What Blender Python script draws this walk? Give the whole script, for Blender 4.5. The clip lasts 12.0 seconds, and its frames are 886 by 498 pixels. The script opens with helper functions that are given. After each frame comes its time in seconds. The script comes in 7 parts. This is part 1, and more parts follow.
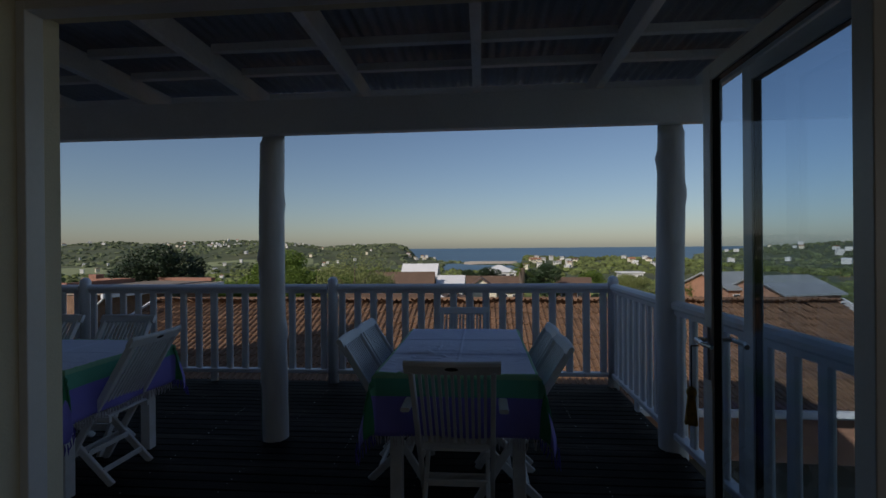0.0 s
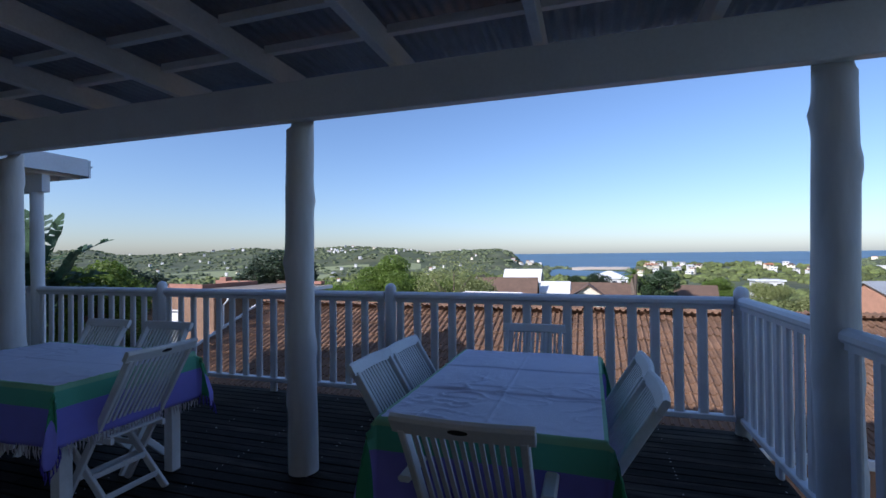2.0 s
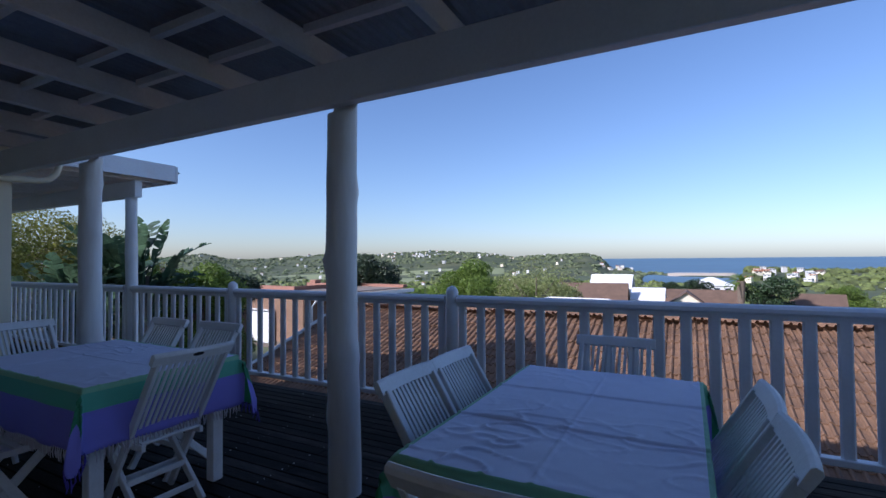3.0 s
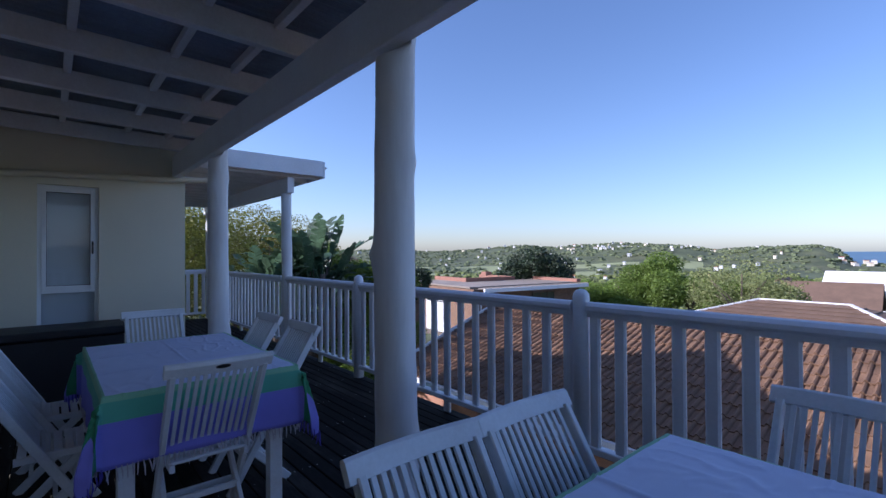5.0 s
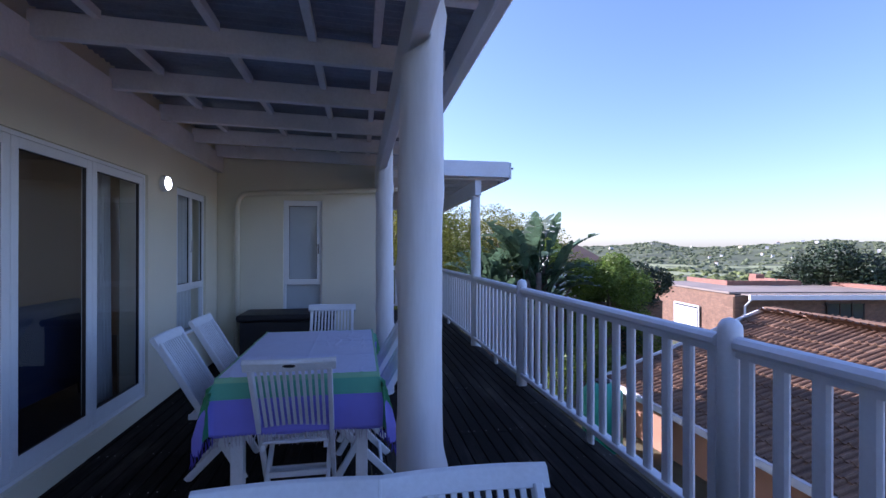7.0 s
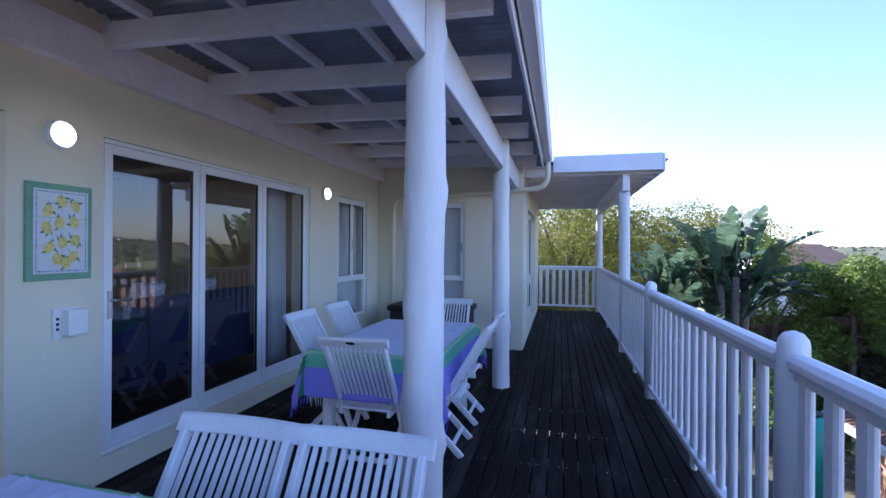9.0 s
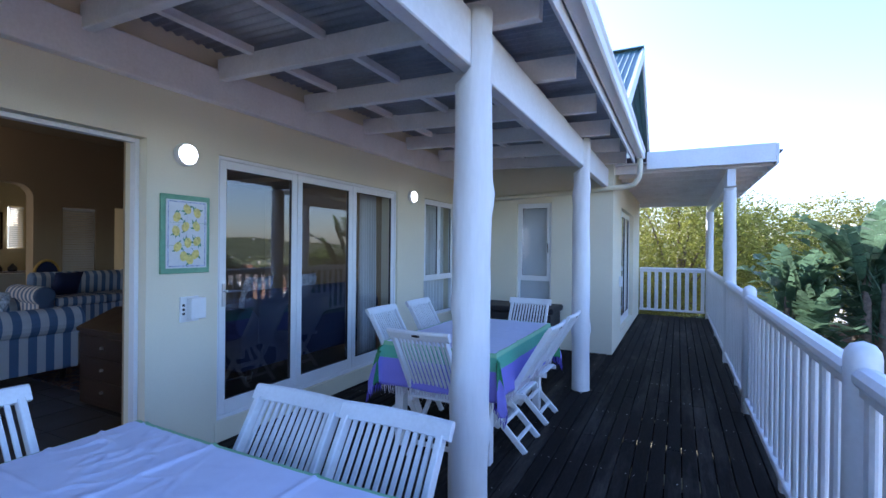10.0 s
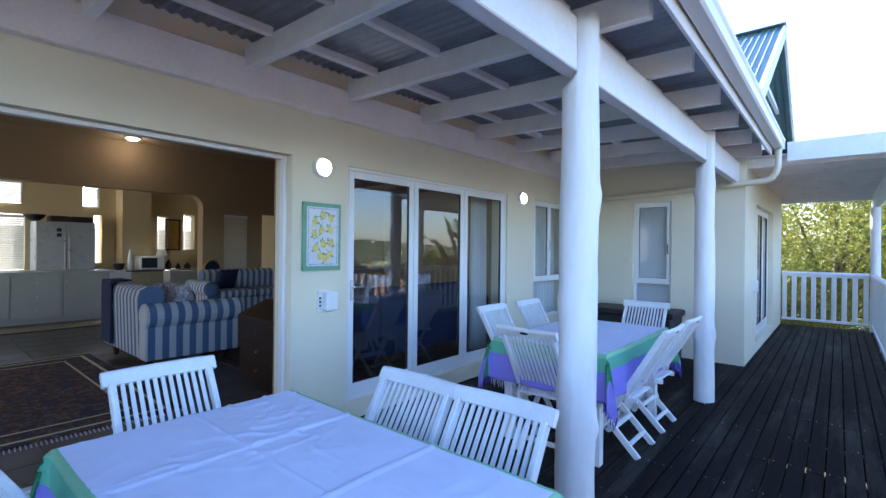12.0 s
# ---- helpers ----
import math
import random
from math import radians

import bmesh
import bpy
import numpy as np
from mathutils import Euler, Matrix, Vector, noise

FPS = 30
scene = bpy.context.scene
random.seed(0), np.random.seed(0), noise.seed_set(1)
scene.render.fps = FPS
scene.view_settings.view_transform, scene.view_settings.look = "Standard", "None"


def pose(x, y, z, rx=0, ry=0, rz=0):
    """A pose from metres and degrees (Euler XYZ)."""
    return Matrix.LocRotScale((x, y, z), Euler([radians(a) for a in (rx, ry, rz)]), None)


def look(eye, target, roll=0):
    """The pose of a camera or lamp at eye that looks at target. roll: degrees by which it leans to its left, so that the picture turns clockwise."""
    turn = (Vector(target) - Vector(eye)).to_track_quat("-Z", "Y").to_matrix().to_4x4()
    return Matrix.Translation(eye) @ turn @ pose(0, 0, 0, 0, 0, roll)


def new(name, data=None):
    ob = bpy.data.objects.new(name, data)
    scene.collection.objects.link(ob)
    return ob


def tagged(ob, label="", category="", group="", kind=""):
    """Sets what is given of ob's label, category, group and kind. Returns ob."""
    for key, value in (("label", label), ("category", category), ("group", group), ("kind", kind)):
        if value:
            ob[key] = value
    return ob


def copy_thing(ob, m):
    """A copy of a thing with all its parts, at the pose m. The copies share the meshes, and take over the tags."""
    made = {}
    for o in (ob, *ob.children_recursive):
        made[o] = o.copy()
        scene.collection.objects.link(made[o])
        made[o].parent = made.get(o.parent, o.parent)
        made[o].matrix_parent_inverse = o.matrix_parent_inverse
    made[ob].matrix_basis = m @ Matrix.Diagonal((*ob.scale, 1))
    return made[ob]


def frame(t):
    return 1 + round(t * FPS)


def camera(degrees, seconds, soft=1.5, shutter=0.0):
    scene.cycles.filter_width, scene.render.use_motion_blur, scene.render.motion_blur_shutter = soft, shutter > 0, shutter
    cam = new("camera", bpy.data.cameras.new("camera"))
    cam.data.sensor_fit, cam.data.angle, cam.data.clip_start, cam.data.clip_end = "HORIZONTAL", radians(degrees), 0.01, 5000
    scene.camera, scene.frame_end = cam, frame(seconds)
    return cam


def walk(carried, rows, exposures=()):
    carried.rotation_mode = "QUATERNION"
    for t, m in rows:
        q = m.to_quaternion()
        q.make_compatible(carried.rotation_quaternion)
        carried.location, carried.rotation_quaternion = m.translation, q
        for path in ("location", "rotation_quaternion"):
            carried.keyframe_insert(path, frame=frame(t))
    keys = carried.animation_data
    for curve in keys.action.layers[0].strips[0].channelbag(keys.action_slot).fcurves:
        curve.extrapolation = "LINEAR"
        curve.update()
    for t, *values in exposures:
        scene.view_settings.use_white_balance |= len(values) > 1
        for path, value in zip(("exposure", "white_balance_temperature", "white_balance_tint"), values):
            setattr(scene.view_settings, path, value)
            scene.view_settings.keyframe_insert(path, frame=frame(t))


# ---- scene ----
cam = camera(87.4, 12.0)
PATH = [
    (0, (0.368, 2.116, 1.489), (0.206, 4.109, 1.487), -0.5),
    (0.5, (0.424, 2.315, 1.436), (0.192, 4.301, 1.452), -0.6),
    (1, (0.501, 2.514, 1.44), (0.186, 4.489, 1.454), -0.6),
    (1.5, (0.545, 2.701, 1.461), (0.118, 4.655, 1.477), -0.5),
    (2, (0.621, 2.927, 1.464), (0.017, 4.834, 1.489), -0.6),
    (2.5, (0.613, 3.175, 1.467), (-0.154, 5.022, 1.488), -0.4),
    (3, (0.622, 3.417, 1.421), (-0.312, 5.185, 1.469), -0.5),
    (5, (0.508, 4.447, 1.428), (-1.016, 5.742, 1.448), -0.3),
    (5.5, (0.496, 4.724, 1.447), (-1.197, 5.789, 1.463), -0.0),
    (6.5, (0.629, 5.182, 1.504), (-1.279, 5.781, 1.51), -0.1),
    (7, (0.701, 5.418, 1.516), (-1.268, 5.77, 1.518), 0.1),
    (8.8, (0.803, 6.241, 1.489), (-1.15, 5.811, 1.48), -0.4),
    (9, (0.84, 6.301, 1.501), (-1.1, 5.812, 1.5), 0.4),
    (9.5, (0.844, 6.467, 1.507), (-1.026, 5.758, 1.503), 0.5),
    (10, (0.883, 6.61, 1.506), (-0.9, 5.704, 1.501), 0.6),
    (10.5, (0.916, 6.666, 1.503), (-0.788, 5.618, 1.499), 0.6),
    (11, (0.946, 6.718, 1.503), (-0.68, 5.554, 1.498), 0.6),
    (11.5, (0.975, 6.722, 1.499), (-0.589, 5.475, 1.495), 0.6),
    (12, (1.013, 6.707, 1.496), (-0.507, 5.407, 1.494), 0.6),
]
EXPOSURES = [(0, -0.85, 6650, 14), (0.1, -0.55, 6550, 18), (0.2, -0.1, 6450, 15), (0.3, 0.23, 6350, 17), (0.5, 0.3, 6250, 18), (1, 0.28, 6000, 18), (2.5, 0.27, 5620, 20), (3.2, 0.3, 5580, 22), (5, 0.52, 5560, 25), (5.5, 0.67, 5560, 28), (7, 1.13, 5580, 33), (9, 1.78, 5570, 29), (9.5, 1.93, 5570, 25), (10.5, 2.28, 5740, 19), (12, 2.55, 5860, 17)]
walk(cam, [(t, look(eye, target, roll)) for t, eye, target, roll in PATH], EXPOSURES)

# world and lights
W = bpy.data.worlds.new("world")
scene.world = W
W.use_nodes = True
SUN_EL, SUN_AZ = radians(29.6), radians(215)
_n, _l = W.node_tree.nodes, W.node_tree.links
_n.clear()
_sky = _n.new("ShaderNodeTexSky")
_sky.sky_type, _sky.sun_disc, _sky.sun_elevation, _sky.sun_rotation = "NISHITA", False, SUN_EL, SUN_AZ
_sky.air_density, _sky.dust_density, _sky.ozone_density = 1.0, 0.8, 3.4
_bg, _wo = _n.new("ShaderNodeBackground"), _n.new("ShaderNodeOutputWorld")
_bg.inputs["Strength"].default_value = 0.125
_l.new(_sky.outputs[0], _bg.inputs[0])
_l.new(_bg.outputs[0], _wo.inputs[0])
_sd = bpy.data.lights.new("sun", "SUN")
_sd.energy, _sd.angle, _sd.color = 5.0, radians(0.5), (1.0, 0.94, 0.84)
_so = new("sun", _sd)
_so.matrix_world = look((0, 0, 30), (-30 * math.sin(SUN_AZ) * math.cos(SUN_EL), -30 * math.cos(SUN_AZ) * math.cos(SUN_EL), 30 - 30 * math.sin(SUN_EL)))


# materials
def mat(name, color, rough=0.6, metal=0.0, grain=0.1, scale=8.0, bump=0.15, fine=60.0, spec=0.5, stretch=(1, 1, 1), wear=None, wear_amount=0.5, rand=0.0, emit=0.0, coord="Object", sheen=0.0, transmit=0.0):
    """A procedural surface: base colour with broad and fine variation, wear patches and fine relief."""
    m = bpy.data.materials.new(name)
    m.use_nodes = True
    nt = m.node_tree
    n, l = nt.nodes, nt.links
    b = n["Principled BSDF"]
    b.inputs["Roughness"].default_value = rough
    b.inputs["Metallic"].default_value = metal
    b.inputs["Specular IOR Level"].default_value = spec
    b.inputs["Transmission Weight"].default_value = transmit
    tc = n.new("ShaderNodeTexCoord")
    mp = n.new("ShaderNodeMapping")
    mp.inputs["Scale"].default_value = stretch
    l.new(tc.outputs[coord], mp.inputs[0])
    a, f = n.new("ShaderNodeTexNoise"), n.new("ShaderNodeTexNoise")
    for t, s, d in ((a, scale, 5), (f, fine, 3)):
        t.inputs["Scale"].default_value, t.inputs["Detail"].default_value = s, d
        l.new(mp.outputs[0], t.inputs["Vector"])
    c = tuple(color) + (1,)
    dark = tuple(max(0, v * (1 - grain * 2.2)) for v in color) + (1,)
    light = tuple(min(1, v * (1 + grain * 1.6)) for v in color) + (1,)
    add = n.new("ShaderNodeMath")
    add.operation = "MULTIPLY_ADD"
    add.inputs[1].default_value = 0.45
    l.new(f.outputs[0], add.inputs[0])
    sc = n.new("ShaderNodeMath")
    sc.operation = "MULTIPLY"
    sc.inputs[1].default_value = 0.55
    l.new(a.outputs[0], sc.inputs[0])
    l.new(sc.outputs[0], add.inputs[2])
    r = n.new("ShaderNodeValToRGB")
    r.color_ramp.elements[0].position, r.color_ramp.elements[1].position = 0.3, 0.7
    r.color_ramp.elements[0].color, r.color_ramp.elements[1].color = dark, light
    l.new(add.outputs[0], r.inputs[0])
    out = r.outputs[0]
    if wear:
        w = n.new("ShaderNodeTexNoise")
        w.inputs["Scale"].default_value, w.inputs["Detail"].default_value = scale * 0.6, 8
        w.inputs["Roughness"].default_value = 0.7
        l.new(mp.outputs[0], w.inputs["Vector"])
        wr = n.new("ShaderNodeValToRGB")
        wr.color_ramp.elements[0].position, wr.color_ramp.elements[1].position = 0.5, 0.72
        wr.color_ramp.elements[1].color = (wear_amount,) * 3 + (1,)
        l.new(w.outputs[0], wr.inputs[0])
        mx = n.new("ShaderNodeMix")
        mx.data_type = "RGBA"
        l.new(wr.outputs[0], mx.inputs["Factor"])
        l.new(out, mx.inputs["A"])
        mx.inputs["B"].default_value = tuple(wear) + (1,)
        out = mx.outputs["Result"]
    if rand:
        oi = n.new("ShaderNodeObjectInfo")
        gi = n.new("ShaderNodeNewGeometry")
        su = n.new("ShaderNodeMath")
        su.operation = "ADD"
        l.new(oi.outputs["Random"], su.inputs[0])
        l.new(gi.outputs["Random Per Island"], su.inputs[1])
        mr = n.new("ShaderNodeMapRange")
        mr.inputs["From Min"].default_value, mr.inputs["From Max"].default_value = 0.0, 2.0
        mr.inputs["To Min"].default_value, mr.inputs["To Max"].default_value = 1 - rand, 1 + rand
        l.new(su.outputs[0], mr.inputs["Value"])
        hs = n.new("ShaderNodeHueSaturation")
        l.new(mr.outputs[0], hs.inputs["Value"])
        l.new(out, hs.inputs["Color"])
        out = hs.outputs[0]
    l.new(out, b.inputs["Base Color"])
    if bump:
        bp = n.new("ShaderNodeBump")
        bp.inputs["Strength"].default_value, bp.inputs["Distance"].default_value = bump, 0.01
        l.new(add.outputs[0], bp.inputs["Height"])
        l.new(bp.outputs[0], b.inputs["Normal"])
        rr = n.new("ShaderNodeMapRange")
        rr.inputs["To Min"].default_value, rr.inputs["To Max"].default_value = max(0.02, rough - 0.12), min(1, rough + 0.12)
        l.new(a.outputs[0], rr.inputs["Value"])
        l.new(rr.outputs[0], b.inputs["Roughness"])
    if emit:
        b.inputs["Emission Color"].default_value = c
        b.inputs["Emission Strength"].default_value = emit
    return m


M = {}
M["paint"] = mat("white_paint", (0.75, 0.77, 0.81), 0.45, grain=0.035, scale=3, bump=0.12, fine=45, wear=(0.55, 0.53, 0.5), wear_amount=0.25)
M["timber"] = mat("white_roof_timber", (0.78, 0.77, 0.78), 0.6, grain=0.05, scale=4, bump=0.2, fine=50, wear=(0.5, 0.47, 0.44), wear_amount=0.35)
M["pole"] = mat("painted_pole", (0.72, 0.74, 0.77), 0.5, grain=0.04, scale=5, bump=0.6, fine=28, stretch=(1, 1, 0.2), wear=(0.5, 0.5, 0.48), wear_amount=0.3)
M["wall"] = mat("cream_plaster", (0.72, 0.68, 0.54), 0.85, grain=0.03, scale=1.5, bump=0.25, fine=140)
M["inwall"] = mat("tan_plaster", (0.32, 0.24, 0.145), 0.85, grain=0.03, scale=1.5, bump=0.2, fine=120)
M["deck"] = mat("dark_deck_board", (0.015, 0.0125, 0.0115), 0.7, grain=0.3, scale=6, bump=0.6, fine=80, stretch=(0.15, 1, 1), wear=(0.085, 0.073, 0.063), wear_amount=0.75, rand=0.6, spec=0.08)
M["roofmetal"] = mat("grey_corrugated_metal", (0.3, 0.32, 0.37), 0.45, 0.35, grain=0.1, scale=2, bump=0.08, wear=(0.16, 0.16, 0.17), wear_amount=0.7)
M["green_roof"] = mat("blue_green_sheet", (0.09, 0.18, 0.2), 0.4, 0.1, grain=0.06, scale=3, bump=0.05)
M["alu"] = mat("white_powder_coat", (0.76, 0.78, 0.8), 0.35, grain=0.02, scale=3, bump=0.03)
M["black"] = mat("black_plastic", (0.012, 0.012, 0.015), 0.45, grain=0.1, bump=0.05)
M["chairwood"] = mat("white_chair_paint", (0.77, 0.79, 0.82), 0.45, grain=0.04, scale=9, bump=0.15, fine=70, wear=(0.5, 0.47, 0.42), wear_amount=0.25)
M["metal"] = mat("brushed_steel", (0.55, 0.55, 0.56), 0.3, 1.0, grain=0.05, bump=0.03)


def lamp_mat(name, color, strength):
    m = bpy.data.materials.new(name)
    m.use_nodes = True
    b = m.node_tree.nodes["Principled BSDF"]
    b.inputs["Base Color"].default_value = (0.9, 0.9, 0.88, 1)
    b.inputs["Emission Color"].default_value = tuple(color) + (1,)
    b.inputs["Emission Strength"].default_value = strength
    return m


def glass_mat(name, tint, gloss=1.45):
    """Clear pane: light passes straight, the surface mirrors by Fresnel."""
    m = bpy.data.materials.new(name)
    m.use_nodes = True
    n, l = m.node_tree.nodes, m.node_tree.links
    n.clear()
    o, mix, tr, gl, fr = (n.new("ShaderNode" + k) for k in ("OutputMaterial", "MixShader", "BsdfTransparent", "BsdfGlossy", "LayerWeight"))
    tr.inputs[0].default_value = tuple(tint) + (1,)
    gl.inputs["Roughness"].default_value = 0.01
    gl.inputs[0].default_value = (1, 1, 1, 1)
    fr.inputs["Blend"].default_value = 0.5
    pw, ma = n.new("ShaderNodeMath"), n.new("ShaderNodeMath")
    pw.operation, ma.operation = "POWER", "MULTIPLY_ADD"
    pw.inputs[1].default_value = 5
    ma.inputs[1].default_value, ma.inputs[2].default_value = 1 - gloss, gloss
    l.new(fr.outputs["Facing"], pw.inputs[0])
    l.new(pw.outputs[0], ma.inputs[0])
    l.new(ma.outputs[0], mix.inputs[0])
    l.new(tr.outputs[0], mix.inputs[1])
    l.new(gl.outputs[0], mix.inputs[2])
    l.new(mix.outputs[0], o.inputs[0])
    return m


M["glass"] = glass_mat("window_glass", (0.78, 0.82, 0.84), 0.11)
M["glass_open"] = glass_mat("clear_door_glass", (0.72, 0.8, 0.87), 0.05)
M["glass_window"] = glass_mat("casement_glass", (0.88, 0.92, 0.93), 0.03)
M["lamp"] = lamp_mat("lamp_glow", (1.0, 0.98, 0.95), 2.5)
M["lampwarm"] = lamp_mat("warm_lamp_glow", (1.0, 0.8, 0.5), 1.6)


# helpers that make meshes
def box(bm, x0, y0, z0, x1, y1, z1):
    v = [bm.verts.new(p) for p in ((x0, y0, z0), (x1, y0, z0), (x1, y1, z0), (x0, y1, z0), (x0, y0, z1), (x1, y0, z1), (x1, y1, z1), (x0, y1, z1))]
    for f in ((3, 2, 1, 0), (4, 5, 6, 7), (0, 1, 5, 4), (1, 2, 6, 5), (2, 3, 7, 6), (3, 0, 4, 7)):
        bm.faces.new([v[i] for i in f])
    return v


def bar(bm, a, b, w, h, up=(0, 0, 1), e=0.0):
    """A straight bar from a to b, w wide and h high; e: chamfer of its long edges."""
    a, b = Vector(a), Vector(b)
    d = (b - a).normalized()
    s = d.cross(Vector(up))
    s = s.normalized() if s.length > 1e-4 else Vector((1, 0, 0))
    u = s.cross(d).normalized()
    w, h = w / 2, h / 2
    if e:
        ring = [(-w + e, -h), (w - e, -h), (w, -h + e), (w, h - e), (w - e, h), (-w + e, h), (-w, h - e), (-w, -h + e)]
    else:
        ring = [(-w, -h), (w, -h), (w, h), (-w, h)]
    r0 = [bm.verts.new(a + s * p + u * q) for p, q in ring]
    r1 = [bm.verts.new(b + s * p + u * q) for p, q in ring]
    k = len(ring)
    for i in range(k):
        bm.faces.new((r0[i], r0[(i + 1) % k], r1[(i + 1) % k], r1[i]))
    bm.faces.new(r0[::-1])
    bm.faces.new(r1)


def tube(bm, points, radii, k=12, caps=True):
    """A round tube through points; radii: one or one a point."""
    pts = [Vector(p) for p in points]
    if not hasattr(radii, "__len__"):
        radii = [radii] * len(pts)
    rings, ref = [], None
    for i, p in enumerate(pts):
        d = (pts[min(i + 1, len(pts) - 1)] - pts[max(i - 1, 0)]).normalized()
        if ref is None:
            ref = d.orthogonal().normalized()
        ref = (ref - d * ref.dot(d)).normalized()
        o = d.cross(ref)
        rings.append([bm.verts.new(p + (ref * math.cos(t * 2 * math.pi / k) + o * math.sin(t * 2 * math.pi / k)) * radii[i]) for t in range(k)])
    for r, q in zip(rings, rings[1:]):
        for i in range(k):
            bm.faces.new((r[i], r[(i + 1) % k], q[(i + 1) % k], q[i]))
    if caps:
        bm.faces.new(rings[0][::-1])
        bm.faces.new(rings[-1])
    return rings


def finish(bm, smooth=False):
    bmesh.ops.recalc_face_normals(bm, faces=bm.faces)
    if smooth:
        for f in bm.faces:
            f.smooth = True
    return bm


def part(name, bm, material, parent=None, label="", bevel=0.0, smooth=False, fix=True):
    """Links a bmesh as one mesh object, under a thing or a part."""
    me = bpy.data.meshes.new(name)
    if fix:
        finish(bm, smooth)
    bm.to_mesh(me)
    bm.free()
    ms = material if isinstance(material, (list, tuple)) else [material]
    for m in ms:
        me.materials.append(m)
    ob = new(name, me)
    if parent:
        ob.parent = parent
    if bevel:
        b = ob.modifiers.new("bevel", "BEVEL")
        b.width, b.segments, b.limit_method = bevel, 2, "ANGLE"
    if label:
        ob["label"] = label
    return ob


def thing(name, x=0, y=0, z=0, label="", category="", group="", kind="", turn=0.0):
    e = new(name)
    e.matrix_basis = pose(x, y, z, 0, 0, turn)
    return tagged(e, label, category, group, kind)


def B():
    return bmesh.new()


def boxes(*bs):
    bm = bmesh.new()
    for b in bs:
        box(bm, *b)
    return bm


def structure(name, bm, material, bevel=0.0, **k):
    return tagged(part(name, bm, material, bevel=bevel, **k), kind="structure")


WY, RY, PY = 3.48, 7.205, 5.67          # wall face, rail line, pole line
DX0, DX1, WX = -10.98, 1.775, -6.14      # deck ends, face of the wing
EY = 5.77                               # face of the wing along the walkway
FZ = 0.15                               # floor inside
M["gold"] = mat("golden_thread", (0.45, 0.27, 0.06), 0.6, grain=0.2, scale=30, bump=0.3)
M["curtain"] = mat("sheer_curtain", (0.62, 0.63, 0.64), 0.9, grain=0.04, scale=4, bump=0.1)
M["blind"] = mat("roller_blind", (0.55, 0.57, 0.6), 0.9, grain=0.02, scale=6, bump=0.05, fine=200)


def leafy(m, share):
    """Lets part of the light pass through a leaf."""
    nt = m.node_tree
    n, l = nt.nodes, nt.links
    b, o = n["Principled BSDF"], n["Material Output"]
    tr, mx = n.new("ShaderNodeBsdfTranslucent"), n.new("ShaderNodeMixShader")
    l.new(b.inputs["Base Color"].links[0].from_socket, tr.inputs[0])
    mx.inputs[0].default_value = share
    l.new(b.outputs[0], mx.inputs[1])
    l.new(tr.outputs[0], mx.inputs[2])
    l.new(mx.outputs[0], o.inputs[0])


M["green"] = mat("green_painted_wood", (0.16, 0.36, 0.24), 0.55, grain=0.08, scale=12, bump=0.2)
M["tile"] = mat("white_glazed_tile", (0.6, 0.63, 0.67), 0.2, grain=0.03, scale=12, bump=0.04)
M["lemon"] = mat("lemon_glaze", (0.64, 0.55, 0.16), 0.3, grain=0.15, scale=40, bump=0.05)
M["leafpaint"] = mat("leaf_glaze", (0.1, 0.26, 0.16), 0.3, grain=0.2, scale=40, bump=0.0)
M["bluepaint"] = mat("blue_grey_glaze", (0.35, 0.42, 0.6), 0.3, grain=0.3, scale=90, bump=0.0)
M["chest"] = mat("black_cover", (0.012, 0.013, 0.018), 0.55, grain=0.2, scale=6, bump=0.3)
M["fringe"] = mat("fringe_thread", (0.6, 0.56, 0.62), 0.9, grain=0.1, bump=0.1)
M["fringeblue"] = mat("violet_fringe_thread", (0.1, 0.07, 0.42), 0.9, grain=0.1, bump=0.1)
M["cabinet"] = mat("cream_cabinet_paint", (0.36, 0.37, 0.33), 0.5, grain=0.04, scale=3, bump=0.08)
M["yellowcab"] = mat("yellow_cabinet_paint", (0.5, 0.44, 0.27), 0.5, grain=0.04, scale=3, bump=0.08)
M["counter"] = mat("dark_worktop", (0.1, 0.08, 0.07), 0.3, grain=0.15, scale=10, bump=0.05)
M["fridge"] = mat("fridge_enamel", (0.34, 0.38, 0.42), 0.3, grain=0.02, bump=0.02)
M["darkwood"] = mat("dark_polished_wood", (0.018, 0.008, 0.005), 0.35, grain=0.25, scale=5, bump=0.15, stretch=(1, 1, 0.2))
M["navy"] = mat("navy_upholstery", (0.006, 0.014, 0.055), 0.9, grain=0.1, scale=10, bump=0.2)
M["floortile"] = mat("grey_floor_tile", (0.05, 0.045, 0.04), 0.35, grain=0.08, scale=3, bump=0.08, rand=0.08)
M["slat"] = mat("blind_slat", (0.7, 0.68, 0.62), 0.5, grain=0.02, bump=0.0)
leafy(M["slat"], 0.3)
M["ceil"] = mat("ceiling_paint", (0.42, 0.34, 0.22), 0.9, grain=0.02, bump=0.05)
M["greentile"] = mat("grey_green_rag", (0.1, 0.13, 0.12), 0.8, grain=0.2, scale=6)
M["rooftile"] = mat("brown_concrete_tile", (0.195, 0.112, 0.066), 0.8, grain=0.25, scale=2, bump=0.7, fine=50, wear=(0.07, 0.045, 0.036), wear_amount=0.6, rand=0.2)
M["brick"] = mat("red_brick", (0.235, 0.14, 0.09), 0.85, grain=0.15, scale=6, bump=0.5, rand=0.3)
M["mortar"] = mat("mortar", (0.15, 0.12, 0.1), 0.9, grain=0.08, scale=8, bump=0.4)
M["flatroof"] = mat("weathered_sheet_roof", (0.27, 0.225, 0.185), 0.7, 0.0, grain=0.14, scale=0.8, bump=0.1)
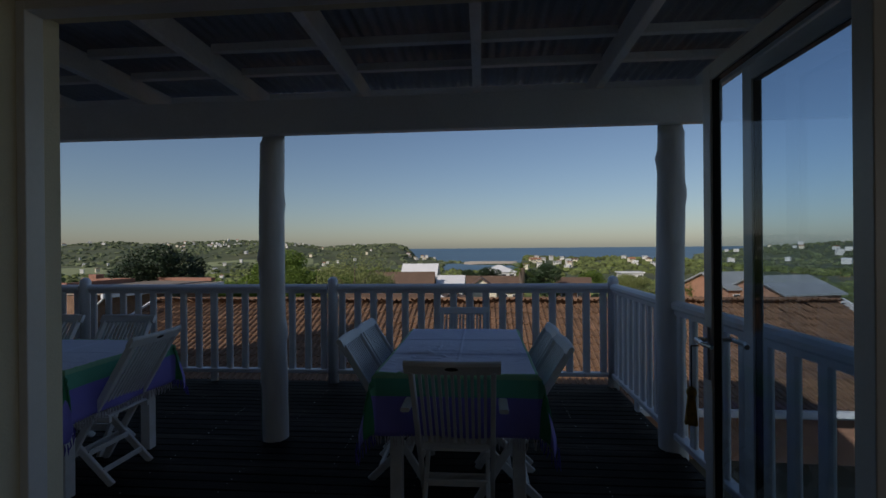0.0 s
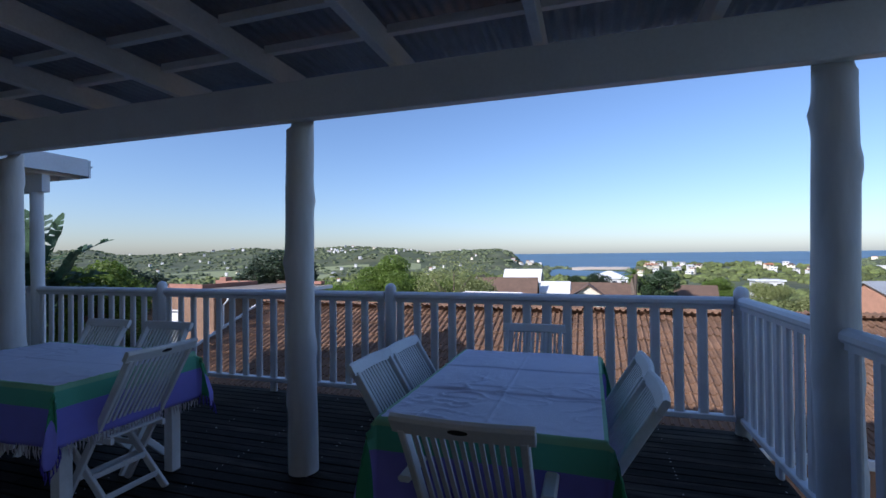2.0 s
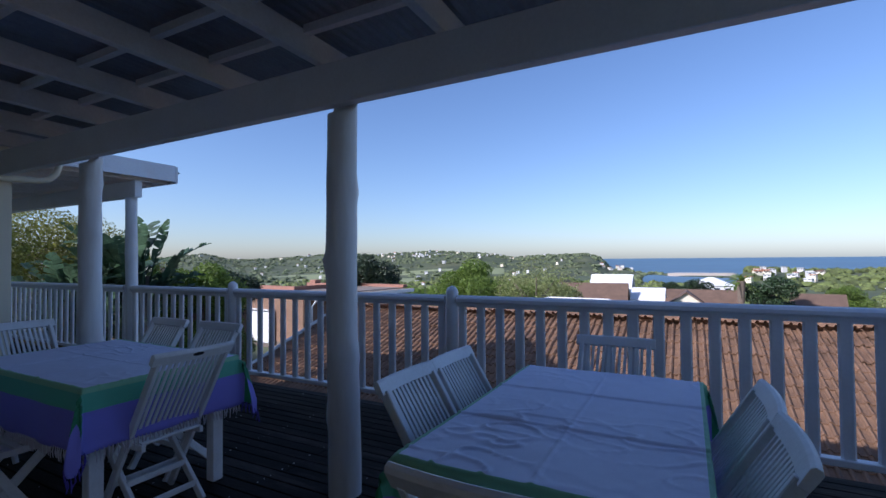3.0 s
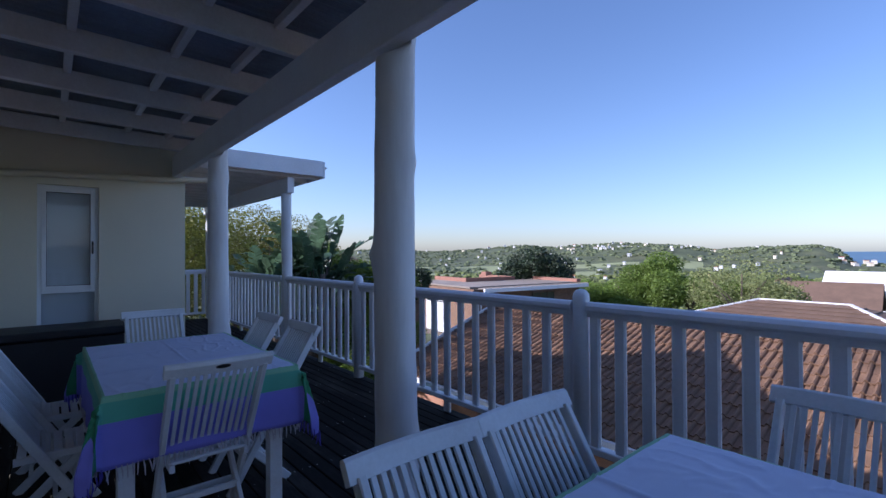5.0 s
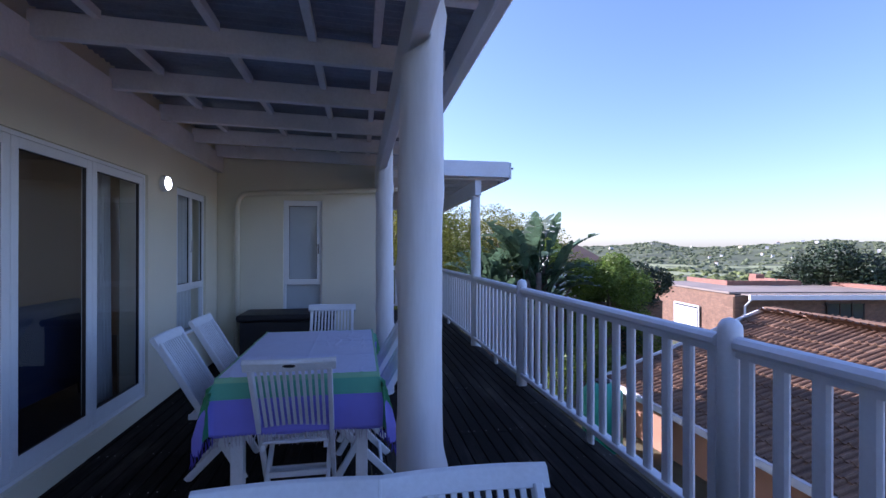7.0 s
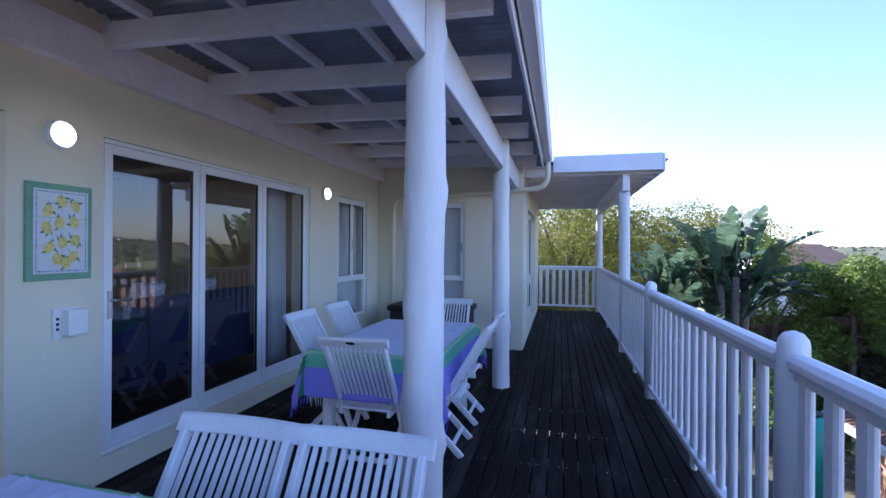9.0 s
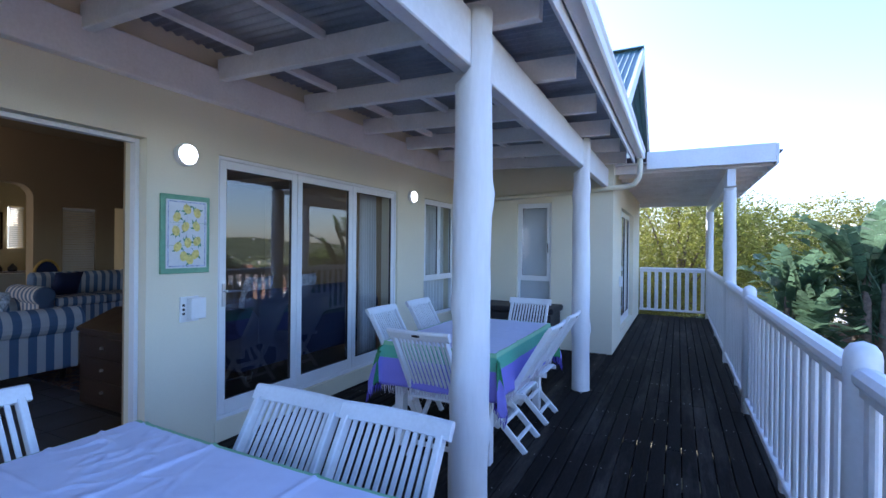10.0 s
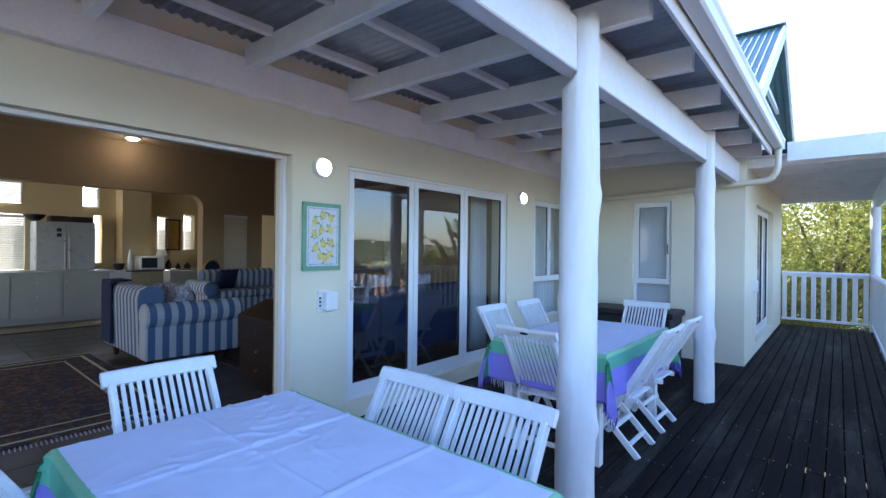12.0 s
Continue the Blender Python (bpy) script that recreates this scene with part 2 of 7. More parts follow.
M["redparapet"] = mat("red_parapet", (0.3, 0.145, 0.1), 0.8, grain=0.15, scale=4, bump=0.3)
M["housewhite"] = mat("white_house_wall", (0.62, 0.61, 0.58), 0.8, grain=0.04, scale=1, bump=0.0)
M["housecream"] = mat("cream_house_wall", (0.68, 0.62, 0.48), 0.8, grain=0.04, scale=1, bump=0.0)
M["housebrick"] = mat("brick_house_wall", (0.42, 0.22, 0.14), 0.8, grain=0.1, scale=2, bump=0.0)
M["roofbrown"] = mat("far_brown_roof", (0.14, 0.088, 0.06), 0.8, grain=0.15, scale=1.5, bump=0.1)
M["rooforange"] = mat("far_orange_roof", (0.4, 0.17, 0.09), 0.8, grain=0.15, scale=1.5, bump=0.1)
M["roofwhite"] = mat("far_white_roof", (0.72, 0.72, 0.72), 0.6, grain=0.05, scale=1, bump=0.05)
M["roofgrey"] = mat("far_grey_roof", (0.3, 0.32, 0.33), 0.6, grain=0.08, scale=1, bump=0.05)
M["darkglass"] = mat("dark_pane", (0.03, 0.04, 0.05), 0.08, grain=0.05, bump=0.0)
M["leaf_dark"] = mat("dark_foliage", (0.028, 0.055, 0.018), 0.55, grain=0.3, scale=2, bump=0.0, rand=0.45)
M["leaf_mid"] = mat("mid_foliage", (0.15, 0.225, 0.035), 0.6, grain=0.3, scale=2, bump=0.0, rand=0.45)
M["leaf_light"] = mat("light_foliage", (0.25, 0.28, 0.1), 0.6, grain=0.25, scale=2, bump=0.0, rand=0.4)
M["leaf_acacia"] = mat("acacia_foliage", (0.24, 0.25, 0.045), 0.6, grain=0.25, scale=2, bump=0.0, rand=0.5)
M["leaf_palm"] = mat("banana_leaf", (0.09, 0.155, 0.085), 0.35, grain=0.25, scale=4, bump=0.2, fine=30, rand=0.35)
for k in ("leaf_mid", "leaf_light", "leaf_acacia", "leaf_palm"):
    leafy(M[k], 0.4)
M["trunk"] = mat("bark", (0.16, 0.12, 0.09), 0.9, grain=0.3, scale=12, bump=0.6)
M["bush_far"] = mat("far_bush", (0.105, 0.13, 0.06), 0.8, grain=0.3, scale=0.12, bump=0.0, fine=1.2, rand=0.4)
M["bush_near"] = mat("slope_bush", (0.12, 0.15, 0.04), 0.8, grain=0.35, scale=0.4, bump=0.0, fine=3.0, rand=0.65)
M["land"] = mat("scrub_land", (0.08, 0.1, 0.045), 0.9, grain=0.3, scale=0.02, bump=0.0, fine=0.2, wear=(0.2, 0.19, 0.09), wear_amount=0.5)
M["sand"] = mat("beach_sand", (0.6, 0.5, 0.38), 0.9, grain=0.06, scale=0.05, bump=0.0)
M["grassland"] = mat("meadow", (0.24, 0.27, 0.13), 0.9, grain=0.1, scale=0.05, bump=0.0)
M["yard"] = mat("yard_soil_grass", (0.11, 0.1, 0.055), 0.9, grain=0.3, scale=1.5, bump=0.4)
M["alcove"] = mat("kitchen_wall", (0.6, 0.5, 0.3), 0.85, grain=0.02, bump=0.08)


def water_mat():
    m = mat("sea_water", (0.085, 0.16, 0.235), 0.45, grain=0.15, scale=0.01, bump=0.0, fine=0.08, stretch=(0.3, 1, 1), spec=0.2)
    return m


M["water"] = water_mat()


def stripes(name, cols, axis, period, bump=0.15, coord="Object"):
    """Woven stripes: (start, colour) along one axis within a period."""
    m = mat(name, cols[0][1], 0.9, grain=0.04, scale=10, bump=bump, fine=250, coord=coord)
    nt = m.node_tree
    n, l = nt.nodes, nt.links
    b = n["Principled BSDF"]
    tc = n.new("ShaderNodeTexCoord")
    sp = n.new("ShaderNodeSeparateXYZ")
    l.new(tc.outputs[coord], sp.inputs[0])
    md = n.new("ShaderNodeMath")
    md.operation = "MODULO"
    ad = n.new("ShaderNodeMath")
    ad.inputs[1].default_value = 50 * period
    l.new(sp.outputs[axis], ad.inputs[0])
    l.new(ad.outputs[0], md.inputs[0])
    md.inputs[1].default_value = period
    dv = n.new("ShaderNodeMath")
    dv.operation = "DIVIDE"
    dv.inputs[1].default_value = period
    l.new(md.outputs[0], dv.inputs[0])
    r = n.new("ShaderNodeValToRGB")
    r.color_ramp.interpolation = "CONSTANT"
    while len(r.color_ramp.elements) < len(cols):
        r.color_ramp.elements.new(0.5)
    for e, (p, c) in zip(r.color_ramp.elements, cols):
        e.position = p
    for e, (p, c) in zip(r.color_ramp.elements, cols):
        e.color = tuple(c) + (1,)
    l.new(dv.outputs[0], r.inputs[0])
    l.new(r.outputs[0], b.inputs["Base Color"])
    return m


M["sofa"] = stripes("blue_white_stripe", [(0, (0.45, 0.47, 0.5)), (0.5, (0.09, 0.15, 0.26))], 1, 0.12)
M["sofa_x"] = stripes("blue_white_stripe_cross", [(0, (0.45, 0.47, 0.5)), (0.5, (0.09, 0.15, 0.26))], 0, 0.12)
PALE, CREAMLINE, TEAL, BLUE, DGREEN = (0.74, 0.77, 0.98), (0.25, 0.55, 0.33), (0.11, 0.46, 0.31), (0.24, 0.22, 0.72), (0.02, 0.24, 0.1)


def weave(name, color):
    return mat(name, color, 0.58, grain=0.03, scale=14, bump=0.25, fine=400, spec=0.6)


CLOTH = [weave("cloth_pale", PALE), weave("cloth_yellow_green", CREAMLINE), weave("cloth_green", TEAL), weave("cloth_violet", BLUE), weave("cloth_dark_green", DGREEN)]


def rug_mat():
    m = mat("persian_rug", (0.06, 0.016, 0.013), 1.0, grain=0.3, scale=7, bump=0.4, fine=40)
    nt = m.node_tree
    n, l = nt.nodes, nt.links
    b = n["Principled BSDF"]
    old = b.inputs["Base Color"].links[0].from_socket
    v = n.new("ShaderNodeTexVoronoi")
    v.inputs["Scale"].default_value = 22
    tc = n.new("ShaderNodeTexCoord")
    l.new(tc.outputs["Object"], v.inputs["Vector"])
    r = n.new("ShaderNodeValToRGB")
    r.color_ramp.interpolation = "CONSTANT"
    r.color_ramp.elements[0].color, r.color_ramp.elements[1].color = (0, 0, 0, 1), (1, 1, 1, 1)
    r.color_ramp.elements[0].position, r.color_ramp.elements[1].position = 0, 0.42
    l.new(v.outputs["Distance"], r.inputs[0])
    hs = n.new("ShaderNodeMix")
    hs.data_type = "RGBA"
    l.new(r.outputs[0], hs.inputs["Factor"])
    l.new(old, hs.inputs["A"])
    cr = n.new("ShaderNodeValToRGB")
    cr.color_ramp.interpolation = "CONSTANT"
    cr.color_ramp.elements[0].color = (0.022, 0.026, 0.05, 1)
    cr.color_ramp.elements[1].color, cr.color_ramp.elements[1].position = (0.11, 0.075, 0.05, 1), 0.55
    sp = n.new("ShaderNodeSeparateColor")
    l.new(v.outputs["Color"], sp.inputs[0])
    l.new(sp.outputs[0], cr.inputs[0])
    l.new(cr.outputs[0], hs.inputs["B"])
    l.new(hs.outputs["Result"], b.inputs["Base Color"])
    return m


M["rug"] = rug_mat()
PURLINS = (3.9, 4.55, 5.12, 5.52)

# ---- large structure ----
def wall_x(name, x0, x1, y0, y1, z0, z1, holes, material):
    """A wall along x, pierced by holes (xa, xb, za, zb)."""
    bm = B()
    xs = sorted({x0, x1, *[h[0] for h in holes], *[h[1] for h in holes]})
    for a, b in zip(xs, xs[1:]):
        z = z0
        for h in sorted((h for h in holes if h[0] <= a + 1e-6 and h[1] >= b - 1e-6), key=lambda h: h[2]):
            if h[2] > z:
                box(bm, a, y0, z, b, y1, h[2])
            z = h[3]
        if z < z1:
            box(bm, a, y0, z, b, y1, z1)
    bmesh.ops.remove_doubles(bm, verts=bm.verts, dist=1e-5)
    return structure(name, bm, material)


def wall_y(name, x0, x1, y0, y1, z0, z1, holes, material):
    """A wall along y, pierced by holes (ya, yb, za, zb)."""
    bm = B()
    ys = sorted({y0, y1, *[h[0] for h in holes], *[h[1] for h in holes]})
    for a, b in zip(ys, ys[1:]):
        z = z0
        for h in sorted((h for h in holes if h[0] <= a + 1e-6 and h[1] >= b - 1e-6), key=lambda h: h[2]):
            if h[2] > z:
                box(bm, x0, a, z, x1, b, h[2])
            z = h[3]
        if z < z1:
            box(bm, x0, a, z, x1, b, z1)
    bmesh.ops.remove_doubles(bm, verts=bm.verts, dist=1e-5)
    return structure(name, bm, material)


D1 = (-0.955, 1.58, FZ, 2.21)
D2 = (-4.02, -1.49, FZ, 2.2)
W2 = (-5.66, -4.70, 0.53, 2.19)
W1 = (4.345, 4.885, 0.61, 2.21)
D3 = (-9.5, -7.22, FZ, 2.2)
wall_x("wall_front", WX + 0.02, 3.2, WY - 0.24, WY, -0.3, 3.1, [D1, D2, W2], M["wall"])
wall_y("wall_wing", WX - 0.24, WX, WY - 0.24, EY - 0.24, -0.3, 3.3, [W1], M["wall"])
wall_x("wall_wing_front", DX0 - 0.12, WX, EY - 0.24, EY, -0.3, 3.3, [D3], M["wall"])

wall_y("wall_wing_west", DX0 - 0.12, DX0 + 0.1, -1.0, EY - 0.243, -0.3, 3.3, [], M["wall"])

# deck boards, in three lengths a row, with gaps
deck = structure("deck_frame", boxes(*[(x, WY if x > WX else EY, -0.2, x + 0.05, RY + 0.06, -0.034) for x in np.arange(DX0 + 0.1, DX1, 0.6)],
                                     (DX0, RY + 0.065, -0.24, DX1 + 0.05, RY + 0.105, -0.03), (DX1 + 0.012, WY, -0.24, DX1 + 0.05, RY + 0.06, -0.03)), M["deck"])


def corrugated(name, x0, x1, y0, y1, z0, z1, pitch, amp, material, along="y"):
    """Corrugated sheet whose ribs run along y, or along x."""
    bm = B()
    n = int((x1 - x0) / pitch * 6)
    rows = []
    for i in range(n + 1):
        x = x0 + (x1 - x0) * i / n
        w = amp * math.cos(2 * math.pi * (x - x0) / pitch)
        pts = [(x, y0, z0 + w), (x, y1, z1 + w)] if along == "y" else [(y0, x, z0 + w), (y1, x, z1 + w)]
        rows.append([bm.verts.new(p) for p in pts] + [bm.verts.new((p[0], p[1], p[2] + 0.003)) for p in pts])
    for a, b in zip(rows, rows[1:]):
        bm.faces.new((a[0], a[1], b[1], b[0]))
        bm.faces.new((a[3], a[2], b[2], b[3]))
        bm.faces.new((a[0], b[0], b[2], a[2]))
        bm.faces.new((a[1], a[3], b[3], b[1]))
    return structure(name, bm, material, smooth=False)


# veranda roof
RAFTERS = (1.27, 0.35, -0.57, -1.46, -2.35, -3.24, -4.12, -5.0, -5.85)
corrugated("roof_veranda", WX + 0.01, 2.22, WY + 0.003, 6.16, 2.97, 2.885, 0.076, 0.009, M["roofmetal"])
ledger = B()
bar(ledger, (WX + 0.003, WY + 0.04, 2.69), (2.12, WY + 0.04, 2.69), 0.076, 0.25, e=0.006)
structure("roof_ledger", ledger, M["timber"])
for i, x in enumerate(RAFTERS):
    bm = B()
    bar(bm, (x, WY + 0.06, 2.815), (x, 5.97, 2.757), 0.062, 0.155, e=0.005)
    structure("rafter", bm, M["timber"])
bm = B()
bar(bm, (2.145, WY + 0.003, 2.82), (2.145, 6.06, 2.768), 0.045, 0.21, e=0.004)
structure("barge_board", bm, M["paint"])
xs = sorted(RAFTERS + (2.155, WX + 0.005))
for y in PURLINS:
    for a, b in zip(xs, xs[1:]):
        bm = B()
        z = 2.897 - 0.028 * (y - WY)
        bar(bm, (a + 0.034, y, z), (b - 0.034, y, z), 0.05, 0.055, e=0.003)
        structure("purlin", bm, M["timber"])
bm = B()
bar(bm, (WX + 0.002, PY - 0.008, 2.53), (2.12, PY - 0.008, 2.53), 0.076, 0.27, e=0.006)
structure("veranda_beam", bm, M["paint"])
bm = B()
bar(bm, (-5.95, 6.055, 2.77), (2.16, 6.055, 2.77), 0.022, 0.17, e=0.003)
structure("fascia", bm, M["paint"])

# gutter with a rolled lip, and its pipe
bm = B()
prof = [(0, 0), (0.0, -0.095), (0.012, -0.105), (0.085, -0.105), (0.1, -0.09), (0.105, -0.03), (0.118, -0.012), (0.118, 0.006), (0.105, 0.006), (0.097, -0.025), (0.09, -0.085), (0.08, -0.097), (0.01, -0.097), (0.006, -0.09), (0.006, 0)]
ends = []
for x in (-6.02, 2.2):
    ends.append([bm.verts.new((x, 6.075 + p, 2.862 + q)) for p, q in prof])
for i in range(len(prof)):
    j = (i + 1) % len(prof)
    bm.faces.new((ends[0][i], ends[0][j], ends[1][j], ends[1][i]))
box(bm, -6.03, 6.075, 2.757, -6.02, 6.19, 2.866)
box(bm, 2.2, 6.075, 2.757, 2.21, 6.19, 2.866)
structure("gutter", bm, M["alu"])
bm = B()
tube(bm, [(-5.96, 6.13, 2.765), (-5.96, 6.13, 2.55), (-5.975, 6.11, 2.48), (-6.0, 6.06, 2.41), (-6.02, 5.98, 2.385), (-6.06, 5.7, 2.37), (-6.07, 3.98, 2.29), (-6.07, 3.84, 2.27), (-6.065, 3.775, 2.2), (-6.06, 3.755, 2.1), (-6.06, 3.75, 0.0)], 0.036, 14)
structure("downpipe", bm, M["wall"], smooth=True)


# poles
def pole(name, x, y, z0, z1, r, seed, lean=(0, 0), knots=3, label="", material=None, notch=None):
    """A stripped tree trunk, painted, with knots and a slight sway; notch: above this height it is cut flat to let the beam in."""
    rnd = random.Random(seed)
    kn = [(rnd.uniform(0.35, z1 - 0.2), rnd.uniform(0, 6.28), rnd.uniform(0.010, 0.024)) for _ in range(knots)]
    bm = B()
    rings, k = [], 20
    for i in range(49):
        z = z0 + (z1 - z0) * i / 48
        cx = x + lean[0] * z + 0.009 * math.sin(z * 1.9 + seed)
        cy = y + lean[1] * z + 0.006 * math.cos(z * 1.3 + seed)
        ring = []
        for j in range(k):
            t = 2 * math.pi * j / k
            rr = r * (1.03 - 0.03 * z) + 0.009 * noise.noise((x + math.cos(t), math.sin(t), z * 1.5)) + 0.0035 * noise.noise((x * 3 + 4 * math.cos(t), 4 * math.sin(t), z * 4))
            for kz, kt, ka in kn:
                d = abs((t - kt + math.pi) % (2 * math.pi) - math.pi)
                rr += ka * math.exp(-((z - kz) / 0.05) ** 2 - (d / 0.55) ** 2)
            py = cy + rr * math.sin(t)
            if notch and z > notch[0]:
                py = max(py, notch[1])
            ring.append(bm.verts.new((cx + rr * math.cos(t), py, z)))
        rings.append(ring)
    for a, b in zip(rings, rings[1:]):
        for j in range(k):
            bm.faces.new((a[j], a[(j + 1) % k], b[(j + 1) % k], b[j]))
    bm.faces.new(rings[0][::-1])
    bm.faces.new(rings[-1])
    return structure(name, bm, material or M["pole"], smooth=True)


for s, x in enumerate((1.775, -1.275, -4.245)):
    pole("pole", x, PY + 0.008, -0.2, 2.69, 0.098 if s < 2 else 0.092, 3 + s * 5, knots=11, notch=(2.385, PY + 0.031))

# wing roof
for x in (-6.47, DX0 + 0.02):
    pole("post_wing", x, RY + 0.025, -0.2, 2.36, 0.078, int(-x * 3), knots=2)
structure("wing_beam", boxes((DX0 - 0.3, RY - 0.03, 2.36, -6.3, RY + 0.07, 2.595), (DX0 - 0.02, EY - 0.1, 2.5, DX0 + 0.05, RY - 0.032, 2.595)), M["paint"], bevel=0.006)
structure("wing_rafters", boxes(*[(x, EY + 0.002, 2.6, x + 0.045, 7.68, 2.72) for x in np.arange(-11.2, -6.25, 0.44)]), M["timber"])
structure("wing_ceiling_boards", boxes(*[(-11.3, y, 2.722, -6.2, y + 0.118, 2.735) for y in np.arange(EY + 0.002, 7.6, 0.122)]), M["timber"])
corrugated("wing_roof", -11.35, -6.18, EY + 0.002, 7.76, 2.80, 2.77, 0.076, 0.009, M["roofmetal"])
structure("wing_fascia", boxes((-11.33, 7.69, 2.61, -6.17, 7.72, 2.86), (-6.2, 6.2, 2.63, -6.172, 7.688, 2.87), (-11.36, EY, 2.61, -11.332, 7.72, 2.86)), M["paint"], bevel=0.004)

# gable over the wing, and the unseen main roof, added to cast shadow
GX, GZ, GW, GE = -9.0, 5.45, 2.95, 3.51
bm = B()
v = [bm.verts.new(p) for p in ((WX, 5.4, 3.25), (DX0 - 0.12, 5.4, 3.25), (DX0 - 0.12, 5.4, 3.98), (GX, 5.4, 5.3), (WX, 5.4, 3.5))]
bm.faces.new(v)
u = [bm.verts.new(p.co + Vector((0, -0.22, 0))) for p in v]
bm.faces.new(u[::-1])
for i in range(5):
    bm.faces.new((v[i], u[i], u[(i + 1) % 5], v[(i + 1) % 5]))
structure("gable_wall", bm, M["wall"])


def slope_sheet(name, a, b, down, length, material, pitch=0.15, amp=0.012):
    """Ribbed roof sheet: ridge from a to b; ribs run along 'down'."""
    a, b, down = Vector(a), Vector(b), Vector(down).normalized()
    along = b - a
    up = along.normalized().cross(down)
    if up.z < 0:
        up = -up
    n = int(along.length / pitch)
    bm = B()
    prev = None
    for i in range(n * 4 + 1):
        f = i / (n * 4)
        w = amp if i % 4 == 0 else 0
        p = a + along * f + up * w
        q = p + down * length
        cur = [bm.verts.new(p), bm.verts.new(q), bm.verts.new(q - up * 0.004), bm.verts.new(p - up * 0.004)]
        if prev:
            for k in range(4):
                bm.faces.new((prev[k], prev[(k + 1) % 4], cur[(k + 1) % 4], cur[k]))
        prev = cur
    return structure(name, bm, material)


dl = math.hypot(GW + 0.15, GZ - GE)
slope_sheet("roof_gable", (GX, 5.93, GZ), (GX, 0.5, GZ), (GW + 0.15, 0, GE - GZ), dl, M["green_roof"], 0.1, 0.02)
slope_sheet("roof_gable", (GX, 5.93, GZ), (GX, 0.5, GZ), (-GW - 0.15, 0, GE - GZ), dl, M["green_roof"], 0.1, 0.02)
bm = B()
for s in (1, -1):
    bar(bm, (GX, 5.95, GZ - 0.09), (GX + s * (GW + 0.15), 5.95, GE - 0.09), 0.035, 0.2)
bar(bm, (GX - 1.6, 5.72, 4.35), (GX + 1.6, 5.72, 4.35), 0.05, 0.09)
structure("gable_barge_boards", bm, M["paint"])
bm = B()
bar(bm, (GX, 0.5, GZ + 0.02), (GX, 5.97, GZ + 0.02), 0.2, 0.02)
structure("ridge_cap", bm, M["green_roof"])
slope_sheet("roof_main", (4.5, 0.2, 4.85), (-8.35, 0.2, 4.85), (0, 1, -0.5), 3.95, M["green_roof"], 0.3)
slope_sheet("roof_main", (4.5, 0.2, 4.85), (-8.35, 0.2, 4.85), (0, -1, -0.3), 6.8, M["green_roof"], 0.3)


# railings
def rail_run(p, q, mid=True, n=None, mat_=None):
    """One bay between two posts: handrail, foot rail, balusters as parts."""
    p, q = Vector(p), Vector(q)
    L = (q - p).length
    d = (q - p).normalized()
    e = thing("railing", p.x, p.y, 0, "white-painted timber balustrade bay standing on the dark deck", "railing", "railing bays", turn=math.degrees(math.atan2(d.y, d.x)))
    bm = B()
    prof = [(-0.038, 1.035), (0.038, 1.035), (0.047, 1.05), (0.047, 1.075), (0.03, 1.095), (0, 1.102), (-0.03, 1.095), (-0.047, 1.075), (-0.047, 1.05)]
    r = [[bm.verts.new((x, a, b)) for a, b in prof] for x in (0.0, L)]
    for i in range(len(prof)):
        j = (i + 1) % len(prof)
        bm.faces.new((r[0][i], r[0][j], r[1][j], r[1][i]))
    bm.faces.new(r[0]), bm.faces.new(r[1][::-1])
    part("handrail", bm, M["paint"], e)
    bm = B()
    bar(bm, (0, 0, 1.017), (L, 0, 1.017), 0.05, 0.034)
    part("under_rail", bm, M["paint"], e)
    bm = B()
    bar(bm, (0, 0, 0.125), (L, 0, 0.125), 0.075, 0.045, e=0.006)
    part("foot_rail", bm, M["paint"], e)
    n = n or max(2, round(L / 0.185))
    me = None
    for i in range(n + 1):
        x = 0.045 + (L - 0.09) * i / n
        bm = B()
        w = 0.075 if i in (0, n) else (0.085 if mid and i == n // 2 else 0.078)
        low = 0.0 if mid and i == n // 2 else 0.147
        ch = 0.012
        th = 0.034
        for z0, z1 in ((low, 1.0),):
            ring = [(-w / 2 + ch, -th / 2), (w / 2 - ch, -th / 2), (w / 2, -th / 2 + ch), (w / 2, th / 2 - ch), (w / 2 - ch, th / 2), (-w / 2 + ch, th / 2), (-w / 2, th / 2 - ch), (-w / 2, -th / 2 + ch)]
            lo = [bm.verts.new((x + a, b, z0)) for a, b in ring]
            hi = [bm.verts.new((x + a, b, z1)) for a, b in ring]
            for k in range(8):
                bm.faces.new((lo[k], lo[(k + 1) % 8], hi[(k + 1) % 8], hi[k]))
            bm.faces.new(lo[::-1]), bm.faces.new(hi)
        part("baluster", bm, M["paint"], e)
    return e


def rail_post(x, y, top=1.185):
    bm = B()
    tube(bm, [(0, 0, -0.12), (0, 0, top - 0.06), (0, 0, top - 0.035), (0, 0, top - 0.012), (0, 0, top)], [0.058, 0.056, 0.052, 0.036, 0.006], 20)
    o = part("rail_post", bm, M["paint"], None, smooth=True)
    o.location = (x, y, 0)
    return tagged(o, "white-painted round timber railing post with a domed top", "post", "railing posts")


for x in (1.775, -1.29, -4.265):
    rail_post(x, RY)
rail_run((1.715, RY, 0), (-1.23, RY, 0), n=16)
rail_run((-1.35, RY, 0), (-4.205, RY, 0), n=15)
rail_run((-4.325, RY, 0), (-6.385, RY, 0), n=11)
rail_run((-6.555, RY, 0), (DX0 + 0.11, RY, 0), n=23)
rail_run((DX0 + 0.02, RY - 0.06, 0), (DX0 + 0.02, EY + 0.03, 0), n=8, mid=False)
rail_run((1.775, RY - 0.06, 0), (1.775, PY + 0.1, 0), n=8)
rail_run((1.775, PY - 0.1, 0), (1.775, WY + 0.01, 0), n=10)


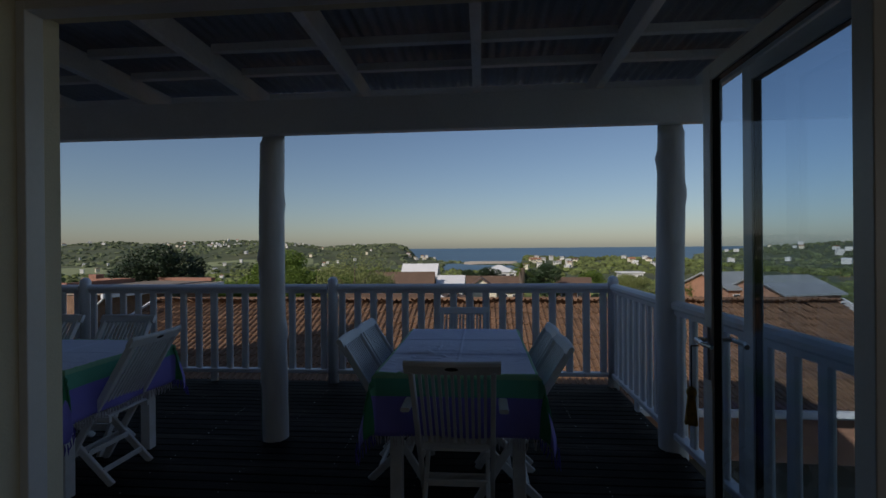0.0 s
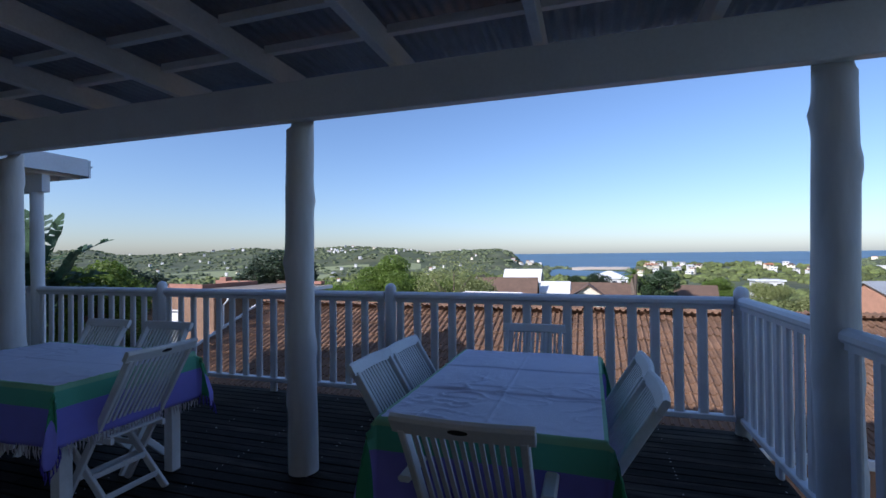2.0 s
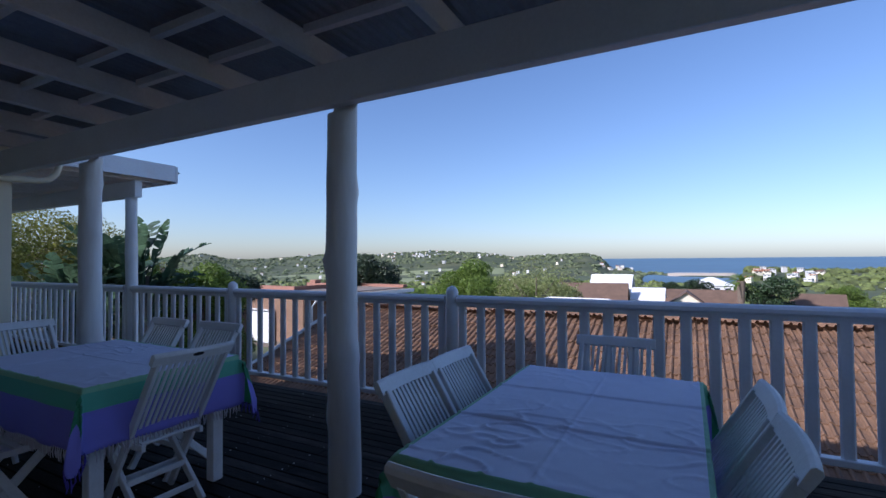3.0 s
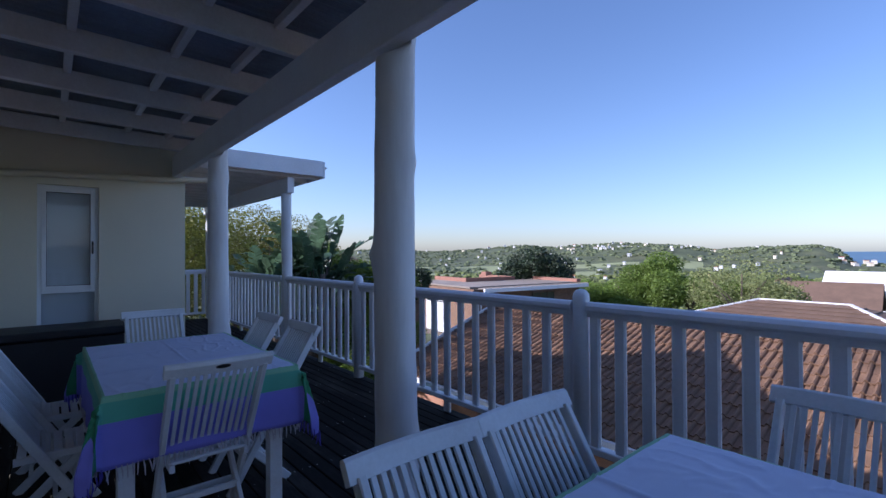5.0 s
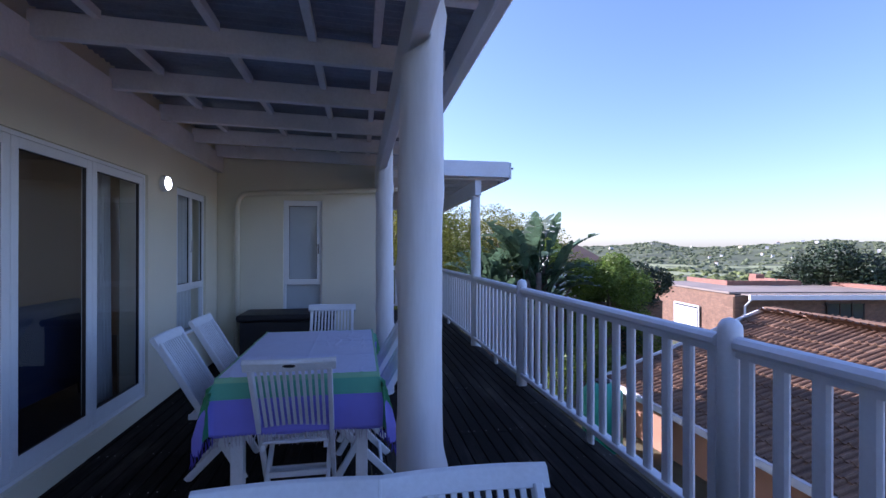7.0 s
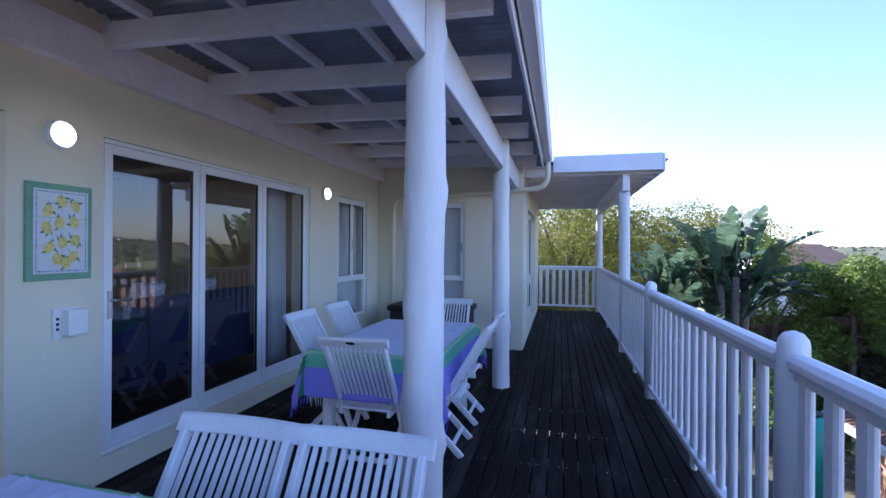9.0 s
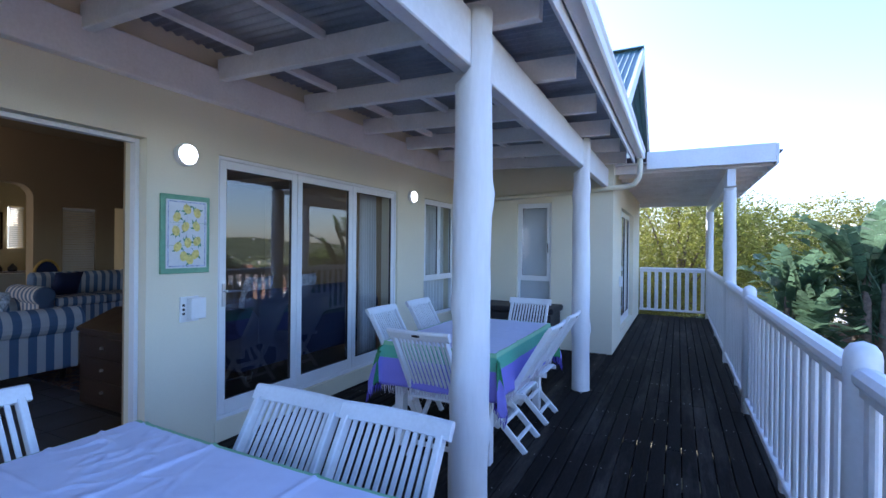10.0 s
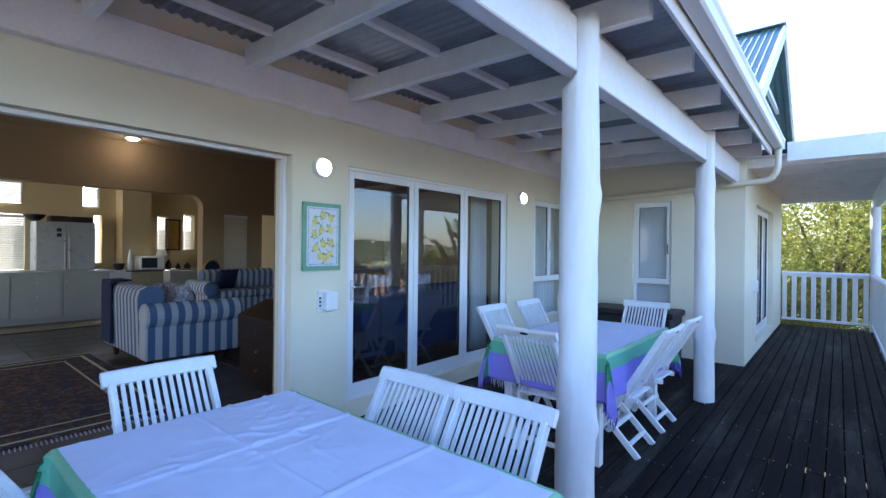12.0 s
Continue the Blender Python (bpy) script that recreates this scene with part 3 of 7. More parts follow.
# doors and windows
def rect_frame(bm, x0, x1, z0, z1, y0, y1, w, wb=None):
    """A frame in the plane of x and z."""
    wb = wb or w
    box(bm, x0, y0, z0, x0 + w, y1, z1)
    box(bm, x1 - w, y0, z0, x1, y1, z1)
    box(bm, x0 + w, y0, z1 - w, x1 - w, y1, z1)
    box(bm, x0 + w, y0, z0, x1 - w, y1, z0 + wb)


def pane_face(bm, x0, x1, z0, z1, y):
    bm.faces.new([bm.verts.new(q) for q in ((x0, y, z0), (x1, y, z0), (x1, y, z1), (x0, y, z1))])


def leaf(parent, name, x0, x1, z0, z1, y, w=0.062, wb=0.11, label=""):
    e = new(name)
    e.parent = parent
    if label:
        e["label"] = label
    bm = B()
    rect_frame(bm, x0, x1, z0, z1, y - 0.02, y + 0.02, w, wb)
    part("frame", bm, M["alu"], e, bevel=0.003)
    bm = B()
    rect_frame(bm, x0 + w - 0.001, x1 - w + 0.001, z0 + wb - 0.001, z1 - w + 0.001, y - 0.012, y + 0.012, 0.006)
    part("gasket", bm, M["black"], e)
    bm = B()
    pane_face(bm, x0 + w, x1 - w, z0 + wb, z1 - w, y)
    g = part("pane", bm, M["glass"], e)
    g.visible_shadow = False
    return e


def handle(parent, x, z, y, d=1):
    bm = B()
    box(bm, x - 0.015, y, z - 0.09, x + 0.015, y + 0.008, z + 0.09)
    tube(bm, [(x, y + 0.004, z + 0.03), (x, y + 0.05, z + 0.03)], 0.009, 10)
    tube(bm, [(x, y + 0.05, z + 0.03), (x + d * 0.12, y + 0.055, z + 0.028)], [0.01, 0.008], 10)
    return part("handle", bm, M["metal"], parent)


door = thing("folding_door", 0, 0, 0, "closed white aluminium three-leaf folding glass door in the cream wall", "door", kind="structure")
bm = B()
rect_frame(bm, D2[0], D2[1], D2[2], D2[3], WY - 0.085, WY - 0.025, 0.028, 0.035)
part("door_frame", bm, M["alu"], door, bevel=0.003)
DY = WY - 0.05
w = (D2[1] - D2[0] - 0.06) / 3
for i in range(3):
    l = leaf(door, "leaf", D2[0] + 0.03 + w * i + 0.003, D2[0] + 0.03 + w * (i + 1) - 0.003, D2[2] + 0.036, D2[3] - 0.03, DY)
handle(door, D2[1] - 0.075, 1.12, DY + 0.02, -1)
bm = B()
for x in (D2[0] + 0.03 + w * 2, D2[0] + 0.03):
    for z in (0.32, 1.2, 2.05):
        tube(bm, [(x, DY + 0.028, z - 0.05), (x, DY + 0.028, z + 0.05)], 0.01, 8)
part("hinges", bm, M["alu"], door)
structure("door_sill", boxes((D2[0] - 0.02, WY - 0.1, -0.02, D2[1] + 0.02, WY + 0.006, FZ + 0.006), (D1[0] - 0.02, WY - 0.1, -0.02, D1[1] + 0.02, WY + 0.006, FZ + 0.006)), M["wall"], bevel=0.004)

opening = thing("open_folding_door", 0, 0, 0, "open white aluminium folding glass door with its leaves stacked", "door", kind="structure")
bm = B()
rect_frame(bm, D1[0], D1[1], D1[2] - 0.002, D1[3], WY - 0.14, WY - 0.08, 0.028, 0.02)
part("door_frame", bm, M["alu"], opening, bevel=0.003)
for i, (x, y, ang) in enumerate(((1.245, 3.20, 89), (1.405, 3.21, 89.5))):
    e = new("leaf")
    e.parent = opening
    e.matrix_basis = pose(x, y, 0, 0, 0, ang)
    bm = B()
    rect_frame(bm, 0, 0.81, D1[2] + 0.03, D1[3] - 0.03, -0.02, 0.02, 0.062, 0.11)
    part("frame", bm, M["alu"], e, bevel=0.003)
    bm = B()
    rect_frame(bm, 0.061, 0.749, D1[2] + 0.139, D1[3] - 0.091, -0.012, 0.012, 0.006)
    part("gasket", bm, M["black"], e)
    bm = B()
    pane_face(bm, 0.062, 0.748, D1[2] + 0.14, D1[3] - 0.092, 0)
    part("pane", bm, M["glass_open"], e).visible_shadow = False
    if i == 0:
        bm = B()
        box(bm, 0.762, 0.02, 0.98, 0.792, 0.03, 1.18)
        tube(bm, [(0.777, 0.03, 1.13), (0.777, 0.065, 1.13), (0.70, 0.075, 1.128), (0.66, 0.06, 1.125)], 0.009, 10)
        tube(bm, [(0.777, -0.02, 1.13), (0.777, -0.065, 1.13), (0.70, -0.075, 1.128), (0.66, -0.06, 1.125)], 0.009, 10)
        part("handle", bm, M["metal"], e)
tas = thing("key_tassel", 1.165, 3.955, 1.11, "golden key tassel hanging on a black cord from the door handle", "tassel")
bm = B()
tube(bm, [(0, 0, 0), (0, 0, -0.16)], 0.003, 6)
tube(bm, [(0.03, 0, 0.0), (0, 0, 0.0)], 0.003, 6)
part("cord", bm, M["black"], tas)
bm = B()
tube(bm, [(0, 0, -0.155), (0, 0, -0.165), (0, 0, -0.18), (0, 0, -0.195)], [0.006, 0.017, 0.019, 0.014], 12)
part("head", bm, M["gold"], tas, smooth=True)
bm = B()
for i in range(26):
    t = i * 2.4
    r = 0.016 * math.sqrt((i + 1) / 26)
    tube(bm, [(r * 0.7 * math.cos(t), r * 0.7 * math.sin(t), -0.19), (r * 1.5 * math.cos(t), r * 1.5 * math.sin(t), -0.3)], 0.0035, 5)
part("fringe", bm, M["gold"], tas)


def window_unit(name, m, wd, z0, z1, zt, casements, label, curtain=None):
    """A window in the local plane of x and z, outside towards +y; zt: the transom's height."""
    e = thing(name, label=label, category="window", kind="structure")
    e.matrix_basis = m
    bm = B()
    rect_frame(bm, 0, wd, z0, z1, -0.05, 0.0, 0.035)
    box(bm, 0.035, -0.05, zt - 0.02, wd - 0.035, 0.0, zt + 0.02)
    part("window_frame", bm, M["alu"], e, bevel=0.003)
    n = casements
    cw = (wd - 0.07) / n
    for i in range(n):
        s = new("casement")
        s.parent = e
        a, b = 0.035 + cw * i, 0.035 + cw * (i + 1)
        bm = B()
        rect_frame(bm, a, b, zt + 0.02, z1 - 0.035, -0.035, 0.012, 0.042)
        part("frame", bm, M["alu"], s, bevel=0.003)
        bm = B()
        pane_face(bm, a + 0.042, b - 0.042, zt + 0.062, z1 - 0.077, -0.009)
        part("pane", bm, M["glass_window"], s).visible_shadow = False
        bm = B()
        rect_frame(bm, a + 0.041, b - 0.041, zt + 0.061, z1 - 0.076, -0.016, -0.003, 0.005)
        part("gasket", bm, M["black"], s)
        if i == (n - 1):
            bm = B()
            tube(bm, [(a + 0.02, 0.012, zt + 0.42), (a + 0.02, 0.03, zt + 0.44), (a + 0.022, 0.035, zt + 0.56)], 0.008, 8)
            part("handle", bm, M["metal"] if n > 1 else M["black"], s)
    bm = B()
    pane_face(bm, 0.035, wd - 0.035, z0 + 0.035, zt - 0.02, -0.027)
    part("pane", bm, M["glass_window"], e).visible_shadow = False
    return e


window_unit("window_wing", pose(WX - 0.045, W1[1], 0, 0, 0, -90), W1[1] - W1[0], W1[2], W1[3], 1.03, 1, "closed white-framed window with a drawn blind in the cream wall")
window_unit("window_front", pose(W2[0], WY - 0.03, 0), W2[1] - W2[0], W2[2], W2[3], 1.06, 2, "closed white-framed casement window with pale curtains behind")
structure("window_sill", boxes((W2[0] - 0.01, WY - 0.06, W2[2] - 0.03, W2[1] + 0.01, WY + 0.02, W2[2] - 0.001), (WX - 0.04, W1[0] - 0.01, W1[2] - 0.03, WX + 0.02, W1[1] + 0.01, W1[2] - 0.001)), M["wall"])
d3 = thing("wing_door", 0, 0, 0, "closed white glazed folding door in the wing's cream wall", "door", kind="structure")
bm = B()
rect_frame(bm, D3[0], D3[1], D3[2], D3[3], EY - 0.14, EY - 0.08, 0.028, 0.03)
part("door_frame", bm, M["alu"], d3)
for i in range(3):
    w = (D3[1] - D3[0] - 0.06) / 3
    leaf(d3, "leaf", D3[0] + 0.03 + w * i + 0.003, D3[0] + 0.03 + w * (i + 1) - 0.003, D3[2] + 0.03, D3[3] - 0.03, EY - 0.1)


def curtain(name, m, wd, z0, z1, material, label, folds=10, depth=0.03):
    bm = B()
    n = folds * 8
    prev = None
    rnd = random.Random(folds)
    for i in range(n + 1):
        x = wd * i / n
        cur = []
        for j in range(9):
            f = j / 8
            y = depth * math.sin(2 * math.pi * folds * i / n + 0.5 * math.sin(3 * f + i * 0.02)) * (0.4 + 0.6 * (1 - f)) + 0.01 * math.sin(i * 0.7)
            cur.append(bm.verts.new((x, y, z0 + (z1 - z0) * f)))
        if prev:
            for a in range(8):
                bm.faces.new((prev[a], cur[a], cur[a + 1], prev[a + 1]))
        prev = cur
    o = part(name, bm, material, smooth=True, fix=False)
    for p in o.data.polygons:
        p.use_smooth = True
    o.matrix_basis = m
    s = o.modifiers.new("thick", "SOLIDIFY")
    s.thickness = 0.003
    return tagged(o, label, "curtain")


curtain("curtain", pose(W2[0] + 0.02, WY - 0.2, 0), 0.86, 0.45, 2.25, M["curtain"], "sheer white curtain hanging inside the front window", 9)
curtain("curtain", pose(D2[0] + 0.03, WY - 0.33, 0), 0.3, 0.17, 2.3, M["curtain"], "gathered grey-white curtain hanging beside the glass door", 7, 0.04)
curtain("curtain", pose(D3[0] + 0.03, EY - 0.32, 0), 2.2, 0.17, 2.3, M["curtain"], "pale curtain hanging inside the wing door", 12, 0.04)
bl = structure("blind", boxes((WX - 0.125, W1[0] + 0.004, 0.602, WX - 0.12, W1[1] - 0.004, 2.218)), M["blind"])
del bl["kind"]
tagged(bl, "drawn grey-white roller blind inside the wing window", "blind")


# wall lamps, switch box, tile picture
def wall_lamp(x, z):
    e = thing("wall_lamp", x, WY, z, "lit round white bulkhead lamp fixed on the cream wall", "lamp", "bulkhead lamps")
    bm = B()
    tube(bm, [(0, 0, 0), (0, 0.03, 0), (0, 0.045, 0)], [0.082, 0.082, 0.075], 28)
    part("base", bm, M["alu"], e)
    bm = B()
    tube(bm, [(0, 0.045, 0), (0, 0.06, 0), (0, 0.07, 0), (0, 0.076, 0)], [0.068, 0.061, 0.042, 0.01], 28)
    part("diffuser", bm, M["lamp"], e, smooth=True)
    return e


wall_lamp(-1.215, 2.145)
wall_lamp(-4.34, 2.17)
sw = thing("switch_box", -1.255, WY, 1.05, "white plastic socket box with a closed flap on the wall", "switch")
bm = B(); box(bm, -0.07, 0, -0.09, 0.07, 0.02, 0.09); part("back_plate", bm, M["alu"], sw, bevel=0.004)
bm = B(); box(bm, -0.085, 0.02, -0.07, 0.03, 0.08, 0.08); part("flap", bm, M["alu"], sw, bevel=0.006)
bm = B()
for z in (-0.03, 0.0, 0.03):
    box(bm, 0.042, 0.02, z - 0.008, 0.058, 0.024, z + 0.008)
part("buttons", bm, M["black"], sw)
sw2 = thing("switch_box", -7.0, EY, 1.0, "white plastic weatherproof socket box on the cream wall", "switch")
bm = B(); box(bm, -0.05, 0, -0.08, 0.05, 0.05, 0.08); part("cover", bm, M["alu"], sw2, bevel=0.006)

pic = thing("tile_picture", -1.221, WY, 1.582, "white tiles painted with yellow lemons in a green wooden frame", "picture")
pic.scale = (0.97, 1, 0.95)
bm = B(); box(bm, -0.187, 0, -0.29, 0.187, 0.022, 0.29); part("frame", bm, M["green"], pic, bevel=0.004)
for i in range(2):
    for j in range(3):
        bm = B()
        box(bm, -0.156 + i * 0.157, 0.0225, -0.25 + j * 0.168, -0.001 + i * 0.157, 0.029, -0.084 + j * 0.168)
        part("tile", bm, M["tile"], pic)
rnd = random.Random(4)
bm, bl2, br = B(), B(), B()
for cx, cz in ((-0.06, 0.13), (0.0, 0.15), (0.06, 0.1), (-0.055, 0.05), (0.01, 0.045), (0.065, 0.02), (-0.06, -0.04), (-0.005, -0.05), (0.055, -0.075), (-0.05, -0.12), (0.02, -0.13), (-0.015, -0.15)):
    t = rnd.uniform(-0.6, 0.6)
    cx, cz = cx * 1.3, cz * 1.25
    pts = [(cx + 0.028 * math.cos(a) * math.cos(t) - 0.038 * math.sin(a) * math.sin(t), cz + 0.028 * math.cos(a) * math.sin(t) + 0.038 * math.sin(a) * math.cos(t)) for a in np.linspace(0, 2 * math.pi, 14)[:-1]]
    lo = [bm.verts.new((a, 0.0292, b)) for a, b in pts]
    hi = [bm.verts.new((a, 0.0302, b)) for a, b in pts]
    bm.faces.new(hi)
    for k in range(13):
        bm.faces.new((lo[k], lo[(k + 1) % 13], hi[(k + 1) % 13], hi[k]))
    for s in range(3):
        a = rnd.uniform(0, 6.28)
        p = Vector((cx + 0.03 * math.cos(a), 0.0298, cz + 0.033 * math.sin(a)))
        d = Vector((math.cos(a + 0.5), 0, math.sin(a + 0.5)))
        o = Vector((-d.z, 0, d.x))
        bl2.faces.new([bl2.verts.new(q) for q in (p - d * 0.024, p + o * 0.009, p + d * 0.027, p - o * 0.009)])
    tube(br, [(cx, 0.0295, cz + 0.02), (cx * 0.6 + 0.01, 0.0295, cz + 0.05)], 0.0016, 5)
tagged(part("painted_lemon", bm, M["lemon"], pic), kind="stuff")
part("painted_leaf", bl2, M["leafpaint"], pic)
part("branch", br, M["leafpaint"], pic)
bm = B()
rect_frame(bm, -0.146, 0.146, -0.24, 0.243, 0.0291, 0.0296, 0.009)
part("painted_border", bm, M["bluepaint"], pic)


# ---- deck furniture ----
def chair(name, x, y, ang, arms=False, badge=False, label=""):
    """A folding slatted chair, back at local -y, facing +y."""
    e = thing(name, x, y, 0, label, "chair", "chairs round the tables", turn=ang)
    C = M["chairwood"]
    top, foot = Vector((0, -0.355, 0.92)), Vector((0, 0.185, 0.0))
    d = foot - top

    def along(f, s=0.0, off=0.0):
        return top + d * f + Vector((s, 0, 0)) + Vector((0, 0.83, 0.56)) * off
    for s in (-0.2, 0.2):
        bm = B()
        bar(bm, along(0.02, s), along(1.0, s), 0.026, 0.044, up=(0, 1, 0.6), e=0.004)
        part("back_post", bm, C, e)
        bm = B()
        bar(bm, (s * 0.86, 0.24, 0.425), (s * 0.86, -0.18, 0.0), 0.024, 0.046, up=(0, 1, 0.6), e=0.004)
        part("leg", bm, C, e)
    bm = B()
    k = 10
    prev = None
    for i in range(k + 1):
        xx = -0.235 + 0.47 * i / k
        bow = -0.018 * (1 - (2 * i / k - 1) ** 2)
        c = along(0.0, xx) + Vector((0, bow, 0))
        u = (top - foot).normalized()
        nrm = Vector((0, u.z, -u.y))
        ring = [bm.verts.new(c + u * a + nrm * b) for a, b in ((-0.035, -0.014), (0.022, -0.016), (0.033, -0.008), (0.033, 0.008), (0.022, 0.016), (-0.035, 0.014))]
        if prev:
            for j in range(6):
                bm.faces.new((prev[j], prev[(j + 1) % 6], ring[(j + 1) % 6], ring[j]))
        else:
            bm.faces.new(ring)
        prev = ring
    bm.faces.new(prev[::-1])
    part("top_rail", bm, C, e, bevel=0.002)
    bm = B()
    bar(bm, along(0.53, -0.19), along(0.53, 0.19), 0.022, 0.04, up=(0, 0.5, 0.8), e=0.003)
    part("lower_rail", bm, C, e)
    for i in range(11):
        s = -0.16 + 0.032 * i
        bm = B()
        bow = -0.016 * (1 - (s / 0.2) ** 2)
        a, b = along(0.03, s), along(0.52, s)
        bar(bm, a + Vector((0, bow, 0)), b, 0.016, 0.01, up=(0, 1, 0.6))
        part("slat", bm, C, e)
    for i in range(8):
        yy = -0.14 + 0.047 * i
        bm = B()
        bar(bm, (-0.17, yy, 0.435 - 0.008 * math.sin(i * 0.4)), (0.17, yy, 0.435 - 0.008 * math.sin(i * 0.4)), 0.036, 0.014, e=0.003)
        part("seat_slat", bm, C, e)
    for s in (-0.168, 0.168):
        bm = B()
        bar(bm, (s, -0.17, 0.415), (s, 0.22, 0.418), 0.022, 0.036, e=0.003)
        part("seat_rail", bm, C, e)
    bm = B()
    bar(bm, (-0.17, -0.115, 0.085), (0.17, -0.115, 0.085), 0.02, 0.032, e=0.003)
    part("stretcher", bm, C, e)
    bm = B()
    bar(bm, along(0.8, -0.19), along(0.8, 0.19), 0.02, 0.034, e=0.003)
    part("stretcher", bm, C, e)
    bm = B()
    bar(bm, (-0.17, -0.01, 0.19), (0.17, -0.01, 0.19), 0.02, 0.034, e=0.003)
    part("stretcher", bm, C, e)
    if arms:
        for s in (-0.255, 0.255):
            bm = B()
            bar(bm, (s, -0.2, 0.655), (s, 0.2, 0.66), 0.05, 0.024, e=0.008)
            part("armrest", bm, C, e)
            bm = B()
            bar(bm, (s * 0.93, 0.16, 0.65), (s * 0.85, 0.1, 0.42), 0.024, 0.04, e=0.003)
            part("arm_support", bm, C, e)
    if badge:
        bm = B()
        c = along(0.0) + Vector((0, -0.034, -0.004))
        pts = [(0.033 * math.cos(t), 0.012 * math.sin(t)) for t in np.linspace(0, 2 * math.pi, 17)[:-1]]
        u = (top - foot).normalized()
        f = [bm.verts.new(c + Vector((a, 0, 0)) + u * b) for a, b in pts]
        g = [bm.verts.new(c + Vector((a, 0.01, 0)) + u * b) for a, b in pts]
        bm.faces.new(f)
        for i in range(16):
            bm.faces.new((f[i], f[(i + 1) % 16], g[(i + 1) % 16], g[i]))
        part("badge", bm, M["black"], e, "dark oval maker's badge")
    return e


CL = "white-painted wooden folding chair drawn up to the cloth-covered table"
c1 = chair("folding_chair", -0.175, 5.24, -90, badge=True, label=CL)
c1.scale = (1, 1, 0.962)
for x, y, a, s in ((-0.175, 5.70, -90, 1), (0.52, 5.06, 90, 1), (0.52, 5.52, 90, 1), (-2.75, 4.485, 0, 1.04), (-3.44, 4.48, 0, 1.04), (-2.6, 5.445, 180, 1.04), (-3.24, 5.44, 180, 1.04)):
    copy_thing(c1, pose(x, y, 0, 0, 0, a) @ Matrix.Diagonal((1, 1, s, 1)))
chair("folding_chair", 0.225, 4.69, 0, arms=True, badge=True, label="white wooden folding armchair at the head of the covered table")
HL = "white wooden folding chair with oval badge at the table's head"
c2 = chair("folding_chair", -2.165, 5.06, 90, badge=True, label=HL)
copy_thing(c2, pose(-3.82, 5.14, 0, 0, 0, -90))
copy_thing(c2, pose(0.2, 6.19, 0, 0, 0, 180) @ Matrix.Diagonal((1, 1, 0.97, 1)))


def table(x0, x1, y0, y1):
    e = thing("dining_table", (x0 + x1) / 2, (y0 + y1) / 2, 0, "white-painted wooden dining table under a pale striped cloth", "table", "dining tables")
    hx, hy = (x1 - x0) / 2 - 0.01, (y1 - y0) / 2 - 0.01
    bm = B(); box(bm, -hx, -hy, 0.755, hx, hy, 0.785); part("tabletop", bm, M["chairwood"], e, bevel=0.004)
    for sx in (-1, 1):
        for sy in (-1, 1):
            bm = B()
            cx, cy = sx * (hx - 0.09), sy * (hy - 0.09)
            box(bm, cx - 0.035, cy - 0.035, 0, cx + 0.035, cy + 0.035, 0.755)
            part("leg", bm, M["chairwood"], e, bevel=0.004)
    bm = B()
    for s in (-1, 1):
        box(bm, -hx + 0.09, s * (hy - 0.08) - 0.012, 0.66, hx - 0.09, s * (hy - 0.08) + 0.012, 0.755)
        box(bm, s * (hx - 0.08) - 0.012, -hy + 0.09, 0.66, s * (hx - 0.08) + 0.012, hy - 0.09, 0.755)
    part("apron", bm, M["chairwood"], e)


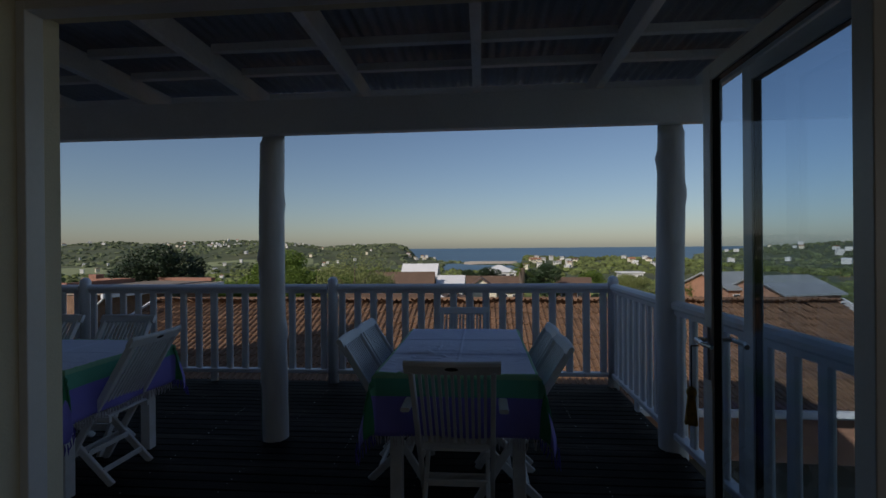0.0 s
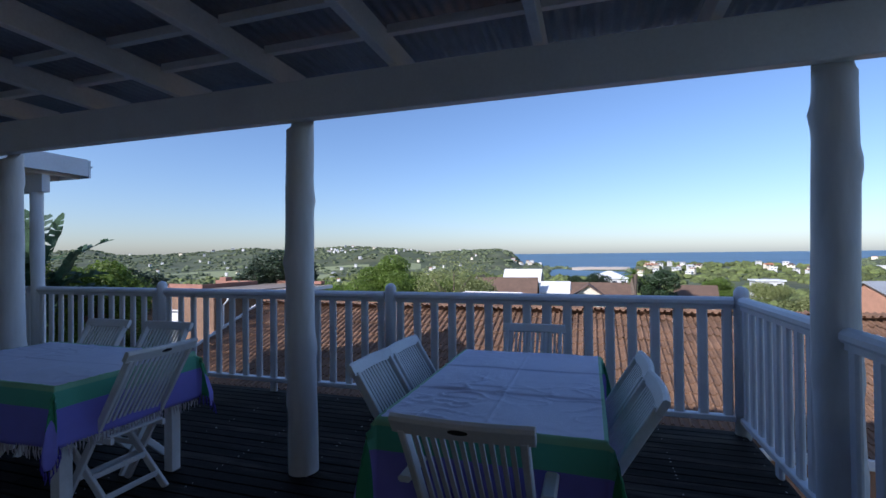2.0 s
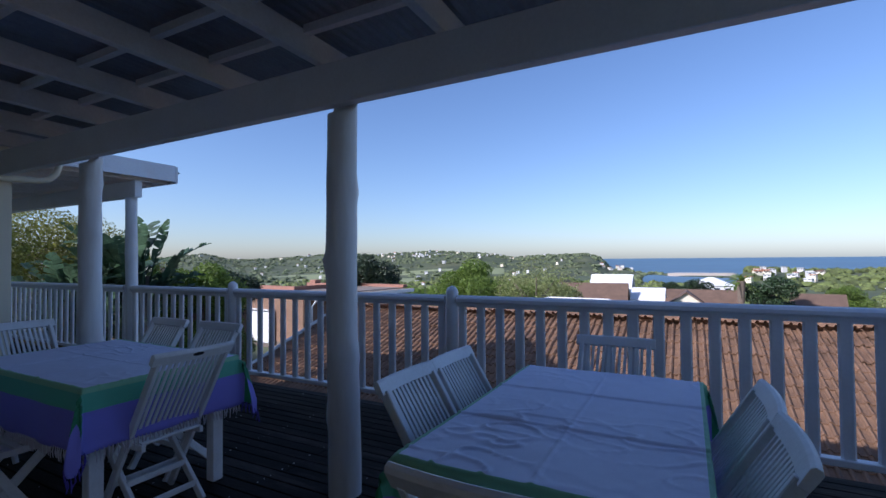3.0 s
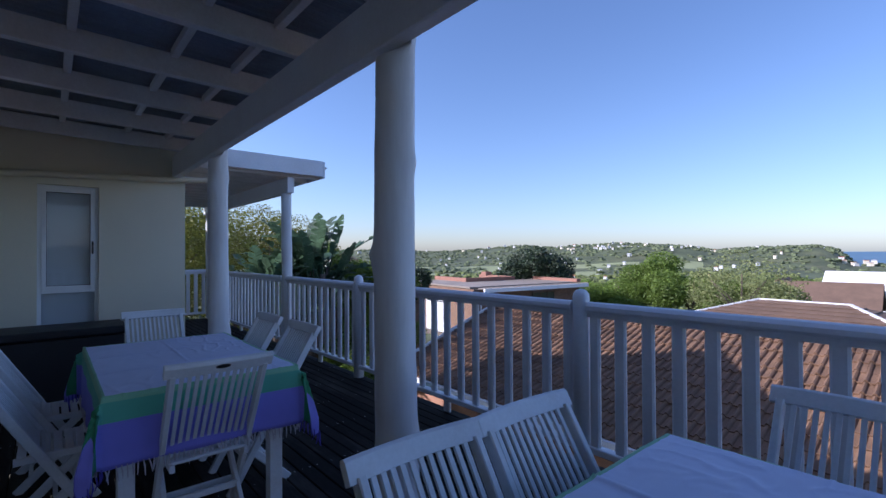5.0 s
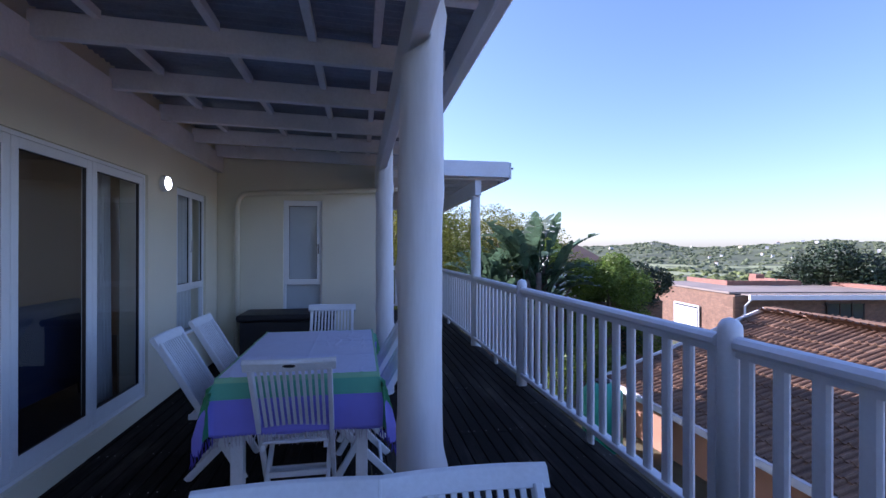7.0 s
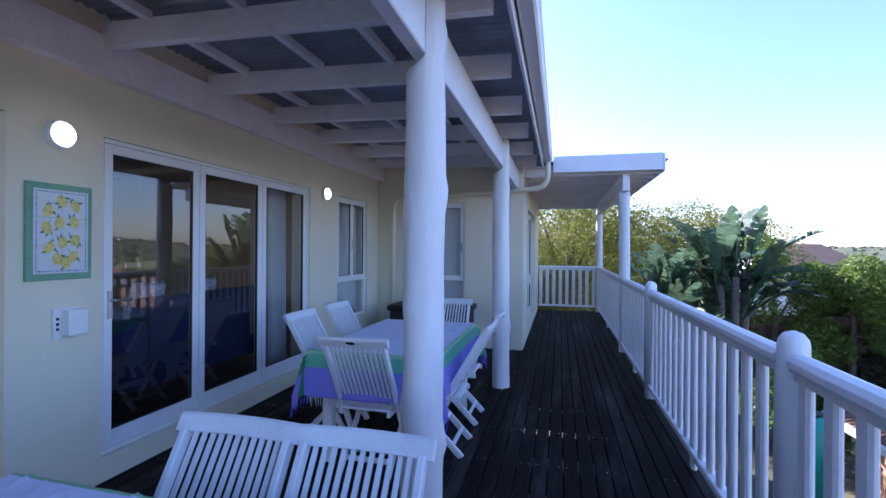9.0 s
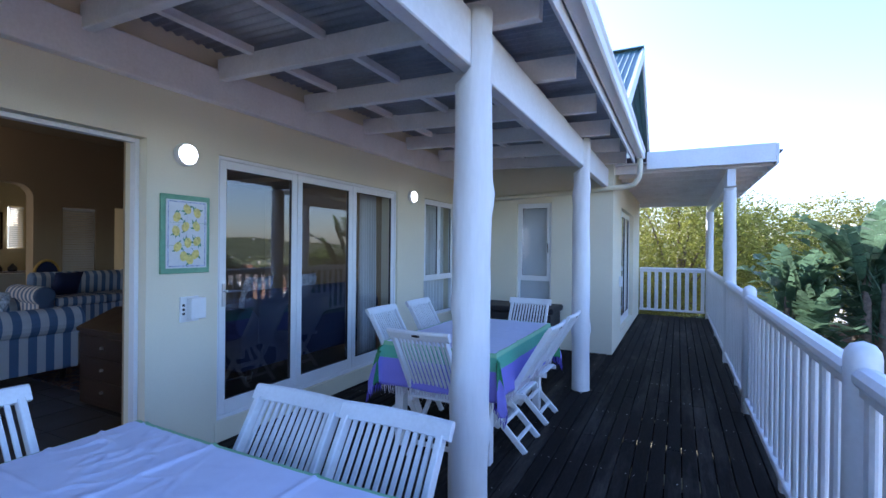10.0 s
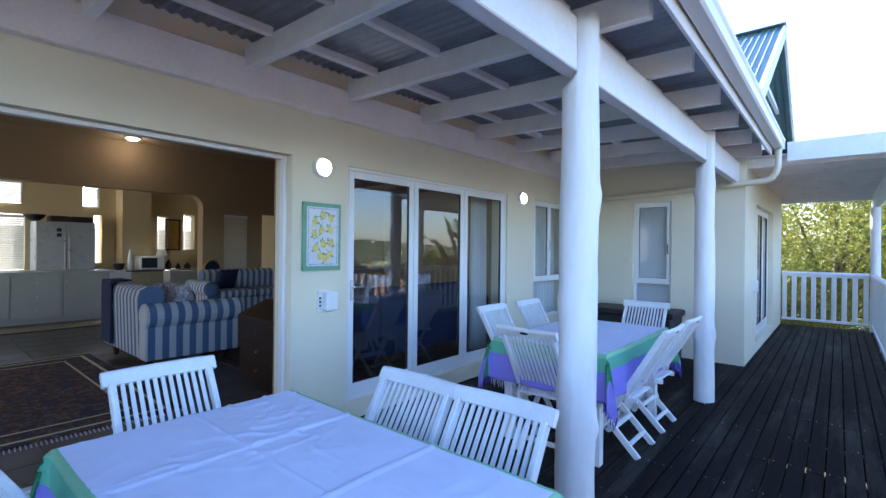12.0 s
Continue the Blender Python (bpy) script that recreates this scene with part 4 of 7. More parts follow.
def tablecloth(x0, x1, y0, y1, long_axis, drop, seed):
    """A cloth over a table: flat top with creases, hanging sides in folds that flare at the corners, and knotted fringe at both ends."""
    cx, cy = (x0 + x1) / 2, (y0 + y1) / 2
    e = thing("tablecloth", cx, cy, 0, "pale lilac tablecloth with green and violet borders on dining table", "tablecloth", "tablecloths")
    hx, hy = (x1 - x0) / 2, (y1 - y0) / 2
    zt = 0.797
    bm = B()
    nx, ny = 56, 56
    ext = drop

    def unroll(u, half):
        """Distance along the cloth past the table's edge, and the clamped coordinate."""
        if u > half:
            return half, u - half
        if u < -half:
            return -half, -u - half
        return u, 0.0
    us = sorted({round(v, 4) for v in [*np.linspace(-hx - ext, -hx, 15), *np.linspace(-hx, hx, 130), *np.linspace(hx, hx + ext, 15)]})
    vs = sorted({round(v, 4) for v in [*np.linspace(-hy - ext, -hy, 15), *np.linspace(-hy, hy, 130), *np.linspace(hy, hy + ext, 15)]})
    grid = {}
    for i, u in enumerate(us):
        for j, v in enumerate(vs):
            px, dx = unroll(u, hx)
            py, dy = unroll(v, hy)
            sx, sy = (1 if u > 0 else -1), (1 if v > 0 else -1)
            z = zt
            n3 = noise.noise((u * 3 + seed, v * 3, 0))
            if dx == 0 and dy == 0:
                crease = 0.0
                for c in (-0.33, 0.33):
                    t = (v / hy if long_axis == "y" else u / hx) - c
                    crease += 0.008 * math.exp(-(t / 0.012) ** 2)
                t = (u if long_axis == "y" else v)
                crease += 0.004 * math.exp(-(t / 0.006) ** 2)
                w = noise.noise((u * 5 + seed, v * 11, 2.0))
                w2 = noise.noise((u * 9 + v * 4, v * 5 - u * 3, seed + 9.0))
                z += crease + 0.008 * max(0, n3) + 0.011 * max(0, 0.1 - abs(w)) / 0.1 * max(0, noise.noise((u * 2, v * 2, seed + 5.0)) + 0.15)
                z += 0.004 * max(0, 0.08 - abs(w2)) / 0.08 * max(0, noise.noise((u * 3, v * 3, seed + 8.0)) + 0.1)
                p = (px, py, z)
            elif dx and dy:
                r = math.hypot(dx, dy)
                a = math.atan2(dy, dx)
                fold = math.sin(a * 6 + 0.6) * 0.02
                fl = 0.10 * math.sin(2 * a) * min(1, r / drop) + 0.02
                p = (px + sx * (math.cos(a) * fl + fold * math.sin(a)), py + sy * (math.sin(a) * fl + fold * math.cos(a)), zt - min(r, drop * 1.28) * 0.96)
            elif dx:
                w = 0.008 * math.sin(v * 14 + seed) * dx / drop + 0.01 * noise.noise((v * 4, dx * 3, seed)) * dx / drop
                p = (px + sx * (0.004 + 0.008 * dx / drop + w), py + 0.0, zt - 0.004 - dx)
            else:
                w = 0.008 * math.sin(u * 15 + seed) * dy / drop + 0.01 * noise.noise((u * 4, dy * 3, seed + 3)) * dy / drop
                p = (px, py + sy * (0.004 + 0.008 * dy / drop + w), zt - 0.004 - dy)
            grid[i, j] = bm.verts.new(p)
    L, Wd = (hy, hx) if long_axis == "y" else (hx, hy)
    for i in range(len(us) - 1):
        for j in range(len(vs) - 1):
            f = bm.faces.new((grid[i, j], grid[i + 1, j], grid[i + 1, j + 1], grid[i, j + 1]))
            u, v = (us[i] + us[i + 1]) / 2, (vs[j] + vs[j + 1]) / 2
            a, c = (abs(v), abs(u)) if long_axis == "y" else (abs(u), abs(v))
            side, end = c - Wd, a - L

            def band(q):
                return 3 if q > 0.12 else 2 if q > 0.025 else 1 if q > -0.014 else 0
            k = max(band(side), band(end))
            if side > 0.02 and end > 0.02:
                k = 4 if min(side, end) < 0.12 else 3
            f.material_index = k
            f.smooth = True
    ob = part("cloth", bm, CLOTH, e, fix=True)
    s = ob.modifiers.new("thick", "SOLIDIFY")
    s.thickness = 0.0025
    rnd = random.Random(seed)
    for sgn in (1, -1):
        for axis, half, other in (("x", hy, hx), ("y", hx, hy)):
            fb = B()
            m = int(half * 2 / 0.021)
            for i in range(m):
                t = -half + (i + 0.5) * 2 * half / m
                o = other + 0.014
                z = zt - drop + 0.005
                q = rnd.uniform(-0.01, 0.01)
                pts = [(t, o * sgn, z), (t + q, (o + 0.004) * sgn, z - 0.03), (t + q * 1.6, o * sgn, z - 0.055 - rnd.uniform(0, 0.02))]
                if axis == "x":
                    pts = [(b, a, c) for a, b, c in pts]
                tube(fb, pts, [0.0024, 0.004, 0.0015], 5)
            tagged(part("fringe", fb, M["fringe"], e), kind="stuff")
    fb = B()
    for sx in (1, -1):
        for sy in (1, -1):
            for i in range(14):
                a = (i + 0.5) / 14 * math.pi / 2
                fl = 0.10 * math.sin(2 * a) + 0.025
                r = drop * 1.28 * 0.96
                p = Vector((sx * (hx + math.cos(a) * fl), sy * (hy + math.sin(a) * fl), zt - min(drop / max(math.cos(a), math.sin(a)), drop * 1.28) * 0.96))
                tube(fb, [p, p + Vector((0.002, 0.003, -0.03)), p + Vector((rnd.uniform(-.01, .01), rnd.uniform(-.01, .01), -0.06))], [0.0024, 0.004, 0.0015], 5)
    tagged(part("corner_fringe", fb, M["fringeblue"], e), kind="stuff")


table(-0.225, 0.675, 4.667, 6.10)
tablecloth(-0.225, 0.675, 4.667, 6.10, "y", 0.34, 1)
table(-3.51, -2.05, 4.625, 5.53)
tablecloth(-3.51, -2.05, 4.625, 5.53, "x", 0.32, 2)

ch = thing("storage_bench", -5.72, 4.5, 0, "long black storage bench with padded lid against the cream wall", "bench")
bm = B(); box(bm, -0.3, -0.56, 0.0, 0.3, 0.56, 0.6); part("body", bm, M["chest"], ch, bevel=0.015)
bm = B(); box(bm, -0.33, -0.6, 0.603, 0.33, 0.6, 0.69); part("lid", bm, M["chest"], ch, bevel=0.03)

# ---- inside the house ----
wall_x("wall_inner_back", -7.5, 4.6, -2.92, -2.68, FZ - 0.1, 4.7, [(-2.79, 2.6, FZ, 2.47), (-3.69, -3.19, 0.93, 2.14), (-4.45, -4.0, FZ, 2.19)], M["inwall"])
bm = B()
arc = [(-2.79, 2.47), (-2.56, 2.47)] + [(-2.56 - 0.23 * math.sin(q), 2.24 + 0.23 * math.cos(q)) for q in np.linspace(0.2, math.pi / 2, 7)]
f0 = [bm.verts.new((a, -2.915, b)) for a, b in arc]
f1 = [bm.verts.new((a, -2.685, b)) for a, b in arc]
bm.faces.new(f0), bm.faces.new(f1[::-1])
for i in range(len(arc)):
    bm.faces.new((f0[i], f1[i], f1[(i + 1) % len(arc)], f0[(i + 1) % len(arc)]))
structure("alcove_corner", bm, M["inwall"])
wall_x("wall_kitchen_back", -4.6, 4.6, -5.9, -5.7, FZ - 0.1, 4.7, [(-0.55, 0.3, 2.31, 2.75), (-0.6, 0.3, 0.98, 2.1), (-1.83, -1.53, 2.33, 2.8), (-1.87, -1.73, 1.1, 2.15), (-3.2, -2.98, 1.41, 2.2), (-3.8, -3.56, 1.41, 2.27)], M["alcove"])
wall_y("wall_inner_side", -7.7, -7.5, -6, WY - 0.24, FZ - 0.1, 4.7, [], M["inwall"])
# its two openings are unseen, added to go with the fill lamps
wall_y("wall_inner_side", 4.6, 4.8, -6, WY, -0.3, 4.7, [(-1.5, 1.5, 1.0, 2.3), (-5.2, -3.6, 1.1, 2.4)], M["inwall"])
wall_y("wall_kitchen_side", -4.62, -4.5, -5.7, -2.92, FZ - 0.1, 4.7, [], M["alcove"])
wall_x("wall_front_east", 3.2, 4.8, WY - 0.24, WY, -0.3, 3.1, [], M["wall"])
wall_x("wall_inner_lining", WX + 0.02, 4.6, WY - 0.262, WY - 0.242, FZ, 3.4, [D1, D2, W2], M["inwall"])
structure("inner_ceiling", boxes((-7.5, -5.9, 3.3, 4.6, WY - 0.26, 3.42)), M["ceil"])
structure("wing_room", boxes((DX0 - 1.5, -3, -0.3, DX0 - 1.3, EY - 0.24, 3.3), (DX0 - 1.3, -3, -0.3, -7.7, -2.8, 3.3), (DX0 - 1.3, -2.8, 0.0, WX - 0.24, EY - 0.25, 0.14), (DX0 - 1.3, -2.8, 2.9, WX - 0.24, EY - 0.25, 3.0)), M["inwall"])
floor_in = structure("inner_floor", boxes((-7.5, -5.9, 0.0, 4.6, WY - 0.11, FZ - 0.012)), M["mortar"])


def sofa(name, m, w, material, mat_x, label, cushions=True):
    """A rolled-arm sofa, facing local +y, w wide."""
    e = thing(name, label=label, category="sofa")
    e.matrix_basis = m
    h = w / 2
    bm = B(); box(bm, -h + 0.02, -0.42, 0.14, h - 0.02, 0.42, 0.42); part("base", bm, mat_x, e, bevel=0.02)
    bm = B()
    prof = [(-0.40, 0.14), (-0.24, 0.42), (-0.22, 0.84), (-0.28, 0.9), (-0.37, 0.91), (-0.44, 0.87), (-0.46, 0.78), (-0.44, 0.14)]
    r = [[bm.verts.new((x, a, b)) for a, b in prof] for x in (-h + 0.1, h - 0.1)]
    for i in range(8):
        bm.faces.new((r[0][i], r[0][(i + 1) % 8], r[1][(i + 1) % 8], r[1][i]))
    bm.faces.new(r[0]), bm.faces.new(r[1][::-1])
    part("backrest", bm, mat_x, e, bevel=0.03, smooth=False)
    for s in (-1, 1):
        bm = B()
        box(bm, s * h - 0.1, -0.44, 0.14, s * h + 0.1, 0.42, 0.56)
        tube(bm, [(s * (h + 0.03), -0.45, 0.6), (s * (h + 0.03), -0.44, 0.6), (s * (h + 0.03), 0.44, 0.6), (s * (h + 0.03), 0.455, 0.6)], [0.11, 0.135, 0.135, 0.11], 20)
        part("arm", bm, material, e, bevel=0.01)
    n = 2
    for i in range(n):
        a, b = -h + 0.11 + (w - 0.22) * i / n, -h + 0.11 + (w - 0.22) * (i + 1) / n
        bm = B(); box(bm, a + 0.006, -0.2, 0.425, b - 0.006, 0.44, 0.56); part("seat_cushion", bm, mat_x, e, bevel=0.035)
    for sx in (-1, 1):
        for sy in (-0.36, 0.36):
            bm = B(); tube(bm, [(sx * (h - 0.06), sy, 0), (sx * (h - 0.06), sy, 0.14)], [0.022, 0.035], 10); part("foot", bm, M["darkwood"], e)
    return e


sofa("sofa", pose(-1.13, 0.52, FZ, 0, 0, 90) @ Matrix.Diagonal((1, 1.13, 1, 1)), 1.3, M["sofa"], M["sofa_x"], "blue and white striped rolled-arm sofa on the tiled floor")
sofa("sofa", pose(-3.3, -1.95, FZ, 0, 0, 0), 1.6, M["sofa"], M["sofa_x"], "blue and white striped rolled-arm sofa against the tan back wall")
sofa("sofa", pose(-3.3, 2.45, FZ, 0, 0, 180), 2.0, M["navy"], M["navy"], "navy blue sofa standing behind the closed glass doors")


def cushion(x, y, z, rx, rz, material, label, s=0.4):
    bm = B()
    n = 10
    for side in (1, -1):
        g = {}
        for i in range(n + 1):
            for j in range(n + 1):
                a, b = 2 * i / n - 1, 2 * j / n - 1
                t = max(0, (1 - a ** 4) * (1 - b ** 4)) ** 0.5
                sh = 1 - 0.06 * (1 - abs(a)) * abs(b) - 0.06 * (1 - abs(b)) * abs(a)
                g[i, j] = bm.verts.new((a * s / 2 * sh, b * s / 2 * sh, side * 0.07 * t))
        for i in range(n):
            for j in range(n):
                bm.faces.new((g[i, j], g[i + 1, j], g[i + 1, j + 1], g[i, j + 1]))
    bmesh.ops.remove_doubles(bm, verts=bm.verts, dist=1e-4)
    o = part("cushion", bm, material, smooth=True)
    o.matrix_basis = pose(x, y, z, rx, 0, rz)
    return tagged(o, label, "cushion")


M["floral"] = mat("blue_floral_print", (0.45, 0.47, 0.52), 0.9, grain=0.5, scale=26, bump=0.1, wear=(0.05, 0.08, 0.2), wear_amount=0.9)
cushion(-1.05, 0.92, 0.87, 70, 90, M["floral"], "blue and white floral cushion propped on the striped sofa")
cushion(-1.09, 0.52, 0.87, 68, 98, M["floral"], "blue and white floral cushion leaning on the striped sofa's back")
cushion(-1.02, 0.2, 0.86, 66, 80, M["floral"], "blue and white floral cushion leaning on the striped sofa's back")
cushion(-2.95, -2.0, 0.87, 68, 10, M["navy"], "dark patterned cushion on the far striped sofa", 0.42)
th = B()
bar(th, (-0.59, 0.05, 0.9), (-0.59, 0.05, 0.34), 0.02, 0.38, up=(0, 1, 0))
bar(th, (-0.8, 0.05, 1.075), (-0.585, 0.05, 1.07), 0.38, 0.02)
bar(th, (-0.59, 0.05, 1.07), (-0.59, 0.05, 0.9), 0.02, 0.38, up=(0, 1, 0))
tagged(part("throw", th, M["navy"], bevel=0.008), "navy woollen throw draped over the striped sofa's back", "blanket")

rg = thing("rug", 0.7, 1.15, FZ, "red and blue patterned woven rug with pale fringe", "rug")
bm = B(); box(bm, -1.2, -1.45, 0, 1.2, 1.45, 0.012); part("surface", bm, M["rug"], rg)
bm = B()
for s in (-1, 1):
    for i in range(90):
        x = -1.19 + i * 0.0266
        bar(bm, (x, s * 1.45, 0.005), (x + 0.004, s * 1.52, 0.003), 0.008, 0.004)
tagged(part("fringe", bm, M["fringe"], rg), kind="stuff")
bm = B()
rect = ((-1.12, -1.37, 1.12, -1.34), (-1.12, 1.34, 1.12, 1.37), (-1.12, -1.34, -1.09, 1.34), (1.09, -1.34, 1.12, 1.34), (-0.92, -1.17, 0.92, -1.15), (-0.92, 1.15, 0.92, 1.17), (-0.92, -1.15, -0.9, 1.15), (0.9, -1.15, 0.92, 1.15))
for a, b, c, d in rect:
    box(bm, a, b, 0.012, c, d, 0.0135)
part("border", bm, M["yellowcab"], rg)
rg2 = thing("rug", -1.9, 1.6, FZ, "small red patterned rug under the dark desk", "rug")
bm = B(); box(bm, -0.7, -1.0, 0, 0.5, 1.0, 0.012); part("surface", bm, M["rug"], rg2)

ds = thing("writing_desk", -1.42, 2.45, FZ, "dark polished wooden writing desk beside the open door", "desk")
ds.location.x, ds.scale = -1.48, (0.9, 0.9, 0.86)
bm = B(); box(bm, -0.27, -0.42, 0.02, 0.27, 0.42, 0.72); part("body", bm, M["darkwood"], ds, bevel=0.006)
bm = B()
v = [bm.verts.new(p) for p in ((-0.29, -0.44, 0.723), (0.29, -0.44, 0.723), (0.29, 0.44, 0.723), (-0.29, 0.44, 0.723), (-0.29, -0.44, 0.92), (-0.05, -0.44, 0.92), (-0.05, 0.44, 0.92), (-0.29, 0.44, 0.92), (0.29, -0.44, 0.76), (0.29, 0.44, 0.76))]
for f in ((3, 2, 1, 0), (4, 5, 6, 7), (5, 8, 9, 6), (0, 1, 8, 5, 4), (3, 7, 6, 9, 2), (0, 4, 7, 3), (1, 2, 9, 8)):
    bm.faces.new([v[i] for i in f])
part("sloping_top", bm, M["darkwood"], ds, bevel=0.004)
for i in range(3):
    bm = B(); box(bm, 0.272, -0.38, 0.08 + i * 0.21, 0.285, 0.38, 0.27 + i * 0.21); part("drawer_front", bm, M["darkwood"], ds, bevel=0.003)
    bm = B(); tube(bm, [(0.285, 0, 0.175 + i * 0.21), (0.305, 0, 0.175 + i * 0.21)], 0.014, 10); part("knob", bm, M["metal"], ds)


def cabinet(name, x0, x1, y0, y1, z0, z1, cols, material, label, drawers=(), front=1):
    """Kitchen unit with framed doors or drawers on its +y face."""
    e = thing(name, (x0 + x1) / 2, (y0 + y1) / 2, z0, label, "cabinet")
    hx, hy, H = (x1 - x0) / 2, (y1 - y0) / 2, z1 - z0
    bm = B(); box(bm, -hx, -hy, 0.08, hx, hy, H); box(bm, -hx + .03, -hy + .03, 0, hx - .03, hy - .05, 0.079); part("body", bm, material, e)
    w = 2 * hx / cols
    for i in range(cols):
        a = -hx + w * i
        rows = 3 if i in drawers else 1
        for r in range(rows):
            za, zb = 0.1 + (H - 0.12) * r / rows, 0.1 + (H - 0.12) * (r + 1) / rows
            bm = B()
            box(bm, a + 0.012, hy + 0.001, za + 0.006, a + w - 0.012, hy + 0.018, zb - 0.006)
            part("drawer" if rows > 1 else "door", bm, material, e, bevel=0.003)
            bm = B()
            rect_frame(bm, a + 0.012, a + w - 0.012, za + 0.006, zb - 0.006, hy + 0.0185, hy + 0.026, 0.035)
            part("moulding", bm, material, e)
            bm = B()
            kx = a + w / 2 if rows > 1 else a + (w - 0.05 if i % 2 == 0 else 0.05)
            kz = (za + zb) / 2 if rows > 1 else zb - 0.12
            tube(bm, [(kx, hy + 0.019, kz), (kx, hy + 0.045, kz)], 0.012, 8)
            part("knob", bm, M["metal"], e)
    return e


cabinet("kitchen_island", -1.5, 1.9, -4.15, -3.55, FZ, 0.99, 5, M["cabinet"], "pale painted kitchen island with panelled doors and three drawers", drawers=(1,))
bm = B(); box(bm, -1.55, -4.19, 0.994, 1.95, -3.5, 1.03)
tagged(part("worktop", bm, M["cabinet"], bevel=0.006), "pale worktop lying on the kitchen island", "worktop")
cabinet("kitchen_cabinet", -2.98, -2.06, -5.19, -4.65, FZ, 0.93, 2, M["yellowcab"], "yellow-painted kitchen cabinet with drawers against the kitchen wall", drawers=(1,))
cabinet("kitchen_cabinet", -3.56, -2.74, -4.6, -4.2, FZ, 0.95, 1, M["cabinet"], "cream kitchen cabinet at the kitchen's side wall")
bm = B(); box(bm, -3.7, -5.195, 0.934, -2.04, -4.62, 0.965)
tagged(part("worktop", bm, M["counter"], bevel=0.004), "dark worktop lying on the yellow kitchen cabinet", "worktop")
cabinet("kitchen_cabinet", -0.7, 3.5, -5.65, -5.1, FZ, 0.93, 6, M["cabinet"], "cream kitchen cabinets under the kitchen windows")
bm = B(); box(bm, -0.72, -5.68, 0.934, 3.5, -5.06, 0.965)
tagged(part("worktop", bm, M["counter"], bevel=0.004), "dark worktop under the kitchen windows", "worktop")
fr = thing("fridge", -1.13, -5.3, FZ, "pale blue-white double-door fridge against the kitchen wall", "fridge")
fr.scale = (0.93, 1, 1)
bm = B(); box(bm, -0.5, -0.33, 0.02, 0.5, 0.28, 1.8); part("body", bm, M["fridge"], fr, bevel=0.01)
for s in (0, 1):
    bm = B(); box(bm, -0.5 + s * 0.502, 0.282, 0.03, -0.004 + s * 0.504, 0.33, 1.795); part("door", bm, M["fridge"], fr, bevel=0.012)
    bm = B(); tube(bm, [(-0.04 + s * 0.08, 0.332, 0.6), (-0.04 + s * 0.08, 0.365, 0.65), (-0.04 + s * 0.08, 0.365, 1.45), (-0.04 + s * 0.08, 0.332, 1.5)], 0.01, 8); part("handle", bm, M["metal"], fr)
for i in range(2):
    bm = B(); box(bm, 0.09, 0.331, 1.5 + i * 0.1, 0.17, 0.335, 1.57 + i * 0.1); part("magnet", bm, M["black"], fr)
for i, (a, b) in enumerate(((-1.58, -1.22), (-1.2, -0.9))):
    bk = thing("basket", (a + b) / 2, -5.3, FZ + 1.8, "brown wicker basket standing on the fridge", "basket", "baskets on the fridge")
    bm = B(); box(bm, (a - b) / 2, -0.18, 0.0, (b - a) / 2, 0.18, 0.12); part("body", bm, M["darkwood"], bk, bevel=0.02)
wm = thing("washing_machine", -1.95, -4.9, FZ, "white washing machine standing beside the kitchen wall", "appliance")
bm = B(); box(bm, -0.2, -0.28, 0.01, 0.2, 0.28, 0.82); part("body", bm, M["alu"], wm, bevel=0.01)
bm = B(); tube(bm, [(0, 0.28, 0.42), (0, 0.3, 0.42)], [0.15, 0.14], 24); part("door", bm, M["darkglass"], wm)
pt = thing("pot", -1.98, -4.85, 0.97, "dark pot standing on the white washing machine", "pot")
bm = B(); tube(bm, [(0, 0, 0), (0, 0, 0.02), (0, 0, 0.12), (0, 0, 0.14)], [0.05, 0.08, 0.11, 0.115], 18); part("body", bm, M["black"], pt, smooth=True)
bm = B(); tube(bm, [(-0.1, 0, 0.12), (-0.09, 0, 0.22), (0, 0, 0.26), (0.09, 0, 0.22), (0.1, 0, 0.12)], 0.006, 6); part("handle", bm, M["metal"], pt)
structure("wall_kitchen_pier", boxes((-2.68, -5.699, FZ, -2.13, -5.2, 3.299)), M["alcove"])
sr = thing("rug", -0.75, -2.95, FZ, "narrow brown striped runner in front of the kitchen island", "rug")
bm = B(); box(bm, -0.9, -0.28, 0, 0.9, 0.28, 0.01); part("surface", bm, M["darkwood"], sr)
bm = B()
for i in range(7):
    box(bm, -0.9, -0.24 + i * 0.075, 0.01, 0.9, -0.215 + i * 0.075, 0.0115)
part("stripes", bm, M["yellowcab"], sr)
cushion(-2.55, 2.68, 1.02, 70, 0, M["floral"], "blue and white floral cushion on the navy sofa", 0.36)
cushion(-3.25, 2.68, 1.02, 72, 14, M["floral"], "blue and white floral cushion leaning on the navy sofa's back", 0.36)
bw = thing("bowl", -0.68, -5.25, FZ + 1.8, "dark round bowl standing on the fridge", "bowl")
bm = B(); tube(bm, [(0, 0, 0), (0, 0, 0.04), (0, 0, 0.11), (0, 0, 0.13)], [0.06, 0.11, 0.17, 0.175], 20); part("body", bm, M["black"], bw, smooth=True)
mw = thing("microwave", -2.58, -4.95, 0.965, "white microwave oven on the dark kitchen worktop", "microwave")
bm = B(); box(bm, -0.24, -0.18, 0.01, 0.24, 0.18, 0.29); part("body", bm, M["alu"], mw, bevel=0.01)
bm = B(); box(bm, -0.1, 0.181, 0.04, 0.2, 0.186, 0.26); part("window", bm, M["darkglass"], mw)
